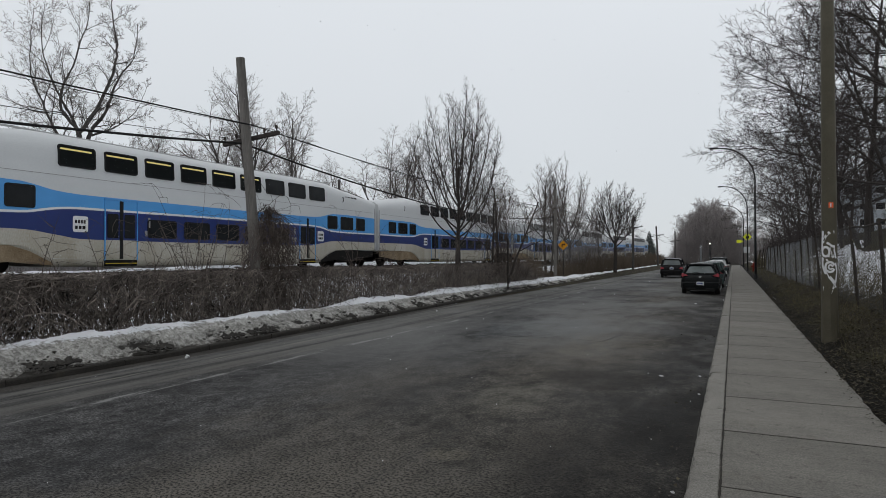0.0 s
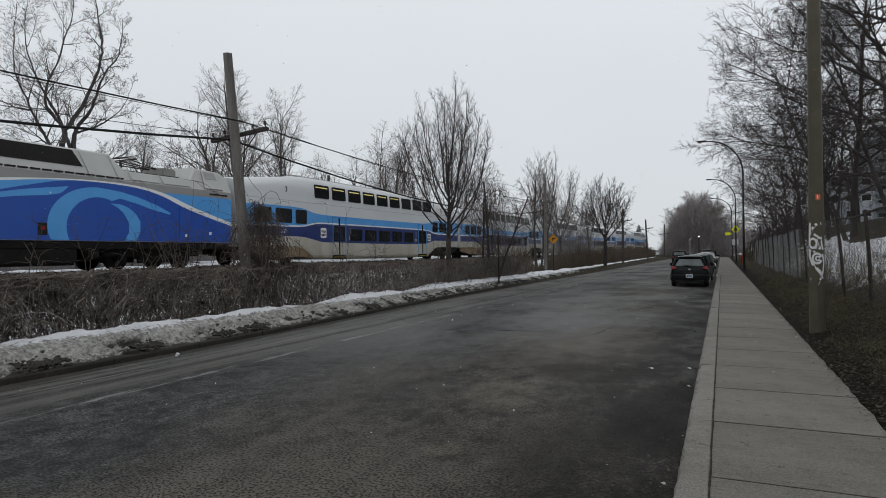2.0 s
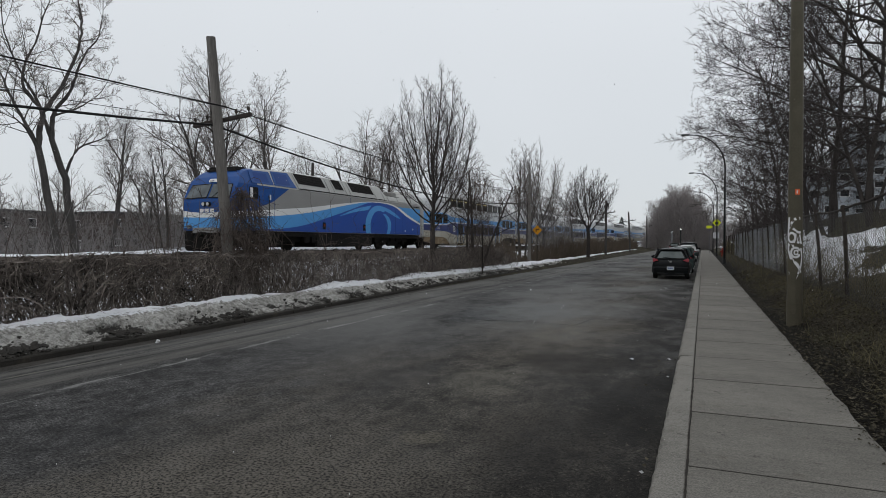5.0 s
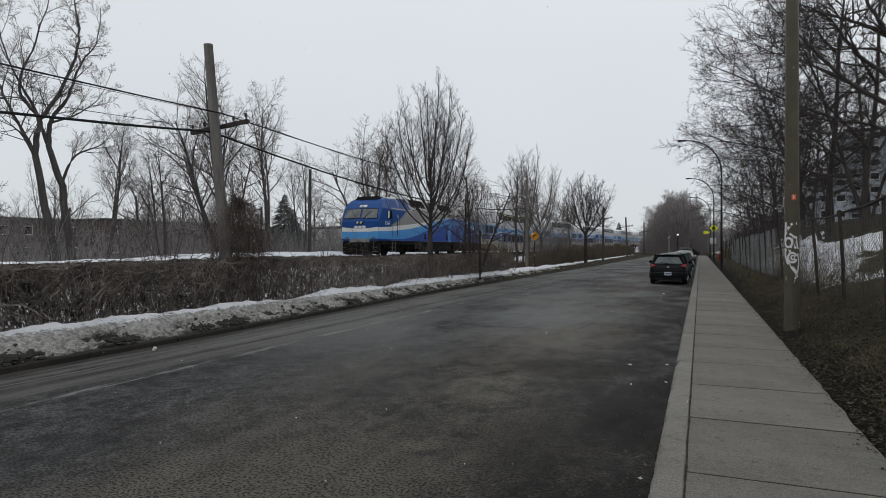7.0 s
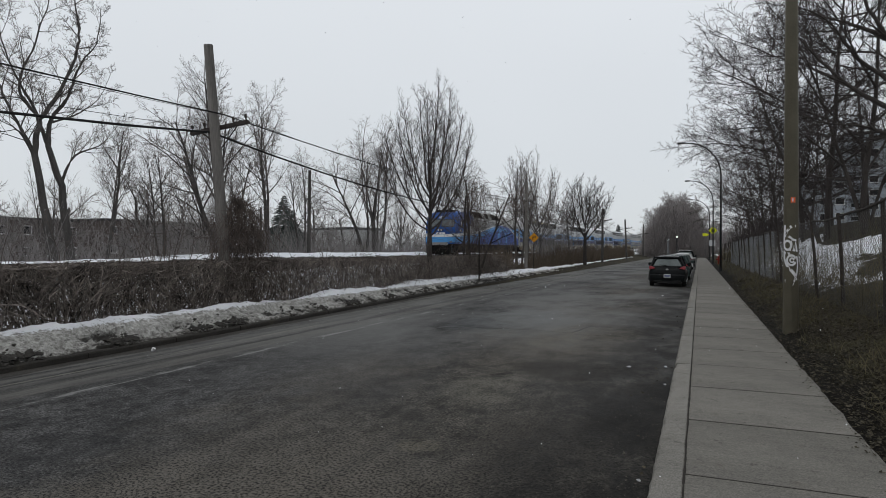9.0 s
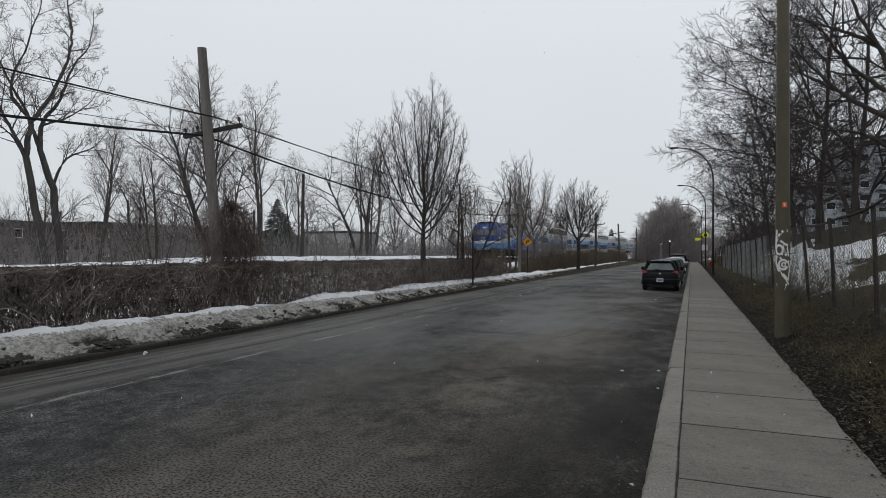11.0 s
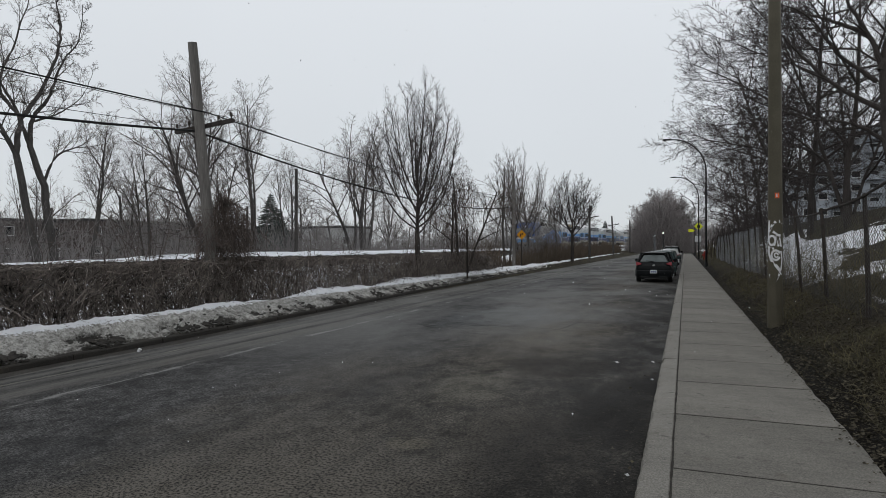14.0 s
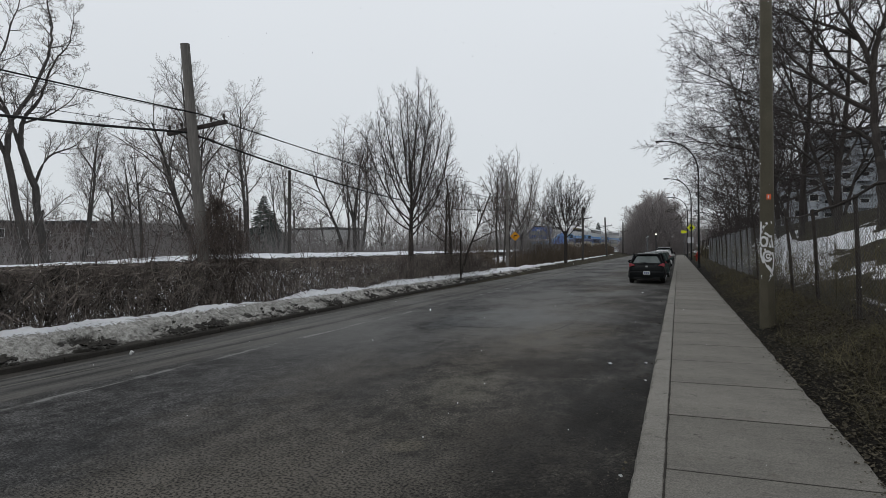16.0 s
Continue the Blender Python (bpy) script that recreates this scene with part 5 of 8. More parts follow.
    def front_band(name, za, zb, mt, lab, lift):
        bm = bmesh.new()
        rows = []
        for x in steps(-1.38, 1.38, 16):
            dip = 0.10 * (abs(x) / 1.38) ** 2
            rows.append([bm.verts.new(on_front(x, z + dip * w, 0.004 + lift)) for z, w in ((za, 1), (zb, 0.3))])
        for a, b in zip(rows, rows[1:]):
            bm.faces.new((a[0], b[0], b[1], a[1]))
        bmesh.ops.recalc_face_normals(bm, faces=bm.faces)
        part(name, bm, mt, loco, lab)
        for s in (-1, 1):
            bm = bmesh.new()
            rows = []
            for u in steps(0.0, 1.03, 10):
                w = curve([(0, 1.38), (0.10, 1.42), (0.6, 1.46), (1.2, LOCO_X)])(u)
                rows.append([bm.verts.new((s * (w + 0.005 + lift), u - 0.004, z)) for z in ((L_WHITE_T(u), L_WHITE_B(u)) if lift > 0.001 else (L_WHITE_B(u), L_SKY_B(u)))])
            for a, b in zip(rows, rows[1:]):
                bm.faces.new((a[0], b[0], b[1], a[1]))
            bmesh.ops.recalc_face_normals(bm, faces=bm.faces)
            part(name, bm, mt, loco, lab)

    front_band("white_band", 1.84, 1.62, M_WHITE, "white stripe round the nose", 0.003)
    front_band("sky_band", 1.64, 1.14, M_SKYBLUE, "sky-blue stripe round the nose", 0.0)
    for x in (-0.30, 0.0, 0.30):
        part("front_mark", boxes(((x - 0.12, -0.022, 1.86), (x + 0.12, -0.006, 2.02)), bevel=0.006), M_WHITE, loco, "white mark on the nose")
    bm = bmesh.new()
    box(bm, (-0.72, -0.16, 0.92), (0.72, 0.05, 1.16), 0.03)
    part("bumper_plate", bm, M_LOCOGREY, loco, "grey plate above the coupler")
    bm = bmesh.new()
    box(bm, (-1.34, -0.05, 0.14), (1.34, 0.45, 1.04), 0.06)
    box(bm, (-1.05, -0.30, 0.10), (1.05, 0.0, 0.66), 0.08)
    rod(bm, (0, -0.55, 0.85), (0, 0.1, 0.85), 0.10, 0.14)
    for x in (-0.75, -0.45, 0.45, 0.75):
        bent(bm, [(x, -0.05, 0.95), (x, -0.22, 0.8), (x * 0.9, -0.20, 0.45)], [0.03] * 3, 6)
    part("pilot", bm, M_BLACKSTEEL, loco, "black pilot with coupler and hoses")
    for s in (-1, 1):
        bm = bmesh.new()
        bent(bm, [(s * 1.20, -0.06, 1.0), (s * 1.20, -0.30, 0.98), (s * 1.20, -0.30, 0.42), (s * 1.20, -0.06, 0.40)], [0.018] * 4, 6)
        part("grab_iron", bm, M_GALV, loco, "grey steel grab iron")
        for z in (0.30, 0.58):
            part("pilot_step", boxes(((s * 1.22 - 0.14, -0.24, z), (s * 1.22 + 0.14, -0.05, z + 0.035))), M_GALV, loco, "grey steel pilot step")
        bm = bmesh.new()
        bent(bm, [(s * 0.30, -0.32, 0.92), (s * 0.34, -0.42, 0.70), (s * 0.42, -0.40, 0.42), (s * 0.50, -0.34, 0.36)], [0.028] * 4, 6)
        part("brake_hose", bm, M_RUBBER, loco)
    # underframe
    bm = bmesh.new()
    box(bm, (-1.40, 0.30, 0.78), (1.40, 19.8, 1.05), 0.02)
    box(bm, (-1.38, 6.6, 0.24), (1.38, 12.9, 0.90), 0.08)
    for u in (6.2, 13.2, 5.6):
        box(bm, (-1.36, u, 0.45), (1.36, u + 0.5, 0.9), 0.05)
    part("underframe", bm, M_BLACKSTEEL, loco)
    bogie(loco, 3.4, 2.9)
    bogie(loco, 16.2, 2.9)
    bm = bmesh.new()
    box(bm, (-0.62, 19.85, 0.95), (0.62, 20.05, 3.3), 0.05)
    part("gangway", bm, M_RUBBER, loco)
    number_mesh = text_mesh("1366", 0.345)
    for s, u in ((1, 0.72), (-1, 1.40)):
        ob = part("number", number_mesh, M_WHITE, loco, "white number 1366 on the cab side")
        ob.matrix_basis = pose(s * (LOCO_X + 0.012), u, 2.10, 90, 0, 90 * s)
    ob = part("number", text_mesh("1366", 0.13), M_NAVY, loco, "dark number 1366 on the number board")
    ob.matrix_basis = pose(-0.21, 0.465 - 0.065, 3.30, 60, 0, 0)
    return loco


def text_mesh(words, size):
    cu = bpy.data.curves.new("writing", 'FONT')
    cu.body, cu.size, cu.extrude = words, size, 0.003
    ob = bpy.data.objects.new("writing", cu)
    scene.collection.objects.link(ob)
    me = bpy.data.meshes.new_from_object(ob.evaluated_get(bpy.context.evaluated_depsgraph_get()))
    bpy.data.objects.remove(ob)
    bpy.data.curves.remove(cu)
    return me


train_loco = locomotive()
train_cars = [passenger_car(True)]
car_number = part("number", text_mesh("2022", 0.24), M_WHITE, train_cars[0], "white number 2022 on the navy band")
car_number.matrix_basis = pose(1.506, 2.75, 1.58, 90, 0, 90)
plain_car = passenger_car(False)
train_cars.append(plain_car)
PLAIN_WHEELS = WHEELSETS[-4:]
for i in range(4):
    train_cars.append(copy_thing(plain_car, pose(0, 0, 0)))
for c in train_cars[2:]:
    WHEELSETS += [o for o in c.children if o.name.startswith("wheelset")]


# ---------------------------------------------------------------- road vehicles
def car_wheel(parent, x, y, r, s):
    wheel = part("wheel", rod(bmesh.new(), (-0.10, 0, 0), (0.10, 0, 0), r * 0.62, r * 0.62, 20), M_BLACKSTEEL, parent)
    wheel.location = (x, y, r)
    bm = bmesh.new()
    n = 28
    prof = [(-0.095, 0.66), (-0.10, 0.90), (-0.07, 1.0), (0.07, 1.0), (0.10, 0.90), (0.095, 0.66)]
    rings = [[(px, r * k * math.cos(2 * math.pi * i / n), r * k * math.sin(2 * math.pi * i / n)) for px, k in prof] for i in range(n)]
    rings.append(rings[0])
    part("tyre", loft(rings, True, False), M_TYRE, wheel)
    bm = bmesh.new()
    for k in range(5):
        t = 2 * math.pi * k / 5
        rod(bm, (s * 0.105, 0, 0), (s * 0.105, r * 0.6 * math.cos(t), r * 0.6 * math.sin(t)), 0.045, 0.03, 6)
    rod(bm, (s * 0.09, 0, 0), (s * 0.12, 0, 0), 0.06, 0.05, 12)
    part("rim", bm, M_RIM, wheel)
    return wheel


def road_car(name, at, label, paint, length=3.95, width=1.70, height=1.48, suv=False, lit=False, group="parked cars"):
    """A hatchback or sport utility car that heads along +y, its tail at y = 0."""
    car = thing(name, at, label, "car", group)
    L, hw, H = length, width / 2, height
    bot, belt = (0.30, 1.02) if suv else (0.24, 0.93)
    rear = 0.10

    def ring(y, w, zb, zt, crown):
        half = [(w * 0.90, zb), (w * 0.98, zb + 0.10), (w, zb + (zt - zb) * 0.45), (w * 0.985, zb + (zt - zb) * 0.72), (w * 0.93, zt - 0.02), (w * 0.55, zt + crown * 0.7)]
        return [(x, y, z) for x, z in half] + [(0, y, zt + crown)] + [(-x, y, z) for x, z in reversed(half)]

    body_rows = [(0.0, 0.82, bot + 0.16, belt - 0.16, 0.0), (0.04, 0.93, bot + 0.06, belt - 0.04, 0.0), (0.18, 0.985, bot, belt + 0.02, 0.01), (0.5, 1.0, bot - 0.02, belt + 0.03, 0.01), (L * 0.35, 1.0, bot - 0.02, belt, 0.01),
                 (L * 0.62, 1.0, bot - 0.02, belt - 0.03, 0.01), (L * 0.74, 0.99, bot, belt - 0.06, 0.06), (L * 0.88, 0.96, bot, belt - 0.16, 0.07), (L * 0.965, 0.90, bot + 0.03, belt - 0.28, 0.05), (L, 0.78, bot + 0.14, belt - 0.42, 0.0)]
    body = part("body", loft([ring(y, hw * w, zb, zt, c) for y, w, zb, zt, c in body_rows]), paint, car, smooth=True)
    # cabin: glass house, roof on top, pillars
    top = H - 0.03
    cabin = [(0.12 if suv else 0.17, belt - 0.02, 0.92, belt + 0.02, 0.90), (0.30 if suv else 0.40, belt, 0.95, top - 0.10, 0.77), (0.62, belt, 0.95, top - 0.02, 0.76), (L * 0.36, belt - 0.01, 0.95, top, 0.75), (L * 0.55, belt - 0.03, 0.95, top - 0.05, 0.73), (L * 0.74, belt - 0.06, 0.93, belt - 0.02, 0.88)]
    if not suv:
        cabin = [(y, z0, w0, z1, w1 - (0.09 if z1 > belt + 0.1 else 0.0)) for y, z0, w0, z1, w1 in cabin]
    rings = []
    for y, z0, w0, z1, w1 in cabin:
        drop = min(0.09, (z1 - z0) * 0.3)
        rings.append([(hw * w0, y, z0), (hw * w1, y, z1 - drop), (hw * w1 * 0.80, y, z1), (-hw * w1 * 0.80, y, z1), (-hw * w1, y, z1 - drop), (-hw * w0, y, z0)])
    part("side_glass", loft(rings), M_GLASS, car, "dark cabin glass")
    roof_rings = []
    for y, z0, w0, z1, w1 in [(cabin[1][0] - 0.06, 0, 0, top - 0.09, cabin[1][4])] + cabin[1:5]:
        w1 = w1 + 0.015
        half = [(w1 * 1.01, -0.11), (w1 * 0.95, -0.045), (w1 * 0.80, 0.008), (w1 * 0.45, 0.035)]
        roof_rings.append([(hw * a, y, z1 + h) for a, h in half] + [(-hw * a, y, z1 + h) for a, h in reversed(half)])
    part("roof", loft(roof_rings), paint, car, smooth=True)
    for s in (-1, 1):
        for i, (ya, yb) in enumerate(((0, 1), (5, 4))):
            a, b = cabin[ya], cabin[yb]
            bm = bmesh.new()
            bent(bm, [(s * hw * a[2] * 0.985, a[0] + 0.02, a[1]), (s * hw * (a[4] + b[4]) / 2, (a[0] + b[0]) / 2, (a[3] + b[3]) / 2), (s * hw * b[4], b[0], b[3])], [0.075, 0.06, 0.05] if i == 0 else [0.045, 0.04, 0.04], 6)
            part("pillar", bm, paint, car)
        bm = bmesh.new()
        bent(bm, [(s * hw * 0.955, L * 0.34, belt), (s * hw * 0.765, L * 0.34, top - 0.02)], [0.05, 0.04], 6)
        part("pillar", bm, paint, car)
        bm = bmesh.new()
        box(bm, (s * (hw + 0.09) - 0.12, L * 0.62, belt + 0.01), (s * (hw + 0.09) + 0.12, L * 0.62 + 0.14, belt + 0.18), 0.05)
        part("mirror", bm, paint, car)
        # tail lamp wraps the corner
        z0, z1 = (belt - 0.30, belt - 0.08) if suv else (belt - 0.11, belt + 0.065)
        pts = [(hw * 0.64, z0 + 0.065), (hw * 0.95, z0), (hw * 0.97, z1 - 0.03), (hw * 0.88, z1), (hw * 0.72, z1 - 0.06)]
        bm = slab([(s * x, z) for x, z in pts], lambda x, z, d: (x, 0.10 - d * 1.0 - 0.02 * (abs(x) < hw * 0.8), z), 0.11)
        part("tail_lamp", bm, M_TAILON if lit else M_TAIL, car, "red tail lamp")
        bm = bmesh.new()
        box(bm, (s * hw * 0.62 - 0.16, L - 0.20, belt - 0.40), (s * hw * 0.62 + 0.16, L - 0.05, belt - 0.26), 0.04)
        part("head_lamp", bm, M_GLASS, car)
        for y in (0.66, L - 0.78):
            bm = bmesh.new()
            pts = [(s * (hw + 0.004), y + 0.37 * math.cos(t), 0.31 + 0.37 * math.sin(t)) for t in [radians(d) for d in range(0, 181, 20)]]
            bent(bm, pts, [0.022] * len(pts), 5)
            part("wheel_arch", bm, M_RUBBER, car)
    # back window, wiper, bumper, plate
    zr0, zr1 = belt + 0.07, top - 0.13
    y0, y1 = cabin[0][0] + 0.02, cabin[1][0] - 0.03
    glass = part("rear_window", slab([(-hw * 0.74, 0), (hw * 0.74, 0), (hw * (0.62 if suv else 0.54), 1), (-hw * (0.62 if suv else 0.54), 1)], lambda x, k, d: (x, y0 + (y1 - y0) * k - 0.015 - d, zr0 + (zr1 - zr0) * k), 0.012), M_CARGLASS, car, "rear window with the sky's reflection in its colour")
    bm = bmesh.new()
    rod(bm, (0, y0 - 0.04, zr0 + 0.0), (-hw * 0.42, y0 - 0.03, zr0 + 0.05), 0.012, 0.009, 6)
    part("wiper", bm, M_RUBBER, glass)
    bm = bmesh.new()
    bent(bm, [(-hw * 0.70, y1 - 0.02, top - 0.065), (0, y1 - 0.07, top - 0.045), (hw * 0.70, y1 - 0.02, top - 0.065)], [0.03, 0.035, 0.03], 6)
    part("spoiler", bm, paint, car)
    bm = bmesh.new()
    rows = []
    for x, y in ((-0.99, 0.42), (-0.985, 0.16), (-0.90, 0.0), (-0.5, -0.06), (0, -0.075), (0.5, -0.06), (0.90, 0.0), (0.985, 0.16), (0.99, 0.42)):
        rows.append([(hw * x, y, bot + 0.02), (hw * x * 1.01, y - 0.02, bot + 0.18), (hw * x * 1.01, y - 0.02, bot + 0.30), (hw * x, y + 0.03, bot + 0.36), (hw * x * 0.9, y + 0.12, bot + 0.30), (hw * x * 0.9, y + 0.12, bot + 0.04)])
    bumper = part("bumper", loft(rows), paint, car, smooth=False)
    part("bumper_skirt", boxes(((-hw * 0.72, -0.07, bot - 0.03), (hw * 0.72, 0.15, bot + 0.10)), bevel=0.03), M_RUBBER, bumper)
    zp = bot + (0.42 if suv else 0.20)
    plate = part("number_plate", boxes(((-0.155, -0.105, zp), (0.155, -0.085 if not suv else -0.03, zp + 0.16)), bevel=0.006), M_PLATE, car, "pale number plate with blue bars")
    bm = bmesh.new()
    for k in range(3):
        box(bm, (-0.12 + k * 0.085, -0.110, zp + 0.045), (-0.055 + k * 0.085, -0.104, zp + 0.115))
    part("plate_bars", bm, M_PLATEBAR, plate)
    bm = bmesh.new()
    n = 20
    badge = [(0.062 * math.cos(2 * math.pi * i / n), 0.045 * math.sin(2 * math.pi * i / n)) for i in range(n)]
    part("badge", slab(badge, lambda x, z, d: (x, 0.015 - d, belt - 0.10 + z), 0.03), M_RIM, car)
    bm = bmesh.new()
    rod(bm, (hw * 0.4, 0.0, bot + 0.02), (hw * 0.4, 0.2, bot + 0.02), 0.035)
    part("exhaust", bm, M_RUST, car)
    part("underbody", boxes(((-hw * 0.86, 0.25, 0.18), (hw * 0.86, L - 0.25, bot + 0.08)), bevel=0.03), M_BLACKSTEEL, car)
    r = 0.345 if suv else 0.30
    wheels = [car_wheel(car, s * (hw - 0.115), y, r, s) for s in (-1, 1) for y in (0.66, L - 0.78)]
    return car, wheels


P_BLACK = car_paint("black_car_paint", (0.006, 0.007, 0.0075))
P_TEAL = car_paint("dark_teal_car_paint", (0.035, 0.052, 0.050))
P_GREY = car_paint("grey_green_car_paint", (0.10, 0.115, 0.11))
P_WHITE = car_paint("white_car_paint", (0.62, 0.62, 0.62))
P_DARK = car_paint("charcoal_car_paint", (0.009, 0.0085, 0.009))
road_car("hatchback", (-1.42, 31.6, 0.0), "black small hatchback parked by the kerb", P_BLACK)
road_car("hatchback", (-1.36, 38.2, 0.0), "dark teal hatchback parked by the kerb", P_TEAL, 4.2, 1.74, 1.48)
road_car("hatchback", (-1.40, 46.0, 0.0), "grey-green car parked by the kerb", P_GREY, 4.4, 1.76, 1.46)
road_car("hatchback", (-1.40, 60.5, 0.0), "white car parked by the kerb", P_WHITE, 4.5, 1.78, 1.5)
road_car("sport_utility_car", (-1.40, 71.0, 0.0), "black sport utility car parked by the kerb", P_DARK, 4.7, 1.9, 1.75, True)
moving_suv, moving_wheels = road_car("sport_utility_car", (-4.9, 56, 0), "black sport utility car driving away", P_DARK, 4.4, 1.86, 1.66, True, False, "passing cars")


# ---------------------------------------------------------------- poles, wires, lamps and signs
def pole_wood(base, lean, r0, r1, label, arm_z=0.0, arm=1.75, arm_turn=0.0, wood=None):
    wood = wood or M_BARK
    pole = thing("utility_pole", (base[0], base[1], base[2]), label, "utility pole", "utility poles")
    top, height = Vector(lean), lean[2]
    bm = bmesh.new()
    bent(bm, [(0, 0, -0.5), (top * 0.33)[:], (top * 0.66)[:], top[:]], [r0, r0 * 0.67 + r1 * 0.33, r0 * 0.33 + r1 * 0.67, r1], 14)
    part("shaft", bm, wood, pole, smooth=False)
    if arm_z:
        c = top * (arm_z / height)
        bm = bmesh.new()
        box(bm, (-arm / 2, -0.05, -0.05), (arm / 2, 0.05, 0.05), 0.012)
        ob = part("crossarm", bm, M_BARKDARK, pole)
        ob.matrix_basis = pose(c.x, c.y + r0 + 0.02, c.z, 0, -8, arm_turn)
        for x in (-arm * 0.46, -arm * 0.25, arm * 0.25, arm * 0.46):
            bm = bmesh.new()
            rod(bm, (x, 0, 0.05), (x, 0, 0.13), 0.018)
            rod(bm, (x, 0, 0.12), (x, 0, 0.20), 0.04, 0.028)
            part("insulator", bm, M_RUST, ob)
        bm = bmesh.new()
        for s in (-1, 1):
            rod(bm, (s * arm * 0.3, 0.0, -0.05), (0, 0.0, -0.5), 0.016, 0.016, 5)
        part("arm_brace", bm, M_RUST, ob)
    return pole


pole_wood((-11.0, 12.45, 0.25), (-0.05, -0.68, 6.45), 0.150, 0.108, "weathered grey wooden utility pole leaning over the hedge", 4.50, 1.65, 8, M_POLEWOOD)
pole_wood((-11.0, 41.6, 0.25), (0, 0.1, 6.2), 0.12, 0.09, "weathered wooden utility pole among bare trees", wood=M_POLEWOOD)
pole_wood((-11.0, 77.9, 0.3), (0.1, -0.5, 6.5), 0.16, 0.11, "dark wooden utility pole beside the brush", 5.0, 2.2)
pole_wood((-11.2, 107.6, 0.3), (-0.2, -0.9, 6.5), 0.17, 0.12, "dark wooden utility pole leaning over the brush", 5.0, 2.2)
pole_wood((-11.4, 143.0, 0.3), (0, 0, 7.2), 0.17, 0.12, "dark wooden utility pole far down the road", 5.0, 2.2)
pole_wood((-25.0, 36.2, 1.1), (0, 0.1, 6.1), 0.13, 0.10, "pale bare pole beyond the railway")
pole_wood((-27.0, 33.6, 0.9), (0, 0.0, 3.6), 0.09, 0.07, "short pale pole beyond the railway")


def wires():
    runs = thing("overhead_wires", (0, 0, 0), "black overhead cables strung between wooden poles", "cable")
    stations = [(-18, 0.0), (12.0, 0.0), (41.6, 0.0), (77.9, 0.0), (107.6, 0.0), (143.0, 0.0)]
    # name, x offset, heights at the poles, radius, sag
    for xo, hs, r, sag in ((0.16, (5.0, 5.05, 5.1, 5.4, 5.5, 6.0), 0.017, 0.35), (-0.18, (3.9, 4.62, 4.48, 4.8, 4.9, 5.4), 0.028, 0.72), (-0.62, (4.6, 4.78, 4.75, 5.1, 5.1, 5.6), 0.007, 0.55), (0.72, (4.9, 4.90, 4.9, 5.1, 5.1, 5.6), 0.006, 0.45)):
        bm = bmesh.new()
        pts = []
        for (ya, _), (yb, _), za, zb in zip(stations, stations[1:], hs, hs[1:]):
            for i in range(12):
                k = i / 12
                pts.append((-11.0 + xo, ya + (yb - ya) * k, za + (zb - za) * k - sag * 4 * k * (1 - k)))
        pts.append((-11.0 + xo, 143.0, hs[-1]))
        bent(bm, pts, [r] * len(pts), 6)
        part("cable", bm, M_WIRE, runs)


wires()


def street_lamp(x, y, height=10.2, reach=2.8):
    lamp = thing("street_lamp", (x, y, 0.15), "tall dark street lamp with a curved arm over the road", "street lamp", "street lamps")
    bm = bmesh.new()
    pts = [(0, 0, -0.1), (0, 0, 3), (0, 0, height * 0.72)]
    rad = [0.085, 0.078, 0.062]
    for i in range(1, 9):
        t = radians(90 * i / 8)
        pts.append((-reach * (1 - math.cos(t)) * 0.9, 0, height * 0.72 + height * 0.25 * math.sin(t)))
        rad.append(0.065 - 0.003 * i)
    part("post", bent(bm, pts, rad, 10), M_LAMPBLACK, lamp, smooth=True)
    bm = bmesh.new()
    e = pts[-1]
    box(bm, (e[0] - 0.62, -0.13, e[2] - 0.06), (e[0] + 0.05, 0.13, e[2] + 0.07), 0.05)
    head = part("lamp_head", bm, M_LAMPBLACK, lamp)
    bm = bmesh.new()
    box(bm, (e[0] - 0.55, -0.10, e[2] - 0.08), (e[0] - 0.12, 0.10, e[2] - 0.055), 0.01)
    part("lens", bm, M_PLATE, head)
    bm = bmesh.new()
    rod(bm, (0, 0, -0.05), (0, 0, 0.35), 0.15, 0.11, 12)
    part("base", bm, M_LAMPBLACK, lamp)
    return lamp


first_lamp = street_lamp(1.5, 51.6)
copy_thing(first_lamp, pose(1.5, 80.0, 0.15))
copy_thing(first_lamp, pose(1.5, 110.0, 0.15))


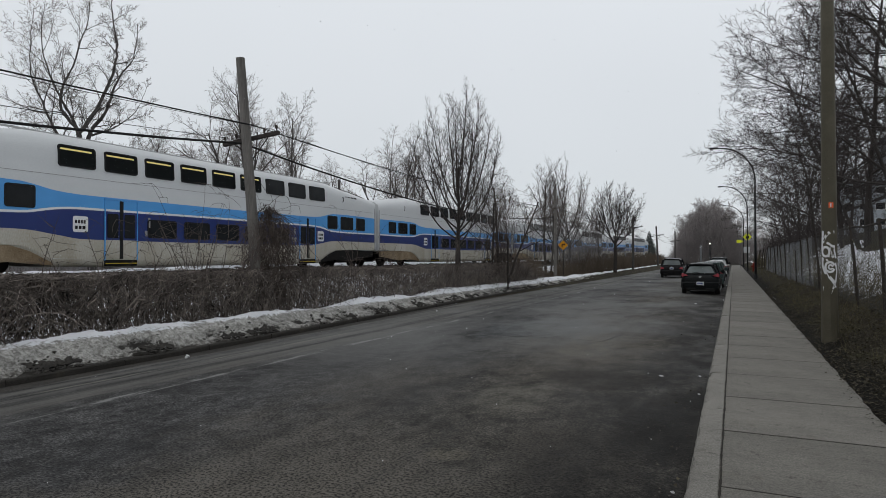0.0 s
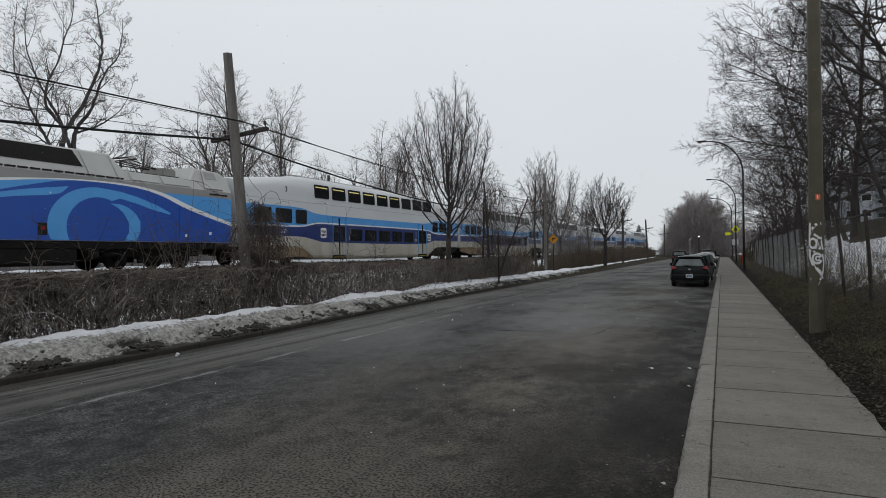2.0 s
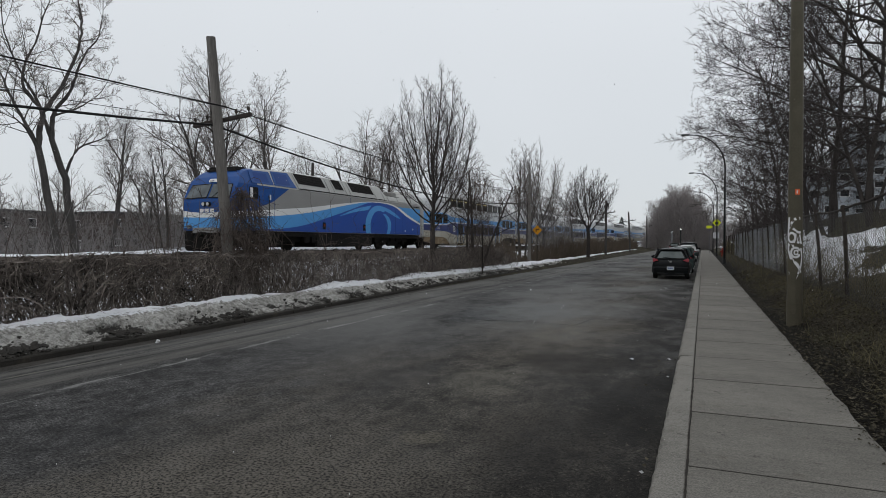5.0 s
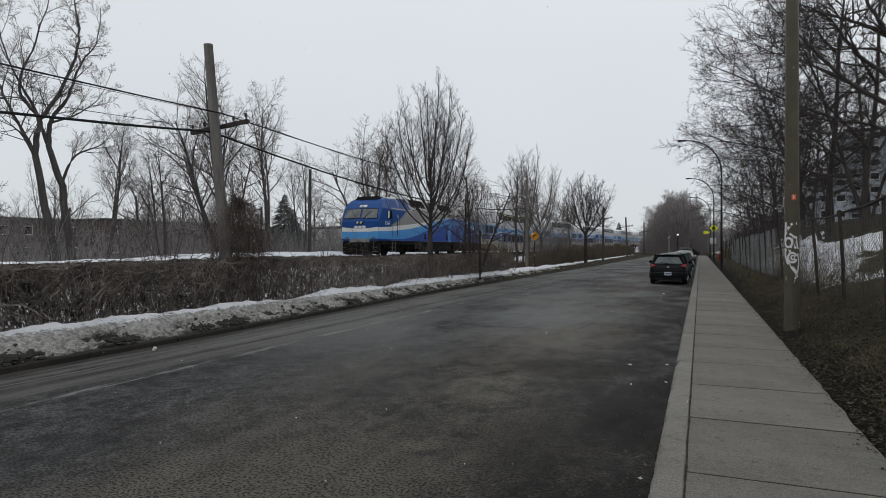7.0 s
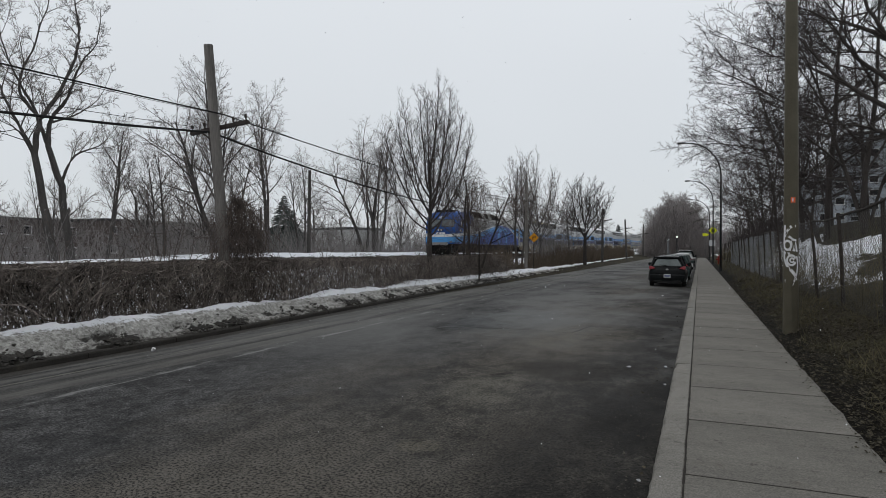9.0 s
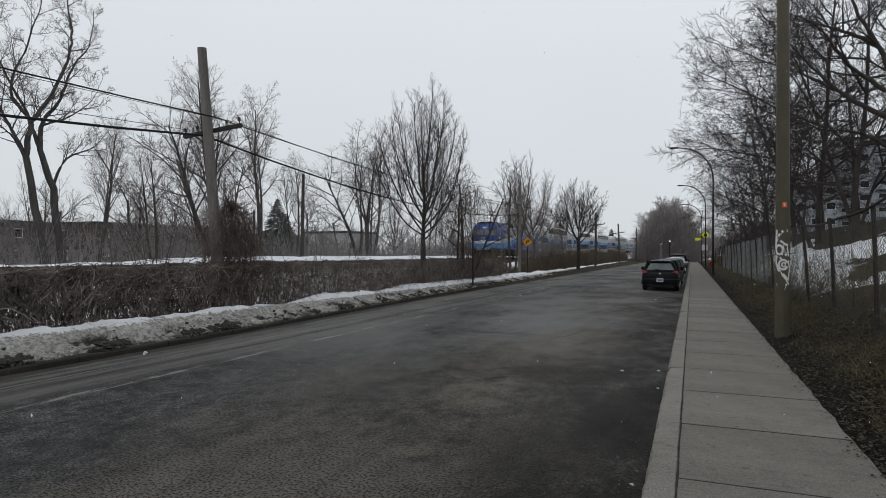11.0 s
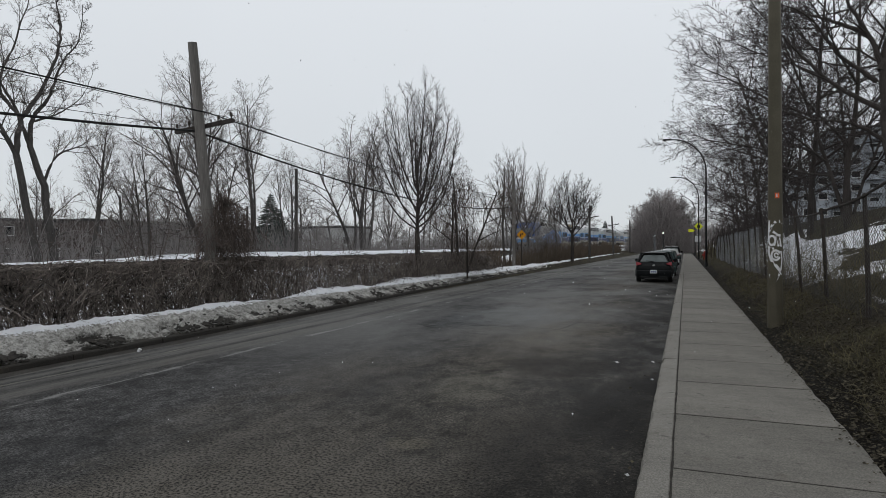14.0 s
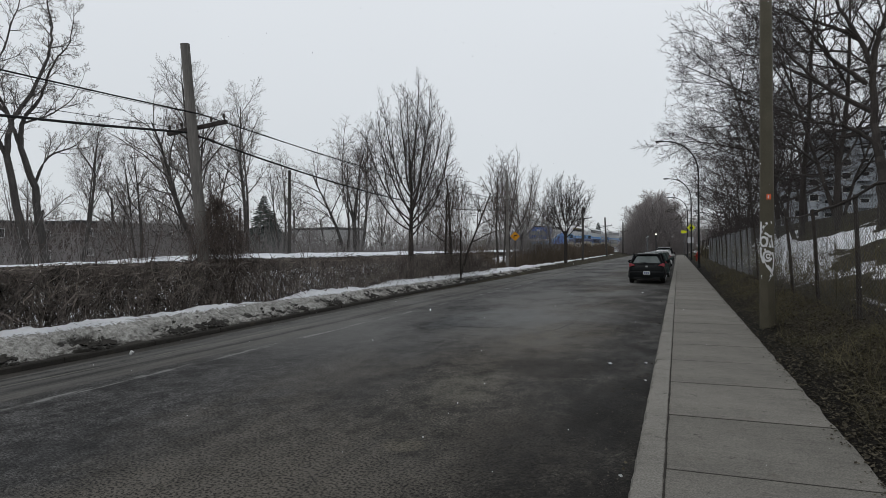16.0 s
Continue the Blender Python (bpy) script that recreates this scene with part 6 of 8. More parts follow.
def near_post():
    post = thing("lamp_post", (1.60, 13.35, 0.15), "tall olive-brown steel post with spray paint and a sticker", "lamp post")
    bm = bmesh.new()
    bent(bm, [(0, 0, -0.2), (0, 0, 0.02), (0, 0, 2.2), (0.0, 0, 5), (0.0, 0, 9.5)], [0.139, 0.136, 0.125, 0.113, 0.093], 20)
    part("shaft", bm, M_POLESTEEL, post, smooth=True)
    toward = math.atan2(-13.35, -1.60)

    def on_post(a, z, d):
        r = 0.1365 - 0.0051 * z + d
        t = toward + a / 0.150
        return (r * math.cos(t), r * math.sin(t), z)

    part("access_cover", slab(rounded(-0.10, 0.28, 0.02, 1.05, 0.03), lambda a, z, d: on_post(a, z, 0.002 + d), 0.014), M_POLESTEEL, post)
    sticker = part("sticker", slab([(-0.005, 2.50), (0.085, 2.50), (0.085, 2.60), (-0.005, 2.60)], lambda a, z, d: on_post(a, z, 0.001 + d), 0.004), M_STICKER, post, "small orange sticker")
    part("sticker_mark", slab([(0.02, 2.52), (0.045, 2.52), (0.045, 2.58), (0.02, 2.58)], lambda a, z, d: on_post(a, z, 0.006 + d), 0.002), M_PLATE, sticker)

    def stroke(points, w=0.018):
        bm = bmesh.new()
        rows = []
        for i, (a, z) in enumerate(points):
            p, q = points[max(i - 1, 0)], points[min(i + 1, len(points) - 1)]
            d = Vector((q[0] - p[0], q[1] - p[1])).normalized()
            rows.append([bm.verts.new(on_post(a - d.y * w, z + d.x * w, 0.003)), bm.verts.new(on_post(a + d.y * w, z - d.x * w, 0.003))])
        for r0, r1 in zip(rows, rows[1:]):
            bm.faces.new((r0[0], r0[1], r1[1], r1[0]))
        bmesh.ops.recalc_face_normals(bm, faces=bm.faces)
        part("spray_stroke", bm, M_SPRAY, post, "white spray-painted stroke")

    def arc(ca, cz, ra, rz, t0, t1, n=10):
        return [(ca + ra * math.cos(radians(t0 + (t1 - t0) * i / n)), cz + rz * math.sin(radians(t0 + (t1 - t0) * i / n))) for i in range(n + 1)]

    stroke([(-0.16, 1.72), (-0.15, 1.88), (-0.13, 2.08)], 0.026)
    stroke([(0.10, 2.06), (0.00, 2.05), (-0.07, 1.98), (-0.13, 1.87)], 0.024)
    stroke([(-0.13, 1.88), (-0.03, 1.86), (0.05, 1.80), (0.11, 1.79)], 0.022)
    stroke(arc(-0.07, 1.70, 0.075, 0.085, 0, 350, 16), 0.022)
    stroke([(-0.02, 1.60), (0.02, 1.78), (0.05, 1.62), (0.09, 1.76), (0.13, 1.58)], 0.020)
    stroke([(-0.13, 1.56), (-0.04, 1.54), (0.06, 1.60), (0.12, 1.66)], 0.020)
    stroke([(-0.15, 1.60), (-0.14, 1.44), (-0.08, 1.32), (0.02, 1.22), (0.10, 1.14)], 0.026)
    stroke(arc(0.01, 1.42, 0.085, 0.09, 20, 340, 16), 0.021)
    stroke(arc(0.02, 1.42, 0.035, 0.04, 0, 340, 12), 0.014)
    stroke([(0.12, 1.50), (0.15, 1.34), (0.12, 1.16), (0.06, 1.02)], 0.018)
    stroke([(-0.02, 1.24), (0.05, 1.16), (0.13, 1.05)], 0.014)
    stroke([(-0.12, 1.06), (-0.09, 0.88), (-0.03, 1.04)], 0.009)
    stroke([(-0.02, 1.04), (0.02, 0.92), (0.06, 1.00)], 0.007)


near_post()


def road_sign(name, at, height, face_outline, face_mat, label, lift, post_mat=M_GALV, turn=0.0, marks=()):
    sign = thing(name, at, label, "road sign", "road signs")
    sign.rotation_euler = (0, 0, turn)
    part("post", boxes(((-0.03, -0.02, -0.3), (0.03, 0.02, height)), bevel=0.005), post_mat, sign)
    face = part("face", slab(face_outline, lambda x, z, d: (x, -0.022 - d, lift + z), 0.012), face_mat, sign)
    for m in marks:
        part("mark", slab(m, lambda x, z, d: (x, -0.036 - d, lift + z), 0.004), M_RUBBER, face)
    return sign


DIAMOND = [(0, -0.45), (0.45, 0), (0, 0.45), (-0.45, 0)]
road_sign("curve_sign", (-10.55, 42.0, 0.3), 2.55, [(x * 0.74, z * 0.74) for x, z in DIAMOND], M_ORANGE, "orange diamond sign with a black turn arrow on a post", 2.28, M_RUST, radians(14),
          ([(-0.10, -0.14), (-0.04, -0.14), (-0.04, 0.015), (0.06, 0.015), (0.06, -0.04), (0.15, 0.045), (0.06, 0.13), (0.06, 0.075), (-0.10, 0.075)],))
road_sign("crossing_sign", (1.75, 94.0, 0.15), 4.6, [(x * 1.25, z * 1.25) for x, z in DIAMOND], M_SCHOOL, "fluorescent yellow-green crossing sign on a post", 4.35, M_GALV, 0.0,
          ([(-0.20, -0.22), (-0.08, -0.22), (-0.08, 0.15), (-0.20, 0.15)], [(0.08, -0.22), (0.20, -0.22), (0.20, 0.15), (0.08, 0.15)]))
road_sign("crossing_sign", (0.95, 104.0, 0.15), 4.4, [(-0.48, -0.22), (0.1, -0.22), (0.48, 0.0), (0.1, 0.22), (-0.48, 0.22)], M_SCHOOL, "fluorescent yellow-green arrow sign on a post", 4.0)
road_sign("parking_sign", (1.75, 98.5, 0.15), 2.9, rounded(-0.42, -0.42, 0.42, 0.42, 0.10), M_PLATE, "white street sign on a grey post", 2.65)
bare_post = thing("sign_post", (-10.1, 29.2, 0.3), "thin dark steel post beside the vine-covered tree", "post")
part("post", boxes(((-0.035, -0.03, -0.3), (0.035, 0.03, 2.35)), bevel=0.008), M_RUST, bare_post)


def hydrant():
    h = thing("fire_hydrant", (1.95, 72.0, 0.25), "red fire hydrant in the weeds beside the pavement", "fire hydrant")
    bm = bmesh.new()
    rod(bm, (0, 0, -0.1), (0, 0, 0.75), 0.16, 0.14, 14)
    rod(bm, (0, 0, 0.75), (0, 0, 0.95), 0.18, 0.06, 14)
    rod(bm, (-0.28, 0, 0.55), (0.28, 0, 0.55), 0.08, 0.08, 10)
    part("barrel", bm, M_RED, h)
    bm = bmesh.new()
    rod(bm, (0, 0, 0.95), (0, 0, 1.05), 0.04, 0.03, 6)
    part("cap_nut", bm, M_RED, h)


hydrant()


def globe_lamp(x, y, height, lit):
    g = thing("globe_lamp", (x, y, 0.0), "black lamp post with a lit white globe" if lit else "pale short lamp post", "street lamp", "globe lamps")
    bm = bmesh.new()
    bent(bm, [(0, 0, -0.2), (0, 0, 0.8), (0, 0, height)], [0.16, 0.11, 0.09], 10)
    part("post", bm, M_LAMPBLACK if lit else M_GALV, g)
    bm = bmesh.new()
    bmesh.ops.create_uvsphere(bm, u_segments=16, v_segments=10, radius=0.15 if lit else 0.16, matrix=Matrix.Translation((0, 0, height + 0.2)))
    part("globe", bm, M_LAMPON if lit else M_PLATE, g, smooth=True)
    bm = bmesh.new()
    rod(bm, (0, 0, height + 0.34), (0, 0, height + 0.50), 0.20, 0.05, 12)
    part("cap", bm, M_LAMPBLACK, g)


globe_lamp(-4.3, 138.0, 4.3, True)
globe_lamp(-6.1, 142.0, 3.9, False)
globe_lamp(-7.0, 158.0, 3.9, False)


# ---------------------------------------------------------------- buildings
def building(name, at, turn, size, label, wall_mat, rows, cols, win, group="", balcony=False):
    """A block whose long front faces -y in its own space."""
    b = thing(name, at, label, "building", group)
    b.rotation_euler = (0, 0, turn)
    w, d, h = size
    bm = bmesh.new()
    fx, fz = w / cols, h / rows
    ww, wh = win
    # front wall with real openings
    xs, zs = [0.0], [0.0]
    for i in range(cols):
        xs += [i * fx + (fx - ww) / 2, i * fx + (fx + ww) / 2]
    for j in range(rows):
        zs += [j * fz + fz * 0.32, j * fz + fz * 0.32 + wh]
    xs, zs = xs + [w], zs + [h]
    grid = [[bm.verts.new((x - w / 2, 0, z)) for x in xs] for z in zs]
    for j in range(len(zs) - 1):
        for i in range(len(xs) - 1):
            if i % 2 == 1 and j % 2 == 1:
                continue
            bm.faces.new((grid[j][i], grid[j][i + 1], grid[j + 1][i + 1], grid[j + 1][i]))
    r = bmesh.ops.extrude_face_region(bm, geom=bm.faces[:])
    bmesh.ops.translate(bm, verts=[v for v in r["geom"] if isinstance(v, bmesh.types.BMVert)], vec=(0, 0.28, 0))
    box(bm, (-w / 2, 0.30, 0), (-w / 2 + 0.3, d, h))
    box(bm, (w / 2 - 0.3, 0.30, 0), (w / 2, d, h))
    box(bm, (-w / 2 + 0.3, d - 0.3, 0), (w / 2 - 0.3, d, h))
    bmesh.ops.recalc_face_normals(bm, faces=bm.faces)
    part("wall", bm, wall_mat, b)
    part("roof", boxes(((-w / 2 - 0.15, -0.15, h), (w / 2 + 0.15, d + 0.15, h + 0.35))), M_ROOFDARK, b)
    bm = bmesh.new()
    box(bm, (-ww / 2, 0.20, 0), (ww / 2, 0.24, wh))
    pane_me = bpy.data.meshes.new("window_pane")
    bm.to_mesh(pane_me)
    bm.free()
    pane_me.materials.append(M_GLASS)
    bm = bmesh.new()
    outer = [bm.verts.new(p) for p in ((-ww / 2, 0.14, 0), (ww / 2, 0.14, 0), (ww / 2, 0.14, wh), (-ww / 2, 0.14, wh))]
    inner = [bm.verts.new(p) for p in ((-ww / 2 + 0.09, 0.14, 0.09), (ww / 2 - 0.09, 0.14, 0.09), (ww / 2 - 0.09, 0.14, wh - 0.09), (-ww / 2 + 0.09, 0.14, wh - 0.09))]
    for k in range(4):
        bm.faces.new((outer[k], outer[(k + 1) % 4], inner[(k + 1) % 4], inner[k]))
    ex = bmesh.ops.extrude_face_region(bm, geom=bm.faces[:])
    bmesh.ops.translate(bm, verts=[v for v in ex["geom"] if isinstance(v, bmesh.types.BMVert)], vec=(0, 0.06, 0))
    bmesh.ops.recalc_face_normals(bm, faces=bm.faces)
    frame_me = bpy.data.meshes.new("window_frame")
    bm.to_mesh(frame_me)
    bm.free()
    frame_me.materials.append(M_WHITE)
    bm = bmesh.new()
    box(bm, (-ww / 2 - 0.05, -0.06, -0.10), (ww / 2 + 0.05, 0.10, -0.004))
    sill_me = bpy.data.meshes.new("window_sill")
    bm.to_mesh(sill_me)
    bm.free()
    sill_me.materials.append(M_STUCCO)
    bm = bmesh.new()
    box(bm, (-fx * 0.44, -1.2, -0.62), (fx * 0.44, -0.004, -0.46))
    box(bm, (-fx * 0.44, -1.2, -0.46), (fx * 0.44, -1.12, 0.5))
    balc_me = bpy.data.meshes.new("balcony")
    bm.to_mesh(balc_me)
    bm.free()
    balc_me.materials.append(M_CONCWALL)
    for j in range(rows):
        for i in range(cols):
            at_ = (-w / 2 + (i + 0.5) * fx, 0, j * fz + fz * 0.32)
            f = part("window", frame_me, None, b)
            f.location = at_
            part("pane", pane_me, None, f)
            part("sill", sill_me, None, f)
            if balcony and i % 2 == 0 and j > 0:
                q = part("balcony", balc_me, None, b)
                q.location = at_
    return b


for yc, wdt, xo, zt in ((46, 40, -86, 8.9), (92, 38, -90, 9.6), (140, 44, -96, 9.2)):
    building("apartment_building", (xo, yc, -3.3), radians(90), (wdt, 12, zt), "brown brick three-storey apartment building beyond the railway", M_BRICK, 3, int(wdt / 3.2), (1.3, 1.25), "brick apartment buildings")
building("white_house", (-46, 82, -2.6), radians(80), (7, 8, 7.2), "white rendered house behind bare trees", M_STUCCO, 2, 3, (1.0, 1.2))
building("apartment_tower", (44, 150, 3.8), 0.0, (32, 18, 22.0), "grey concrete apartment tower behind trees", M_CONCWALL, 8, 10, (1.7, 1.4), "", True)

building("apartment_block", (23.5, 146, 3.8), 0.0, (8, 14, 12.5), "pale grey lower apartment block beside the tower", M_CONCWALL, 4, 3, (1.7, 1.4))


# ---------------------------------------------------------------- trees
def grow(wood, twigs, rnd, p, d, length, r, level, spec):
    """One branch and all that grows from it. spec: lists by level."""
    last = spec["levels"] - 1
    n = spec["segs"][level]
    pts, dirs, rad = [tuple(p)], [d.copy()], [r]
    tip = r * spec["taper"][level]
    wob, up = spec["wobble"][level], spec["up"][level]
    cur, dd = Vector(p), d.copy()
    for i in range(n):
        dd = (dd + Vector((rnd.gauss(0, wob), rnd.gauss(0, wob), rnd.gauss(0, wob) + up))).normalized()
        cur = cur + dd * (length / n)
        pts.append(cur[:])
        dirs.append(dd.copy())
        rad.append(r + (tip - r) * (i + 1) / n)
    (wood if level < spec["wood_levels"] else twigs).tube(pts, rad, spec["sides"][level])
    if level == last:
        return
    count = spec["kids"][level]
    count = max(1, round(count * rnd.uniform(0.8, 1.2)))
    turn = rnd.uniform(0, 6.28)
    s0 = spec["start"][level]
    for k in range(count):
        s = s0 + (1 - s0) * ((k + rnd.uniform(0.15, 0.85)) / count)
        f = s * n
        i = min(n - 1, int(f))
        a, b = Vector(pts[i]), Vector(pts[i + 1])
        q = a.lerp(b, f - i)
        base = dirs[i + 1]
        turn += 2.4 + rnd.uniform(-0.5, 0.5)
        side = base.orthogonal().normalized()
        side.rotate(Matrix.Rotation(turn, 3, base))
        ang = radians(spec["angle"][level] * rnd.uniform(0.7, 1.25))
        nd = (base * math.cos(ang) + side * math.sin(ang)).normalized()
        here = rad[i] + (rad[i + 1] - rad[i]) * (f - i)
        ln = length * spec["ratio"][level] * (1.0 - spec["fall"][level] * (s - s0) / (1 - s0 + 1e-6)) * rnd.uniform(0.75, 1.2)
        grow(wood, twigs, rnd, q, nd, ln, max(spec["thin"], min(here * 0.75, spec["radius"][level + 1] * rnd.uniform(0.7, 1.15))), level + 1, spec)


def spec_of(**over):
    base = dict(levels=5, wood_levels=2, segs=[6, 6, 4, 3, 2], taper=[0.45, 0.3, 0.35, 0.5, 0.6], wobble=[0.05, 0.10, 0.13, 0.16, 0.16], up=[0.03, 0.06, 0.05, 0.04, 0.03], sides=[8, 5, 3, 3, 3],
                kids=[9, 8, 6, 4], start=[0.35, 0.18, 0.15, 0.15], angle=[45, 42, 40, 38], ratio=[0.62, 0.48, 0.45, 0.5], fall=[0.45, 0.45, 0.4, 0.3], radius=[0.16, 0.06, 0.022, 0.010, 0.006], thin=0.005)
    base.update(over)
    return base


def tree_meshes(seed, spec, stems):
    """stems: (x, y, lean x, lean y, length, radius)."""
    rnd = random.Random(seed)
    wood, twigs = Twigs(), Twigs()
    for x, y, lx, ly, length, r in stems:
        grow(wood, twigs, rnd, Vector((x, y, -0.25)), Vector((lx, ly, 1)).normalized(), length, r, 0, spec)
    return wood.mesh("trunk"), twigs.mesh("crown")


def plant(name, at, meshes, label, category="tree", group="", bark=None, twig=None, turn=0.0, size=1.0):
    t = thing(name, pose(*at, 0, 0, turn), label, category, group)
    for k, (me, mt) in zip(("trunk", "crown"), zip(meshes, (bark or M_BARK, twig or M_TWIG))):
        part(k, me, mt, t)
    t.scale = (size, size, size)
    return t


def gh(x, y):
    return ground_height(x, y)


# street tree with a tight upright crown, in the snow bank
def crown_tree(seed, spec, trunk_h, trunk_r, limbs, height, spread, shoots, first, lean=(0.0, 0.0), droop=0.30, low=0.55, bare=0.22, leader=0.0):
    """A trunk whose limbs bow outward and rise to fill an egg-shaped crown; shoots grow along each limb."""
    rnd = random.Random(seed)
    wood, twigs = Twigs(), Twigs()
    axis = lambda z: Vector((lean[0] * z, lean[1] * z, z))
    wood.tube([axis(z)[:] for z in (-0.25, trunk_h * 0.4, trunk_h * 0.8, trunk_h + 0.25)], [trunk_r * 1.12, trunk_r, trunk_r * 0.95, trunk_r * 0.7], 10)
    if leader:
        top = trunk_h + leader * (height - trunk_h)
        wood.tube([axis(trunk_h)[:], (axis((trunk_h + top) / 2) + Vector((0.06, -0.04, 0)))[:], axis(top)[:]], [trunk_r * 0.8, trunk_r * 0.5, trunk_r * 0.2], 8)
    for i in range(limbs):
        az = 2.4 * i + rnd.uniform(-0.4, 0.4)
        rho = math.sqrt((i + 0.5) / limbs)
        z1 = height * (1.0 - (1.0 - low) * rho ** 2.2) * rnd.uniform(0.93, 1.03)
        tip = axis(z1) + Vector((math.cos(az), math.sin(az), 0)) * spread * rho * rnd.uniform(0.85, 1.1)
        z0 = trunk_h * rnd.uniform(0.80, 1.05) + (0.25 * (height - trunk_h) * rnd.random() if rho < 0.6 else 0.0)
        if leader:
            z0 = trunk_h * 0.95 + leader * (height - trunk_h) * (1 - rho) ** 1.2 + rnd.uniform(0, 0.3)
        a = axis(z0)
        c = axis(z0 + (z1 - z0) * droop) + Vector((math.cos(az), math.sin(az), 0)) * spread * rho * 0.75
        n = 9
        pts, wob = [], Vector((rnd.uniform(-1, 1), rnd.uniform(-1, 1), 0)) * 0.05
        for k in range(n + 1):
            t = k / n
            pts.append((a * (1 - t) ** 2 + c * 2 * t * (1 - t) + tip * t * t + wob * math.sin(t * 9)))
        r0 = trunk_r * (0.33 - 0.08 * rho)
        wood.tube([p[:] for p in pts], [r0 * (1 - k / n) ** 0.8 + 0.008 for k in range(n + 1)], 6)
        turn = rnd.uniform(0, 6.28)
        for j in range(shoots):
            t = bare + (0.98 - bare) * (j + rnd.random()) / shoots
            k = min(n - 1, int(t * n))
            p = pts[k].lerp(pts[k + 1], t * n - k)
            d = (pts[k + 1] - pts[k]).normalized()
            turn += 2.4
            side = d.orthogonal().normalized()
            side.rotate(Matrix.Rotation(turn, 3, d))
            ang = radians(rnd.uniform(24, 48))
            nd = (d * math.cos(ang) + side * math.sin(ang) + Vector((0, 0, 0.25))).normalized()
            grow(wood, twigs, rnd, p, nd, first * (1.15 - 0.65 * t) * rnd.uniform(0.7, 1.15), spec["radius"][2] * (1.1 - 0.5 * t), 2, spec)
    return wood.mesh("trunk"), twigs.mesh("crown")


def limb_tree(seed, spec, limbs):
    """A tree whose main limbs are given. limbs: points from the foot up, first and last radius, number of shoots, length of the lowest shoot, bare share of the limb."""
    rnd = random.Random(seed)
    wood, twigs = Twigs(), Twigs()
    for points, r0, r1, shoots, first, bare in limbs:
        ctl = [Vector(p) for p in points]
        ctl = [ctl[0] * 2 - ctl[1]] + ctl + [ctl[-1] * 2 - ctl[-2]]
        pts = []
        for a, b, c, d in zip(ctl, ctl[1:], ctl[2:], ctl[3:]):
            for i in range(5):
                t = i / 5
                p = 0.5 * (2 * b + (c - a) * t + (2 * a - 5 * b + 4 * c - d) * t * t + (3 * b - a - 3 * c + d) * t ** 3)
                pts.append(p + Vector((rnd.gauss(0, 1), rnd.gauss(0, 1), 0)) * min(r0, 0.1) * 0.25)
        pts.append(ctl[-2])
        n = len(pts) - 1
        rad = [r1 + (r0 - r1) * (1 - k / n) ** 1.35 for k in range(n + 1)]
        wood.tube([p[:] for p in pts], rad, 8)
        turn = rnd.uniform(0, 6.28)
        for j in range(shoots):
            t = bare + (0.98 - bare) * (j + rnd.random()) / shoots
            k = min(n - 1, int(t * n))
            p = pts[k].lerp(pts[k + 1], t * n - k)
            d = (pts[k + 1] - pts[k]).normalized()
            turn += 2.4
            side = d.orthogonal().normalized()
            side.rotate(Matrix.Rotation(turn, 3, d))
            ang = radians(rnd.uniform(28, 56))
            nd = (d * math.cos(ang) + side * math.sin(ang)).normalized()
            grow(wood, twigs, rnd, p, nd, first * (1.1 - 0.55 * t) * rnd.uniform(0.6, 1.2), min(rad[k] * 0.6, spec["radius"][1] * rnd.uniform(0.6, 1.1)), 1, spec)
    return wood.mesh("trunk"), twigs.mesh("crown")


upright = spec_of(levels=5, wood_levels=2, segs=[4, 9, 5, 3, 1], wobble=[0, 0, 0.09, 0.12, 0.14], up=[0, 0, 0.13, 0.09, 0.05], kids=[1, 1, 9, 5], start=[0, 0, 0.12, 0.12], angle=[0, 0, 36, 34], ratio=[1, 1, 0.42, 0.48], fall=[0, 0, 0.4, 0.3],
                  radius=[0.13, 0.06, 0.017, 0.0085, 0.0055], thin=0.0045)
plant("street_tree", (-10.85, 24.75, 0.2), crown_tree(17, dict(upright, kids=[1, 1, 8, 4], wobble=[0, 0, 0.06, 0.09, 0.12]), 2.1, 0.122, 20, 8.75, 2.45, 12, 1.6, droop=0.28, low=0.62, bare=0.26, leader=0.5), "bare street tree with an upright twiggy crown in the snow bank", group="street trees", bark=M_BARKDARK, twig=M_TWIGDARK)
far_upright = dict(upright, radius=[0.17, 0.07, 0.028, 0.014, 0.010], thin=0.008, kids=[1, 1, 7, 4])
plant("street_tree", (-10.6, 63.0, 0.3), crown_tree(15, far_upright, 2.9, 0.17, 14, 8.7, 2.9, 12, 2.0, low=0.66, droop=0.36), "bare round-crowned street tree beside the brush", group="street trees", bark=M_BARKDARK, twig=M_TWIGDARK)

# tree under a curtain of vines
vine_spec = spec_of(levels=5, kids=[7, 7, 6, 2], start=[0.40, 0.2, 0.12, 0.1], angle=[46, 52, 60, 50], ratio=[0.5, 0.5, 0.65, 0.6], up=[0.02, 0.02, -0.18, -0.16, -0.1], radius=[0.09, 0.032, 0.012, 0.007, 0.005], thin=0.0042)
plant("vine_tree", (-10.9, 30.0, 0.25), tree_meshes(13, vine_spec, [(0, 0, 0.02, -0.05, 5.4, 0.09), (0.35, 0.2, 0.12, 0.24, 5.0, 0.07), (-0.2, -0.3, 0.05, -0.22, 4.6, 0.07)]), "bare tree draped with dead vines above the hedge", bark=M_BARKDARK, twig=M_VINE)

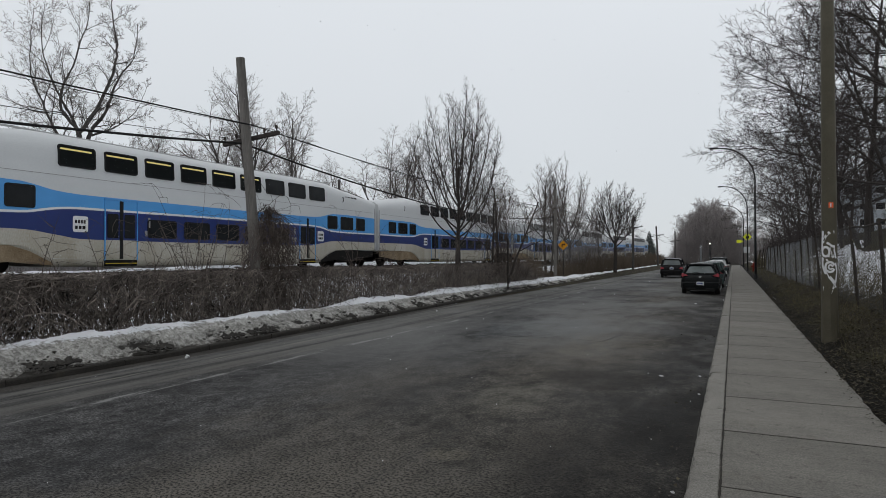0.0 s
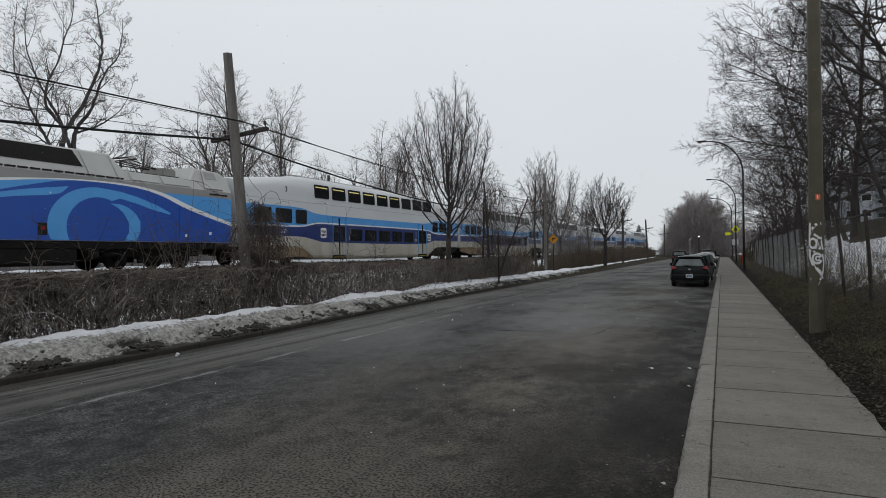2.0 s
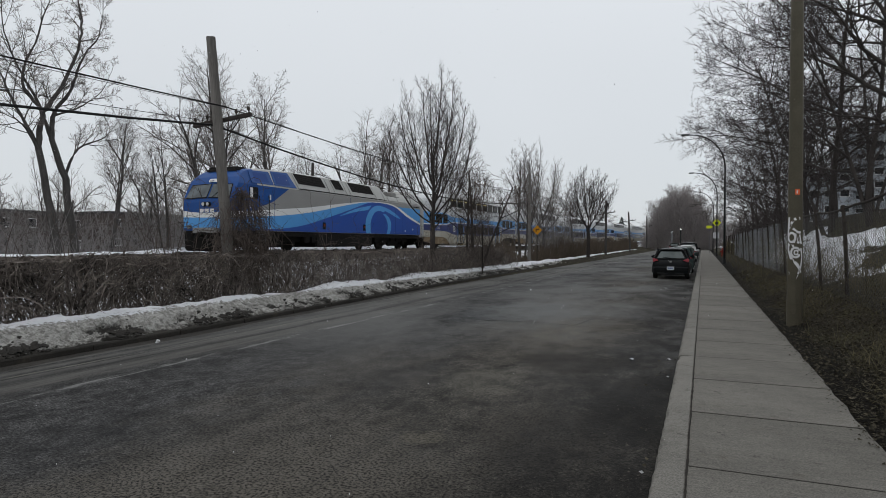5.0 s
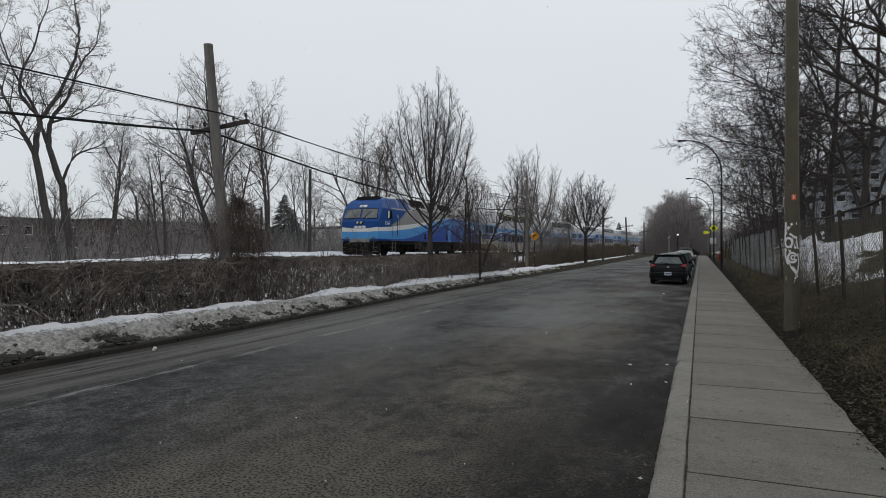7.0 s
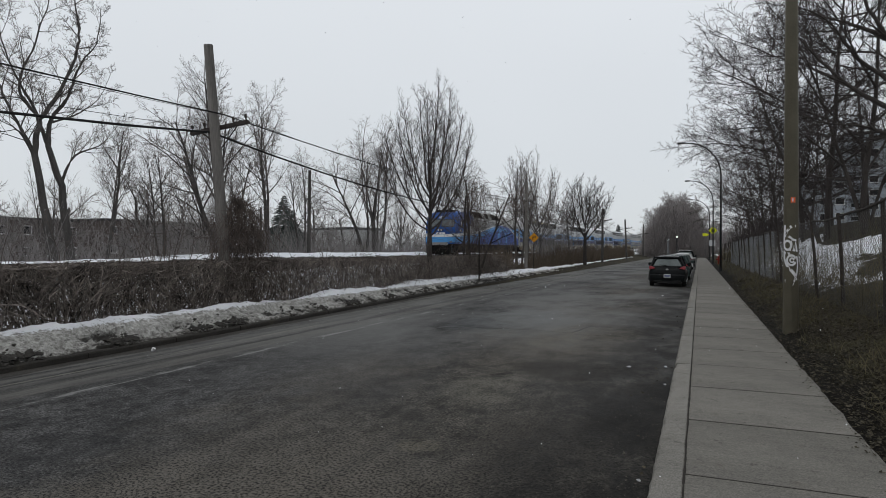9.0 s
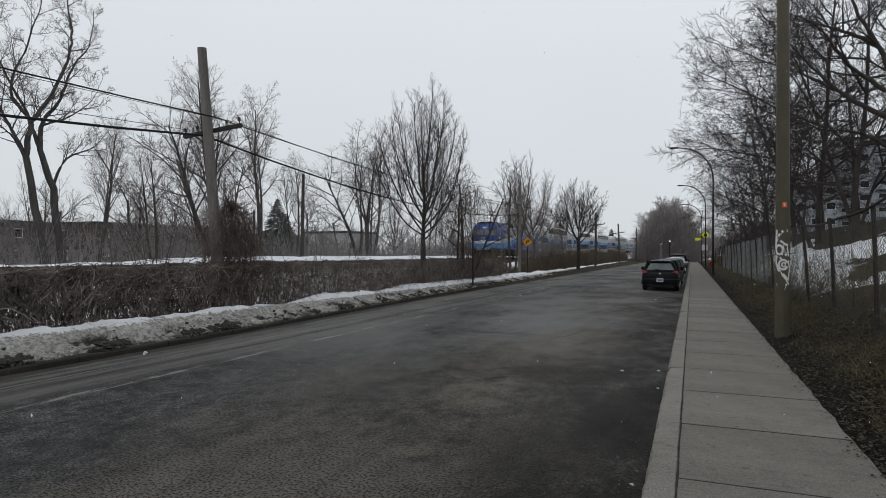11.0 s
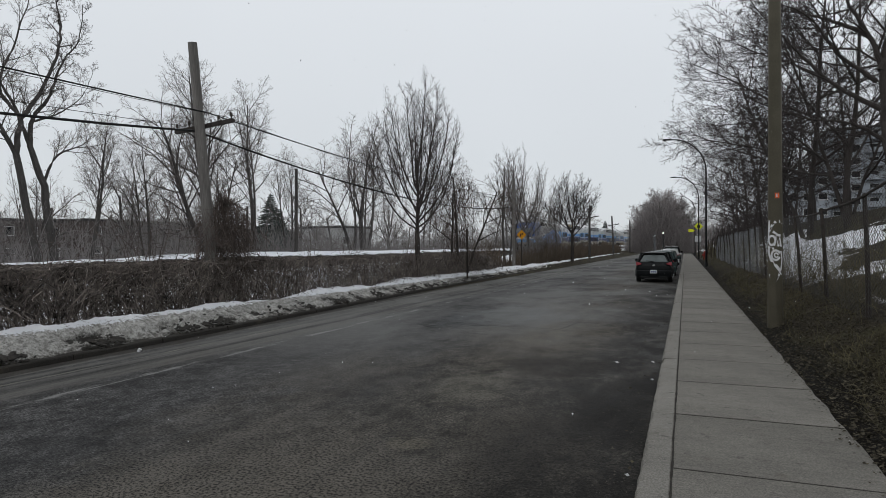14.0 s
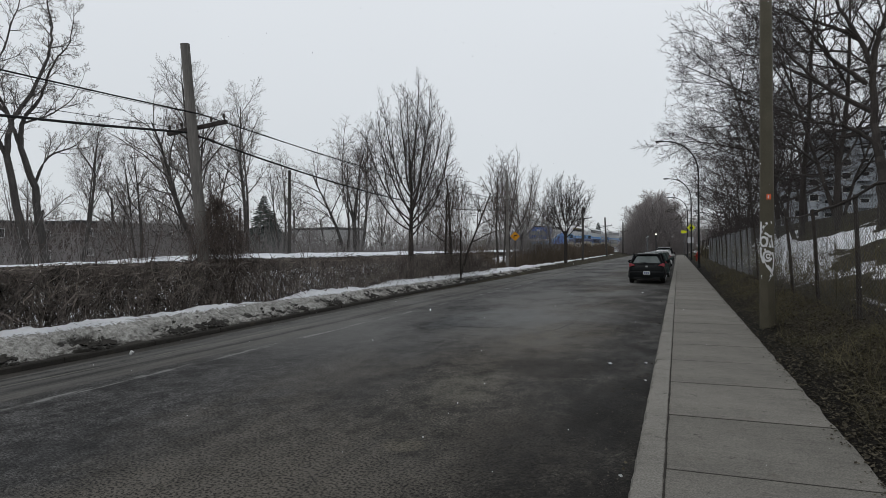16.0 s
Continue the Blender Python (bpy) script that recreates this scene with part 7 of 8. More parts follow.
# trees beyond the brush and the railway: stems that fork low and rise, with fine ends
vase = spec_of(levels=5, wood_levels=2, segs=[4, 9, 4, 3, 1], taper=[0.75, 0.14, 0.3, 0.45, 0.6], wobble=[0.04, 0.07, 0.12, 0.15, 0.16], up=[0.02, 0.035, 0.07, 0.05, 0.03], sides=[8, 6, 3, 3, 3],
               kids=[5, 15, 7, 4], start=[0.75, 0.22, 0.15, 0.12], angle=[24, 40, 40, 38], ratio=[2.3, 0.30, 0.50, 0.5], fall=[0.15, 0.45, 0.4, 0.3], radius=[0.19, 0.085, 0.026, 0.012, 0.0075], thin=0.006)
slim = spec_of(levels=5, wood_levels=2, segs=[8, 6, 4, 2, 1], taper=[0.16, 0.2, 0.3, 0.45, 0.6], wobble=[0.035, 0.08, 0.12, 0.15, 0.16], up=[0.015, 0.08, 0.06, 0.04, 0.03], sides=[8, 4, 3, 3, 3],
               kids=[13, 8, 6, 3], start=[0.36, 0.2, 0.15, 0.12], angle=[36, 38, 40, 38], ratio=[0.38, 0.42, 0.5, 0.5], fall=[0.55, 0.45, 0.4, 0.3], radius=[0.17, 0.050, 0.022, 0.011, 0.0075], thin=0.006)
droop = spec_of(levels=5, wood_levels=2, segs=[8, 8, 5, 3, 1], taper=[0.2, 0.2, 0.3, 0.45, 0.6], wobble=[0.05, 0.08, 0.10, 0.14, 0.16], up=[-0.035, -0.03, -0.05, -0.05, -0.03], sides=[8, 5, 3, 3, 3],
                kids=[10, 8, 5, 3], start=[0.30, 0.2, 0.15, 0.12], angle=[34, 40, 42, 38], ratio=[0.50, 0.45, 0.5, 0.5], fall=[0.4, 0.4, 0.4, 0.3], radius=[0.16, 0.050, 0.022, 0.011, 0.0075], thin=0.006)
crooked = dict(slim, segs=[8, 7, 5, 3, 1], wobble=[0.03, 0.085, 0.10, 0.12, 0.14], up=[0, 0.03, 0.03, 0.03, 0.02], kids=[1, 7, 5, 3], angle=[0, 40, 42, 40], ratio=[1, 0.52, 0.5, 0.5], radius=[0.2, 0.034, 0.016, 0.010, 0.0075])
T_WIDE = [tree_meshes(20, vase, [(0, 0, -0.03, 0.03, 3.6, 0.22)])]
T_WIDE += [crown_tree(21 + i, dict(upright, radius=[0.2, 0.08, 0.020, 0.010, 0.007], thin=0.006, kids=[1, 1, 6, 3]), 2.6, 0.16, 10, 10.4, 3.3, 13, 2.1, low=0.6, lean=(0.02, 0.03 * i)) for i in range(2)]
T_SLIM = [tree_meshes(30 + i, slim, [(0, 0, 0.03, -0.03 * i, 11.5, 0.17), (0.4, 0.4, 0.06 + 0.03 * i, 0.10, 10.5, 0.13)]) for i in range(3)]
T_DROOP = [tree_meshes(40 + i, droop, [(0, 0, 0.0, -0.55, 8.5, 0.16), (0, 0.3, 0.1, -0.25, 8.5, 0.13), (0.2, 0.5, 0, 0.35, 7.0, 0.12)][:3 - i]) for i in range(2)]
RAIL_TREE = "tall bare tree beyond the railway"
for name, at, me, lab, turn, size in (
        ("tree", (-26.6, 19.0), limb_tree(51, crooked, [
            ([(0, 0, -0.3), (0, -0.45, 2.5), (0, -0.89, 4.8), (0.1, -0.74, 6.2), (0.3, -0.14, 7.4), (0.5, 0.56, 9.25), (0.5, 0.81, 10.7), (0.4, 0.57, 12.2), (0.4, 0.7, 13.6)], 0.185, 0.014, 17, 1.8, 0.42),
            ([(0, -0.88, 4.75), (-0.3, -1.46, 6.1), (-0.6, -2.0, 7.5), (-0.8, -2.39, 9.0), (-0.7, -2.3, 11.5)], 0.09, 0.012, 14, 2.0, 0.15),
            ([(0, -0.86, 4.6), (0.3, -1.6, 5.4), (0.6, -2.3, 5.7), (0.9, -3.4, 5.9)], 0.07, 0.010, 9, 2.0, 0.15),
            ([(0.1, -0.72, 6.3), (-0.4, -1.31, 7.6), (-0.7, -0.44, 9.9), (-0.8, 0.25, 11.9), (-0.8, 0.4, 13.8)], 0.08, 0.010, 15, 2.2, 0.15)]), "tall bare forking tree beyond the railway", 0, 1.0),
        ("tree", (-26.6, 19.9), limb_tree(53, crooked, [
            ([(0, 0, -0.3), (0, -0.64, 3.5), (0, -1.18, 5.2), (0, -1.05, 6.4), (0.2, -0.40, 7.6), (0.4, -0.07, 9.0), (0.5, 0.75, 10.3), (0.6, 0.9, 12.0)], 0.175, 0.014, 15, 1.6, 0.40),
            ([(0, -0.59, 3.7), (0.4, -0.24, 4.9), (0.7, 0.76, 5.5), (0.9, 1.4, 6.3)], 0.07, 0.010, 10, 1.8, 0.15),
            ([(0, -1.18, 5.15), (-0.4, -1.62, 6.9), (-0.7, -2.19, 8.2), (-0.9, -2.74, 10.0), (-0.9, -2.6, 12.2)], 0.09, 0.010, 15, 2.3, 0.12),
            ([(0, -1.0, 6.3), (0.5, -0.28, 6.75), (0.8, 0.68, 7.7), (1.0, 1.1, 8.9)], 0.05, 0.008, 9, 1.5, 0.15)]), "tall bare crooked tree beyond the railway", 0, 1.0),
        ("tree", (-26.2, 29.2), T_DROOP[0], "bare drooping tree beyond the railway", 0, 1.0),
        ("tree", (-25.8, 24.4), T_SLIM[1], "thin young tree beyond the railway", 160, 0.52),
        ("tree", (-28.0, 31.6), tree_meshes(52, slim, [(0, 0, 0.0, -0.22, 13.0, 0.20), (0.4, -0.3, 0, -0.10, 12.0, 0.14)]), "tall bare leaning tree beyond the railway", 0, 0.92),
        ("tree", (-28.0, 35.4), T_SLIM[0], RAIL_TREE, 70, 1.0),
        ("tree", (-27.2, 49.6), T_WIDE[0], "bare many-stemmed tree beyond the railway", 0, 1.1),
        ("tree", (-28.2, 52.6), T_SLIM[2], RAIL_TREE, 100, 1.0),
        ("tree", (-27.0, 47.6), T_DROOP[1], "bare leaning tree beyond the railway", 0, 1.05),
        ("tree", (-29.0, 41.5), T_SLIM[0], RAIL_TREE, 200, 0.72),
        ("tree", (-30.0, 60.5), T_WIDE[1], RAIL_TREE, 30, 0.95),
        ("tree", (-29.0, 68.0), T_SLIM[1], RAIL_TREE, 310, 0.85),
        ("tree", (-31.0, 78.0), T_WIDE[2], RAIL_TREE, 210, 0.95),
        ("tree", (-12.9, 49.0), T_WIDE[1], "bare tree between the brush and the railway", 15, 0.90),
        ("tree", (-13.2, 55.2), T_WIDE[2], "bare tree between the brush and the railway", 120, 0.95),
        ("tree", (-12.6, 45.0), T_SLIM[2], "bare tree between the brush and the railway", 300, 0.66),
        ("tree", (-13.5, 70.0), T_SLIM[0], "bare tree between the brush and the railway", 60, 0.55),
        ("tree", (-27.0, 11.0), T_WIDE[0], RAIL_TREE, 190, 0.95),
        ("tree", (-34.0, 24.0), T_WIDE[2], RAIL_TREE, 90, 0.75),
        ("tree", (-33.0, 38.0), T_WIDE[1], RAIL_TREE, 170, 0.8),
        ("tree", (-27.0, 22.0), T_SLIM[2], "thin young tree beyond the railway", 90, 0.60)):
    plant(name, (*at, gh(*at)), me, lab, group="trackside trees", turn=turn, size=size)

# trees on the bank behind the fence
maple = spec_of(levels=5, wood_levels=2, segs=[7, 8, 5, 3, 1], taper=[0.25, 0.14, 0.25, 0.4, 0.6], wobble=[0.05, 0.09, 0.12, 0.14, 0.15], up=[0.02, 0.015, 0.02, 0.05, 0.06], sides=[9, 6, 4, 3, 3], kids=[10, 11, 9, 5], start=[0.24, 0.16, 0.12, 0.12],
                angle=[62, 44, 42, 38], ratio=[0.66, 0.42, 0.45, 0.48], fall=[0.40, 0.4, 0.35, 0.3], radius=[0.19, 0.060, 0.022, 0.0115, 0.0080], thin=0.0070)
far_maple = dict(maple, kids=[9, 9, 7, 3], radius=[0.19, 0.070, 0.026, 0.015, 0.011], thin=0.010)
T_MAPLE = [tree_meshes(60 + i, maple if i < 3 else far_maple, [(0, 0, 0.03, 0.02, 11.0, 0.135), (0.2, 0.12, 0.30 if i else -0.25, 0.10, 9.5, 0.10)]) for i in range(4)]
for x, y, k, turn, size in ((6.6, 31.7, 0, 20, 1.05), (6.3, 38.5, 1, 130, 1.25), (6.2, 46.0, 2, 240, 1.05), (5.6, 54.0, 3, 80, 1.0), (5.8, 62.0, 3, 210, 0.95), (9.5, 45.0, 3, 20, 1.05), (8.6, 68.0, 3, 300, 1.0), (12.5, 86.0, 3, 200, 1.15), (10.2, 60.0, 3, 100, 0.95),
                            (6.0, 71.0, 3, 150, 0.9), (6.0, 82.0, 3, 30, 0.85), (6.5, 96.0, 3, 120, 0.95)):
    plant("maple_tree", (x, y, gh(x, y)), T_MAPLE[k], "bare dark maple with dense fine twigs on the bank", group="bank trees", turn=turn, size=size, bark=M_BARKDARK, twig=M_TWIGDARK)

lateral = dict(maple, kids=[1, 5, 5, 4], start=[0, 0.12, 0.12, 0.12], angle=[0, 42, 42, 38], ratio=[1, 0.45, 0.45, 0.48], up=[0, 0.03, 0.03, 0.05, 0.06])
plant("maple_tree", (6.5, 24.8, gh(6.5, 24.8)), limb_tree(65, lateral, [
    ([(0, 0, -0.3), (0.0, 0, 0.3), (-0.05, 0, 1.9), (-0.22, 0, 3.1), (-0.34, 0, 5.2), (-0.71, 0.1, 6.5), (-1.36, 0.2, 7.9), (-2.0, 0.3, 10.5)], 0.235, 0.035, 8, 2.4, 0.55),
    ([(-0.26, 0, 2.8), (-0.87, -0.2, 3.25), (-1.6, -0.4, 3.5), (-2.6, -0.7, 3.6), (-3.6, -0.9, 4.0)], 0.085, 0.015, 9, 1.9, 0.15),
    ([(-0.33, 0, 3.9), (-1.59, 0.4, 4.9), (-2.5, 0.8, 6.1), (-3.4, 1.1, 7.35), (-4.4, 1.4, 8.9)], 0.095, 0.015, 12, 2.3, 0.15),
    ([(-0.50, 0, 4.85), (-1.66, -0.4, 5.8), (-2.64, -0.9, 7.0), (-3.7, -1.2, 7.6)], 0.085, 0.015, 10, 2.1, 0.15),
    ([(-0.36, 0, 5.2), (-0.14, 0.2, 6.2), (0.15, 0.3, 7.4), (0.5, 0.4, 9.5)], 0.14, 0.03, 9, 2.2, 0.3),
    ([(-0.67, 0.1, 6.5), (-1.58, 0.6, 7.2), (-2.64, 1.0, 7.8), (-3.6, 1.3, 8.1)], 0.08, 0.015, 9, 2.0, 0.15)]),
    "big dark bare maple with long side limbs on the bank", group="bank trees", bark=M_BARKDARK, twig=M_TWIGDARK)

# wood at the end of the road and along the horizon
T_FAR = [tree_meshes(80 + i, spec_of(levels=4, kids=[12, 8, 6], segs=[5, 4, 3, 1], start=[0.14, 0.15, 0.1], angle=[48, 42, 38], ratio=[0.55, 0.5, 0.55], fall=[0.5, 0.4, 0.3], up=[0.02, 0.09, 0.06, 0.05],
                                      radius=[0.22, 0.09, 0.05, 0.036], thin=0.03), [(0, 0, 0, 0, 12.5, 0.26)]) for i in range(3)]
T_END = [tree_meshes(90 + i, spec_of(levels=4, kids=[22, 14, 9], segs=[5, 4, 3, 1], start=[0.08, 0.12, 0.1], angle=[56, 44, 40], ratio=[0.50, 0.5, 0.55], fall=[0.45, 0.4, 0.3], up=[0.02, 0.08, 0.05, 0.05],
                                      radius=[0.22, 0.08, 0.04, 0.026], thin=0.022), [(0, 0, 0, 0, 12.5, 0.26)]) for i in range(2)]
rnd = random.Random(8)
FAR_SPOTS = [(-10.6, 168, 0.85), (-7.6, 170, 1.02), (-5.0, 167, 1.06), (-2.2, 171, 1.02), (1.5, 167, 0.75), (5, 172, 0.68), (9, 168, 0.65), (13, 174, 0.7), (-6.5, 178, 1.16), (-3.5, 180, 1.1), (17, 165, 0.65), (22, 172, 0.7)]
for i, (x, y, s) in enumerate(FAR_SPOTS):
    plant("far_tree", (x, y, 0.0), T_END[i % 2], "bare dense tree at the end of the road", group="far trees", turn=rnd.uniform(0, 360), size=s, twig=M_WOODHAZE)
for i in range(26):
    x, y = rnd.uniform(-62, -33), 0 + i * 6.2 + rnd.uniform(-2, 2)
    plant("far_tree", (x, y, gh(x, y)), T_FAR[i % 3], "bare tree in the thicket beyond the railway", group="thicket trees", twig=M_TWIGHAZE, turn=rnd.uniform(0, 360), size=rnd.uniform(0.55, 0.85))
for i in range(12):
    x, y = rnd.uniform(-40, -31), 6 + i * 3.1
    plant("far_tree", (x, y, gh(x, y)), T_FAR[i % 3], "bare tree in the thicket beyond the railway", group="thicket trees", twig=M_TWIGHAZE, turn=rnd.uniform(0, 360), size=rnd.uniform(0.42, 0.62))
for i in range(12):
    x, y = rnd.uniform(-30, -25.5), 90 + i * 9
    plant("far_tree", (x, y, gh(x, y)), T_FAR[i % 3], "bare tree in the thicket beyond the railway", group="thicket trees", twig=M_TWIGHAZE, turn=rnd.uniform(0, 360), size=rnd.uniform(0.5, 0.7))


def conifer(at, height, label):
    t = thing("spruce_tree", at, label, "tree", "spruces")
    bm = bmesh.new()
    rod(bm, (0, 0, -0.2), (0, 0, height), 0.18, 0.02, 8)
    part("trunk", bm, M_BARKDARK, t)
    r2 = random.Random(int(height * 10))
    tw = Twigs()
    z = 0.8
    while z < height - 0.15:
        reach = (height - z) * 0.42 + 0.2
        for k in range(9):
            a = r2.uniform(0, 6.28)
            l = reach * r2.uniform(0.7, 1.1)
            tip = (l * math.cos(a), l * math.sin(a), z - l * 0.25)
            tw.tube([(0, 0, z), (tip[0] * 0.6, tip[1] * 0.6, z - l * 0.08), tip], [0.05, 0.10, 0.02], 3)
            for j in range(5):
                s = r2.uniform(0.3, 1.0)
                q = (tip[0] * s, tip[1] * s, z - l * 0.2 * s)
                b = a + r2.choice((-0.9, 0.9))
                m = 0.35 * l
                tw.tube([q, (q[0] + m * math.cos(b), q[1] + m * math.sin(b), q[2] - m * 0.35)], [0.07, 0.02], 3)
        z += 0.22
    part("crown", tw.mesh("crown"), M_NEEDLE, t)


conifer((-46, 61.5, -2.9), 11.2, "dark green spruce behind bare trees")
conifer((-47, 64.5, -2.9), 9.6, "dark green spruce behind bare trees")
conifer((-24, 205, 0.0), 10.0, "dark spruce far down the railway")


# ---------------------------------------------------------------- hedge, brush and litter
def wander(rnd, p, d, length, n, wob, pull):
    pts = [p]
    x, y, z = p
    dx, dy, dz = d
    for i in range(n):
        dx += rnd.gauss(0, wob)
        dy += rnd.gauss(0, wob)
        dz += rnd.gauss(0, wob) + pull
        l = math.sqrt(dx * dx + dy * dy + dz * dz) or 1
        dx, dy, dz = dx / l, dy / l, dz / l
        x, y, z = x + dx * length / n, y + dy * length / n, z + dz * length / n
        pts.append((x, y, z))
    return pts


def build_hedge():
    rnd = random.Random(21)
    tw = Twigs()
    for i in range(19000):
        y = 2 + 35 * rnd.random() ** 1.75
        if rnd.random() < 0.12 * smooth_step(9, 22, y):
            continue
        full = 1.0 if y < 34 else max(0.1, (37 - y) / 3)
        x = -11.05 + rnd.gauss(0, 0.26)
        top = 1.34 + 0.02 * math.sin(y * 0.9) + 0.02 * math.sin(y * 2.3)
        z0 = rnd.uniform(0.15, top - 0.1) * full
        if y < 10 and z0 < 0.75 and rnd.random() < 0.22:
            continue
        style = rnd.random()
        if style < 0.66:
            pts = wander(rnd, (x, y, z0), (rnd.gauss(0, 0.30), rnd.gauss(0, 0.38), 1.0), rnd.uniform(0.45, 1.05), 3, 0.20, -0.05)
        else:
            pts = wander(rnd, (x + 0.1, y, z0 + 0.2), (rnd.gauss(0.3, 0.3), rnd.gauss(0, 1), rnd.gauss(0.1, 0.5)), rnd.uniform(0.4, 1.1), 4, 0.35, -0.12)
        pts = [(a, b, min(c, top + 0.05 + 0.12 * rnd.random() ** 3)) for a, b, c in pts]
        r = (rnd.uniform(0.004, 0.0085) if rnd.random() < 0.85 else rnd.uniform(0.010, 0.018)) * (1.0 - 0.40 * smooth_step(7, 18, y))
        tw.tube(pts, [r] * (len(pts) - 1) + [r * 0.4], 3)
    for i in range(2000):
        y = rnd.uniform(-2, 34) if i < 500 else 7 + 27 * rnd.random() ** 0.8
        p = (-10.60 - 0.02 * max(0.0, y - 20) + rnd.gauss(0, 0.16), y, 0.25)
        pts = wander(rnd, p, (rnd.gauss(0, 0.25), rnd.gauss(0, 0.35), 1), rnd.uniform(0.5, 1.3), 5, 0.10, -0.03)
        tw.tube(pts, [0.008, 0.007, 0.006, 0.005, 0.004, 0.003], 3)
    ob = part("hedge", tw.mesh("hedge"), M_HEDGE)
    tagged(ob, "dense tangled bare brown hedge along the snow bank", "hedge", kind="stuff")


build_hedge()


def build_vines():
    """Dead creeper round the foot of the leaning pole, and stray shoots in the hedge."""
    rnd = random.Random(33)
    tw = Twigs()
    for i in range(1350):
        z = 0.75 + 2.35 * rnd.random() ** 0.85
        wide = 0.34 + 0.30 * math.exp(-((z - 2.0) / 0.8) ** 2) - 0.25 * smooth_step(2.6, 3.1, z)
        a = rnd.uniform(0, 6.28)
        rr = wide * 1.2 * rnd.random() ** 0.6
        p = (-10.92 + rr * math.cos(a) * 0.8, 12.86 + rr * math.sin(a) * 1.2 - 0.05 * z, z)
        pts = wander(rnd, p, (rnd.gauss(0, 0.4), rnd.gauss(0.10, 0.45), rnd.gauss(-0.5, 0.45)), rnd.uniform(0.35, 1.2), 5, 0.32, -0.22)
        r = rnd.uniform(0.003, 0.0065)
        tw.tube(pts, [r] * 5 + [r * 0.5], 3)
    for i in range(58):
        y = rnd.choice((6.9, 8.2, 9.0, 10.2, 10.4, 10.6, 14.5, 16.6, 16.8, 17.0, 19, 24.0, 24.3)) + rnd.gauss(0, 0.2)
        tall = 1.3 if 10 < y < 11 or 16 < y < 17.4 or y > 23 else 0.8
        pts = wander(rnd, (-11.0 + rnd.gauss(0, 0.2), y, 1.0), (rnd.gauss(0, 0.1), rnd.gauss(0.08, 0.2), 1), rnd.uniform(0.7, 2.0) * tall, 7, 0.12, -0.01)
        tw.tube(pts, [0.011, 0.010, 0.009, 0.007, 0.006, 0.005, 0.004, 0.003], 3)
        for j in range(9):
            q = pts[rnd.randrange(1, 8)]
            tw.tube(wander(rnd, q, (rnd.gauss(0, 0.5), rnd.gauss(0, 0.5), 0.3), rnd.uniform(0.2, 0.7), 4, 0.3, -0.22), [0.005, 0.004, 0.004, 0.003, 0.002], 3)
    ob = part("vines", tw.mesh("vines"), M_VINE)
    tagged(ob, "tangle of dead vines hanging on the leaning pole", "vines", kind="stuff")


build_vines()


def build_vine_curtain():
    """Strands that hang from the vine-clad tree down to the hedge."""
    rnd = random.Random(35)
    tw = Twigs()
    for i in range(640):
        y = 30.2 + rnd.gauss(0, 0.95)
        z = 1.4 + 4.2 * rnd.random() ** 0.75 - 0.35 * abs(y - 30.2)
        p = (-10.8 + rnd.gauss(0, 0.45), y, z)
        pts = wander(rnd, p, (rnd.gauss(0, 0.35), rnd.gauss(0, 0.35), rnd.gauss(-0.4, 0.5)), rnd.uniform(0.5, 1.9), 6, 0.22, -0.25)
        r = rnd.uniform(0.004, 0.0085)
        tw.tube([(a, b, max(c, 0.5)) for a, b, c in pts], [r] * 6 + [r * 0.5], 3)
    ob = part("vine_curtain", tw.mesh("vine_curtain"), M_VINE)
    tagged(ob, "curtain of dead vines hanging from a bare tree", "vines", kind="stuff")


build_vine_curtain()


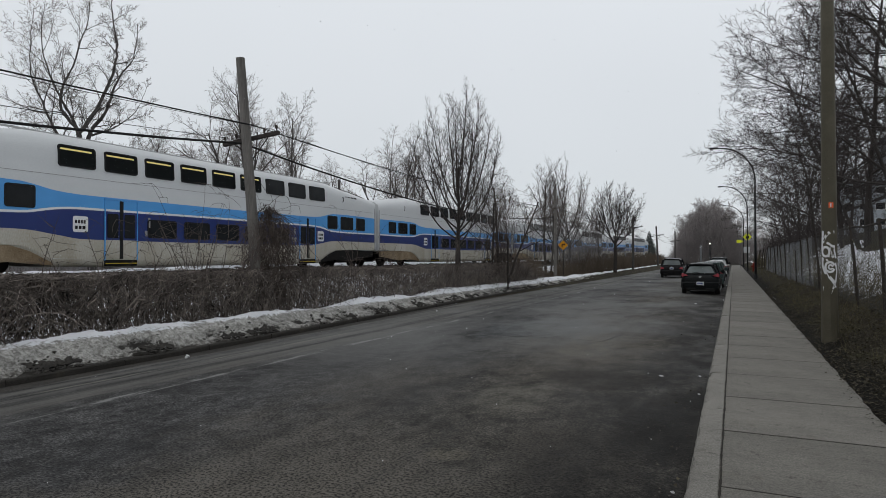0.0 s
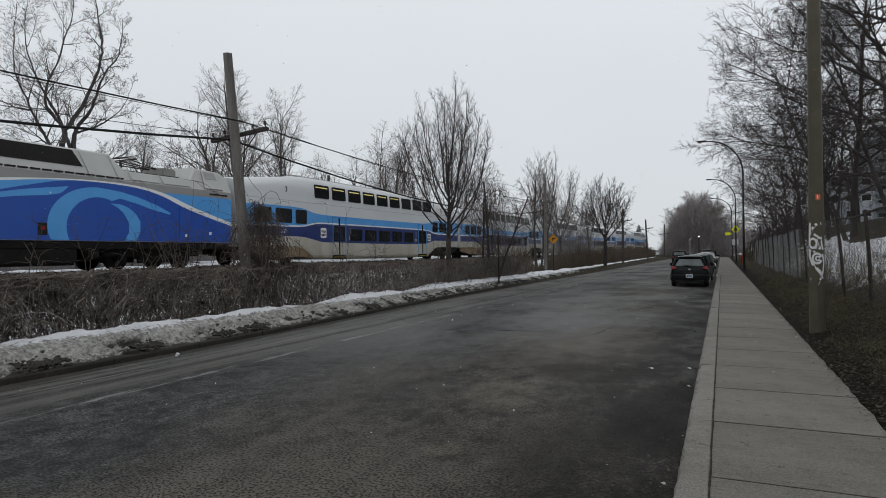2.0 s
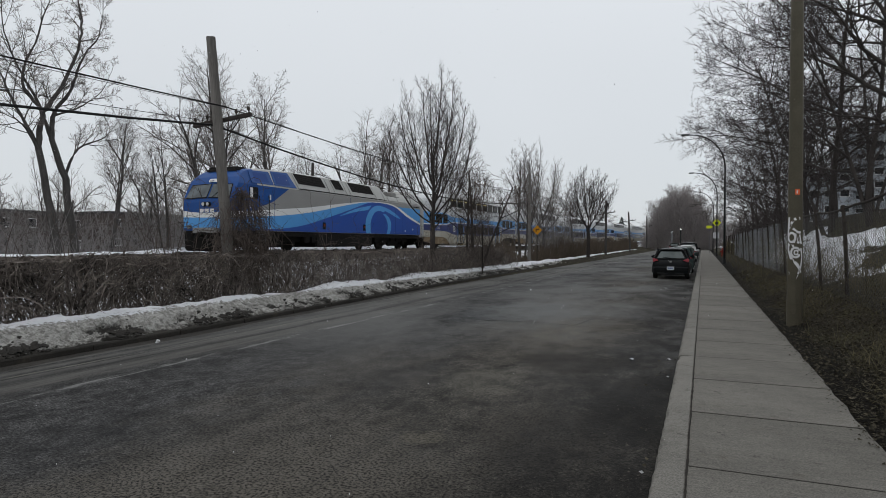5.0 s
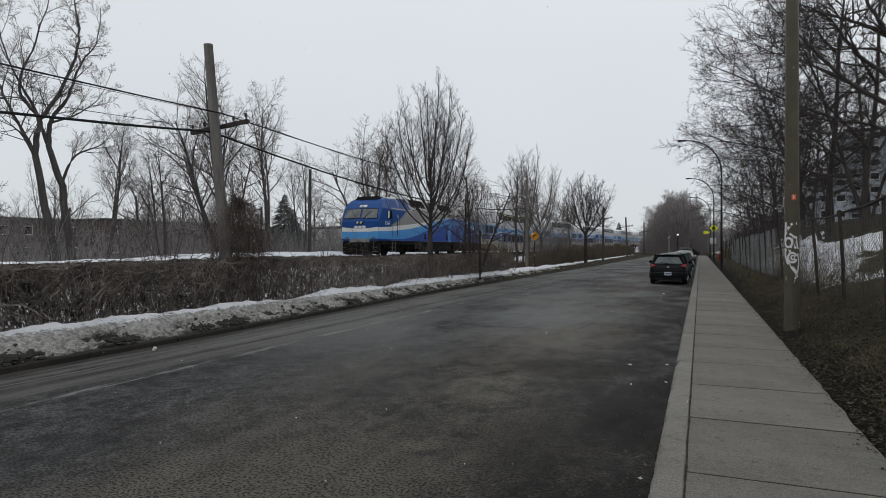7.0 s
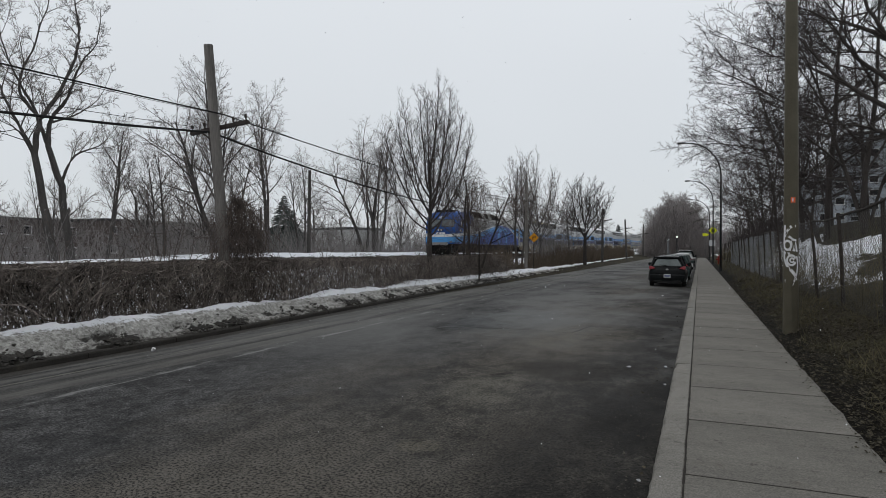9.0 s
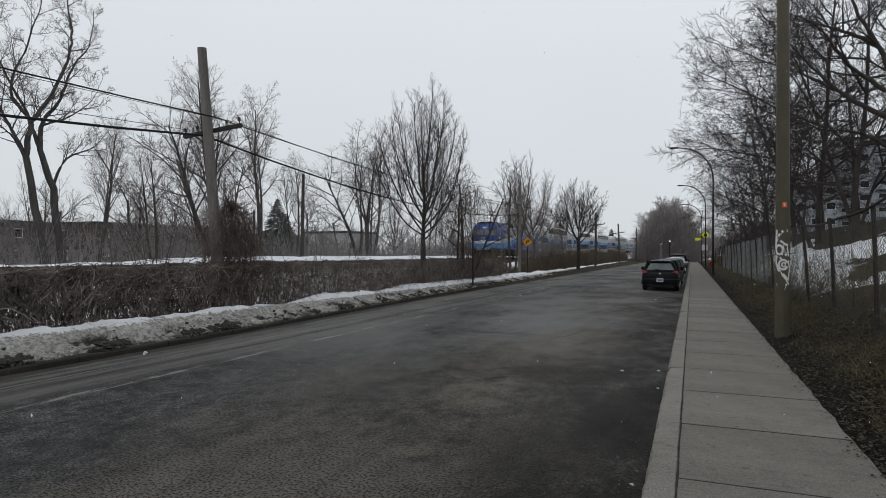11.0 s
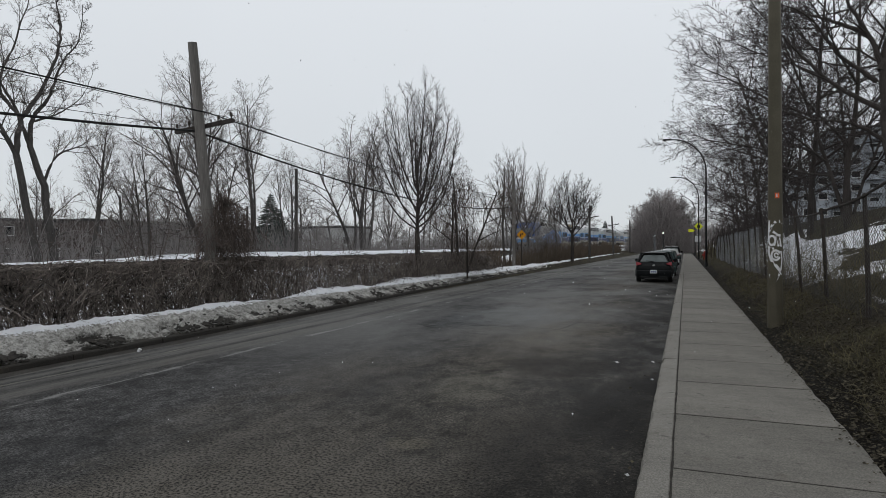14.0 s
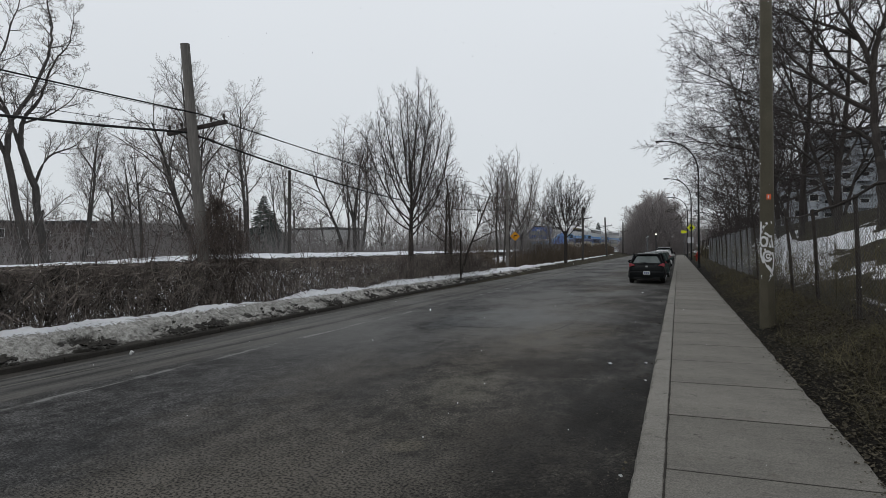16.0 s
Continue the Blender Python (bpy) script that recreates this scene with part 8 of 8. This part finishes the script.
def build_brush():
    """Dry brush along the far side of the road, past the end of the hedge."""
    rnd = random.Random(44)
    tw = Twigs()
    for i in range(11500):
        y = 26 + 118 * rnd.random() ** 1.25
        mid = FAR_EDGE(y) - 1.35 - 0.4 * (1 - smooth_step(38, 46, y))
        x = mid - abs(rnd.gauss(0, 1.2))
        hgt = (1.0 + 0.5 * math.sin(y * 0.35) + 0.3 * math.sin(y * 0.9)) * rnd.uniform(0.4, 1.3) + (0.5 if y > 40 else 0.0)
        if abs(y - 40.0 + (x + 11.0) * 3.6) < 2.2:
            hgt *= 0.35
        if y < 37:
            hgt *= 0.55 + 0.4 * smooth_step(26, 31, y)
        k = 1.0 + y / 60
        pts = wander(rnd, (x, y, max(0.15, gh(x, y) - 0.05)), (rnd.gauss(0, 0.22), rnd.gauss(0, 0.22), 1), max(0.3, hgt), 3, 0.16, -0.02)
        r = 0.006 * k
        tw.tube(pts, [r, r, r * 0.8, r * 0.4], 3)
    ob = part("brush", tw.mesh("brush"), M_BRUSH)
    tagged(ob, "dry brown brush and tall weeds along the road", "brush", kind="stuff")
    tw = Twigs()
    for i in range(12500):
        y = -5 + 150 * rnd.random()
        x = -25.4 - abs(rnd.gauss(0, 5.5))
        k = 1.0 + y / 70
        pts = wander(rnd, (x, y, gh(x, y) - 0.1), (rnd.gauss(0, 0.25), rnd.gauss(0, 0.25), 1), rnd.uniform(0.6, 4.8) * (0.45 if x > -26.6 else 1) * (0.75 + 0.25 * smooth_step(12, 38, y)), 3, 0.22, 0.0)
        r = 0.011 * k
        tw.tube(pts, [r, r * 0.85, r * 0.65, r * 0.4], 3)
    ob = part("thicket", tw.mesh("thicket"), M_TWIGHAZE)
    tagged(ob, "thicket of thin bare saplings beyond the railway", "brush", kind="stuff")
    tw = Twigs()
    for i in range(2600):
        y = 7 + 90 * rnd.random() ** 1.6
        x = 2.75 + abs(rnd.gauss(0, 0.5)) if rnd.random() < 0.75 else rnd.uniform(1.7, 2.6)
        k = 1.0 + y / 60
        pts = wander(rnd, (x, y, gh(x, y) - 0.03), (rnd.gauss(0, 0.35), rnd.gauss(0, 0.35), 1), rnd.uniform(0.15, 0.55) if x < 2.7 else rnd.uniform(0.3, 1.7), 4, 0.2, -0.03)
        r = 0.004 * k
        tw.tube(pts, [r, r, r * 0.8, r * 0.7, r * 0.4], 3)
    for i in range(8500):
        y = 5 + 24 * rnd.random() ** 1.5
        x = 1.5 + 1.9 * rnd.random() ** 0.8
        if noise.noise((x * 0.8, y * 0.5, 6.0)) < -0.05:
            continue
        pts = wander(rnd, (x, y, gh(x, y)), (rnd.gauss(0, 0.8), rnd.gauss(0, 0.8), 0.8), rnd.uniform(0.10, 0.28), 2, 0.3, -0.25)
        tw.tube(pts, [0.0028, 0.0022, 0.001], 3)
    ob = part("weeds", tw.mesh("weeds"), M_WEED)
    tagged(ob, "dry weeds and shoots along the wire fence", "weeds", kind="stuff")


build_brush()


def build_saplings():
    """Thin bare saplings between the road and the railway, and the dense far wood at the road's end."""
    rnd = random.Random(47)
    tw = Twigs()
    for i in range(180):
        y = 44 + 55 * rnd.random() ** 1.2 if i < 75 else 51 + 16 * rnd.random()
        x = FAR_EDGE(y) - (rnd.uniform(2.0, 6.5) if i < 75 else rnd.uniform(1.8, 4.2))
        h = rnd.uniform(2.0, 4.6)
        pts = wander(rnd, (x, y, gh(x, y) - 0.05), (rnd.gauss(0, 0.12), rnd.gauss(0, 0.12), 1), h, 5, 0.08, 0.0)
        tw.tube(pts, [0.022, 0.02, 0.017, 0.014, 0.010, 0.006], 3)
        for j in range(9):
            k = rnd.randrange(2, 6)
            tw.tube(wander(rnd, pts[k], (rnd.gauss(0, 0.6), rnd.gauss(0, 0.6), 0.8), rnd.uniform(0.4, 1.2), 2, 0.15, 0.02), [0.010, 0.008, 0.005], 3)
    tagged(part("saplings", tw.mesh("saplings"), M_TWIGHAZE), "thin bare saplings between the road and the railway", "brush", kind="stuff")
    tw = Twigs()
    for i in range(21000):
        x = -13.6 + 16 * rnd.random() if i < 16000 else 2 + 24 * rnd.random()
        y = rnd.uniform(160, 186)
        dome = max(14.6 * math.sqrt(max(0.0, 1 - ((x + 5.6) / 7.8) ** 2)), 7.5 if x > -2 else 3.2) + 1.2 * noise.noise((x * 0.5, 1.0, 2.0))
        top = 1.5 + (dome - 1.5) * rnd.random() ** 0.9
        ln = min(top, rnd.uniform(1.4, 3.2))
        p = (x, y, top - ln)
        pts = wander(rnd, p, (0.05 * (x + 5.6) + rnd.gauss(0, 0.35), rnd.gauss(0, 0.3), 1), ln, 3, 0.2, 0.02)
        tw.tube(pts, [0.024, 0.021, 0.016, 0.008], 3)
    # wood colour is paled to stand for haze
    tagged(part("far_wood", tw.mesh("far_wood"), M_WOODHAZE), "dense bare wood at the end of the road, greyed for haze", "wood", kind="stuff")


build_saplings()


def build_bank_brush():
    """Dense dark saplings up the bank, behind the wire fence."""
    rnd = random.Random(49)
    tw = Twigs()
    for i in range(620):
        y = 46 + 46 * rnd.random()
        x = 3.4 + 4.4 * rnd.random()
        pts = wander(rnd, (x, y, gh(x, y) - 0.05), (rnd.gauss(0, 0.22), rnd.gauss(0, 0.22), 1), rnd.uniform(1.6, 5.0), 4, 0.12, 0.0)
        tw.tube(pts, [0.016, 0.014, 0.011, 0.008, 0.005], 3)
        for j in range(5):
            tw.tube(wander(rnd, pts[rnd.randrange(1, 5)], (rnd.gauss(0, 0.7), rnd.gauss(0, 0.7), 0.5), rnd.uniform(0.5, 1.5), 2, 0.2, 0.02), [0.008, 0.007, 0.004], 3)
    tagged(part("bank_brush", tw.mesh("bank_brush"), M_TWIGDARK), "dense dark bare saplings on the bank behind the fence", "brush", kind="stuff")


build_bank_brush()


def build_leaves():
    rnd = random.Random(55)
    verts, faces = [], []

    def leaf(x, y, z, s):
        a, tilt, roll = rnd.uniform(0, 6.28), rnd.uniform(-0.5, 0.5), rnd.uniform(-0.5, 0.5)
        m = Matrix.Translation((x, y, z)) @ Euler((tilt, roll, a)).to_matrix().to_4x4()
        b = len(verts)
        for p in ((-0.5, 0, 0.15), (0, -0.42, 0.0), (0.6, 0, 0.12), (0, 0.42, 0.05), (0.05, 0, -0.05)):
            verts.append((m @ Vector((p[0] * s, p[1] * s, p[2] * s)))[:])
        for f in ((0, 1, 4), (1, 2, 4), (2, 3, 4), (3, 0, 4)):
            faces.append(tuple(b + i for i in f))

    for i in range(60000):
        y = 4.5 + 30 * rnd.random() ** 1.7
        x = 1.30 + abs(rnd.gauss(0.0, 1.1)) + (0.0 if rnd.random() < 0.7 else 0.25)
        if x > 4.5 or (x < 1.75 and rnd.random() < 0.4):
            continue
        leaf(x, y, gh(x, y) + rnd.uniform(0.0, 0.05), rnd.uniform(0.018, 0.05) if rnd.random() < 0.4 else rnd.uniform(0.010, 0.024))
    for i in range(420):
        y = 4 + 24 * rnd.random() ** 1.4
        leaf(1.30 - abs(rnd.gauss(0, 0.06)), y, 0.16, rnd.uniform(0.012, 0.034))
    for i in range(70):
        y = 5 + 30 * rnd.random()
        leaf(-0.36 - abs(rnd.gauss(0, 0.22)), y, 0.02, rnd.uniform(0.03, 0.055))
    me = bpy.data.meshes.new("leaf_litter")
    me.from_pydata(verts, [], faces)
    tagged(part("leaf_litter", me, M_LEAF), "dead brown leaves on the bank and pavement edge", "leaves", kind="stuff")


build_leaves()


def build_clods():
    """Dark lumps of frozen dirt on the street side of the snow bank."""
    rnd = random.Random(58)
    verts, faces = [], []
    for i in range(5200):
        y = 3 + 40 * rnd.random() ** 1.4
        if noise.noise((y * 1.1, 4.0, 1.0)) + 0.5 * noise.noise((y * 4.0, 2.0, 1.0)) < 0.10:
            continue
        d = abs(rnd.gauss(0.10, 0.20)) - 0.12
        d = max(0.0, d + 0.12)
        x = FAR_EDGE(y) - 0.20 * max(0.0, 1 - d / 0.9) - d
        z = curve([(0, 0.06), (0.06, 0.13), (0.22, 0.16), (0.40, 0.20), (0.55, 0.28), (0.9, 0.48)])(d)
        s = rnd.uniform(0.012, 0.042)
        x, z = x + 0.03, z + 0.03
        b = len(verts)
        for p in ((1, 0, 0), (0, 1.4, 0), (-1, 0, 0), (0, -1.4, 0), (0, 0, 0.8), (0, 0, -0.8), (0.7, 0.8, 0.4), (-0.7, -0.8, 0.4)):
            verts.append((x + p[0] * s * rnd.uniform(0.6, 1.3), y + p[1] * s * rnd.uniform(0.6, 1.3), z + p[2] * s * rnd.uniform(0.6, 1.3)))
        for f in ((0, 6, 4), (6, 1, 4), (1, 2, 4), (2, 7, 4), (7, 3, 4), (3, 0, 4), (1, 6, 0), (3, 7, 2), (1, 0, 5), (2, 1, 5), (3, 2, 5), (0, 3, 5)):
            faces.append(tuple(b + k for k in f))
    me = bpy.data.meshes.new("dirt_clods")
    me.from_pydata(verts, [], faces)
    tagged(part("dirt_clods", me, M_GUTTER), "dark clods of frozen dirt on the snow bank", "dirt", kind="stuff")


build_clods()


def build_grit():
    """Loose stones and grit washed against the near kerb."""
    rnd = random.Random(59)
    verts, faces = [], []
    for i in range(1500):
        y = 3.6 + 26 * rnd.random() ** 1.7
        x = -0.36 - abs(rnd.gauss(0, 0.5))
        s = rnd.uniform(0.003, 0.008) if rnd.random() < 0.95 else rnd.uniform(0.008, 0.016)
        b = len(verts)
        for p in ((1, 0, 0), (0, 1.2, 0), (-1, 0, 0), (0, -1.2, 0), (0, 0, 0.9)):
            verts.append((x + p[0] * s * rnd.uniform(0.6, 1.3), y + p[1] * s * rnd.uniform(0.6, 1.3), p[2] * s))
        for f in ((0, 1, 4), (1, 2, 4), (2, 3, 4), (3, 0, 4)):
            faces.append(tuple(b + k for k in f))
    me = bpy.data.meshes.new("grit")
    me.from_pydata(verts, [], faces)
    tagged(part("grit", me, M_GRIT), "loose grit and small stones along the kerb", "grit", kind="stuff")


build_grit()
for sx, sy, size in ((-0.97, 9.62, 0.042), (-0.41, 8.53, 0.025), (-0.46, 9.82, 0.032), (-0.42, 4.9, 0.022), (-1.29, 25.1, 0.06)):
    scrap = thing("paper_scrap", (sx, sy, 0.004), "small pale paper scrap on the asphalt", "litter", "paper scraps")
    bm = bmesh.new()
    ring = [bm.verts.new((size * k * math.cos(a), size * k * math.sin(a) * 0.8, 0.004 + h)) for a, k, h in ((0.2, 1.0, 0.0), (1.2, 0.8, 0.014), (2.3, 1.1, 0.0), (3.6, 0.9, 0.01), (5.0, 1.05, 0.0))]
    mid = bm.verts.new((0, 0, 0.018))
    for k in range(5):
        bm.faces.new((ring[k], ring[(k + 1) % 5], mid))
    bmesh.ops.solidify(bm, geom=bm.faces[:], thickness=0.003)
    part("sheet", bm, M_LITTER, scrap)
litter = thing("white_cup", (-8.62, 7.9, 0.0), "small white crumpled cup in the gutter", "litter")
part("cup", rod(bmesh.new(), (0, 0, 0.0), (0.03, 0.02, 0.05), 0.024, 0.032, 12), M_LITTER, litter)


# ---------------------------------------------------------------- wire fence on the bank
def build_fence():
    rnd = random.Random(66)
    fence = thing("wire_fence", (0, 0, 0), "rusty sagging chain-link fence on the leafy bank", "fence")
    x0 = 2.62

    def top(y):
        return 2.46 + 0.035 * math.sin(y * 0.7) + 0.02 * math.sin(y * 1.9) + (0.12 if y < 11 else 0)

    posts = [5.3, 8.3, 11.3, 14.4, 17.4, 20.4, 22.4, 24.2, 27.0, 29.9, 32.8, 35.8, 39, 42, 45, 48, 51, 54, 57, 60, 64, 68, 72, 76, 80, 84, 88, 92]
    for y in posts:
        bm = bmesh.new()
        ly, lx = rnd.uniform(0.0, 0.34), rnd.uniform(-0.14, 0.0)
        base = gh(x0, y)
        bent(bm, [(x0, y - ly, base - 0.3), (x0 + lx * 0.4, y, base + 1.0), (x0 + lx, y + ly, top(y) + 0.05)], [0.038, 0.035, 0.032], 8)
        part("post", bm, M_RUST, fence)
    bm = bmesh.new()
    ys = spaced((5.4, 60, 1.2), (60, 92, 4))
    bent(bm, [(x0 - 0.03 + 0.03 * math.sin(y), y, top(y)) for y in ys], [0.023] * len(ys), 6)
    part("top_rail", bm, M_BARKDARK, fence)
    # woven wires: zigzags from top to bottom
    for ya, yb, step, r in ((5.4, 26.0, 0.070, 0.0030), (26.0, 60.0, 0.15, 0.0055)):
        tw = Twigs()
        y = ya
        k = 0
        while y < yb:
            z1, z0 = top(y), gh(x0, y) - 0.02
            n = max(4, int((z1 - z0) / (step * 0.55)))
            pts = []
            for i in range(n + 1):
                z = z0 + (z1 - z0) * i / n
                bow = 0.05 * math.sin(y * 0.8 + z) + 0.02 * math.sin(y * 2.1 - z * 2)
                pts.append((x0 - 0.02 + bow * 0.6 + (0.004 if i % 2 else -0.004), y + (step * 0.5 if (i + k) % 2 else -step * 0.5), z))
            tw.tube(pts, [r] * len(pts), 3)
            y += step
            k += 1
        part("wire_mesh", tw.mesh("wire_mesh"), M_MESHWIRE if ya < 20 else M_GALV, fence, "rusty chain-link mesh")


build_fence()


# ---------------------------------------------------------------- falling snow
def build_flakes():
    rnd = random.Random(77)
    verts, faces = [], []
    for i in range(5200):
        dist = 2.4 + 24 * rnd.random() ** 0.8
        a = radians(rnd.uniform(-18, 64))
        x, y = -dist * math.sin(a), dist * math.cos(a)
        z = rnd.uniform(-1.0, 26.0)
        s = rnd.uniform(0.002, 0.0042)
        k = rnd.uniform(1.0, 1.9)
        b = len(verts)
        for p in ((s, 0, 0), (0, s, 0), (-s, 0, 0), (0, -s, 0), (0, 0, s * k), (0, 0, -s * k)):
            verts.append((x + p[0], y + p[1], z + p[2]))
        for f in ((0, 1, 4), (1, 2, 4), (2, 3, 4), (3, 0, 4), (1, 0, 5), (2, 1, 5), (3, 2, 5), (0, 3, 5)):
            faces.append(tuple(b + j for j in f))
    me = bpy.data.meshes.new("falling_snow")
    me.from_pydata(verts, [], faces)
    return tagged(part("falling_snow", me, M_FLAKE), "sparse white snowflakes drifting down", "snow", kind="stuff")


flakes = build_flakes()
pavement_pieces()
kerb_pieces()


# ---------------------------------------------------------------- what moves
def motions():
    times = [0.0, 0.1, 0.2, 0.3, 0.4] + [0.5 * i for i in range(1, 32)] + [15.9, 16.0]

    def gone_by(t):
        return TRAIN_SPEED * t - 0.15 * max(0, 1 - t / 0.6) ** 2 - 0.012 * max(0, t - 6) ** 2

    def on_track(y, length):
        a, b = track_at(y), track_at(y + length)
        d = b - a
        return pose(a.x, a.y, a.z, math.degrees(math.atan2(d.z, math.hypot(d.x, d.y))), 0, -math.degrees(math.atan2(d.x, d.y)))

    walk(train_loco, [(t, on_track(NOSE_Y + gone_by(t), 19.8)) for t in times])
    for i, c in enumerate(train_cars):
        walk(c, [(t, on_track(FIRST_CAR_Y + 0.15 + i * CAR_PITCH + gone_by(t), CAR_LEN)) for t in times])
    for w in WHEELSETS:
        x, y, z = w.location
        walk(w, [(t / 10, pose(x, y, z, -math.degrees(TRAIN_SPEED * t / 10 / 0.46) % 360)) for t in range(161)])
    # the car ahead drives off and turns right at the end of the road
    way = [(0.0, -4.75, 56.0, 0), (0.1, -4.77, 57.6, 0), (0.5, -4.9, 64.0, 0), (1.0, -5.05, 72.0, 0), (2.0, -5.2, 88.0, 0), (3.0, -5.4, 104.5, 0), (4.0, -5.4, 119.5, 0), (5.0, -5.3, 132.0, 0), (6.0, -5.0, 140.5, 0),
           (6.6, -4.4, 144.5, -20), (7.2, -2.9, 147.3, -52), (7.8, -0.4, 148.6, -80), (8.4, 2.8, 149.0, -90), (9.0, 7.0, 149.0, -90), (10.0, 16.0, 149.0, -90), (12.0, 36.0, 149.0, -90), (14.0, 56.0, 149.0, -90), (16.0, 76.0, 149.0, -90)]
    walk(moving_suv, [(t, pose(x, y, 0, 0, 0, a)) for t, x, y, a in way])
    gone, roll = 0.0, []
    for (t0, xa, ya, _), (t1, xb, yb, _) in zip(way, way[1:]):
        n = max(1, round((t1 - t0) * 30))
        step = math.hypot(xb - xa, yb - ya) / n
        for i in range(n):
            roll.append((t0 + (t1 - t0) * i / n, gone))
            gone += step
    roll.append((16.0, gone))
    for w in moving_wheels:
        x, y, z = w.location
        walk(w, [(t, pose(x, y, z, -math.degrees(g / 0.345) % 360)) for t, g in roll])
    walk(flakes, [(t, pose(0.25 * t - 2, 0.10 * math.sin(t * 0.6), -1.05 * t)) for t in times])


motions()
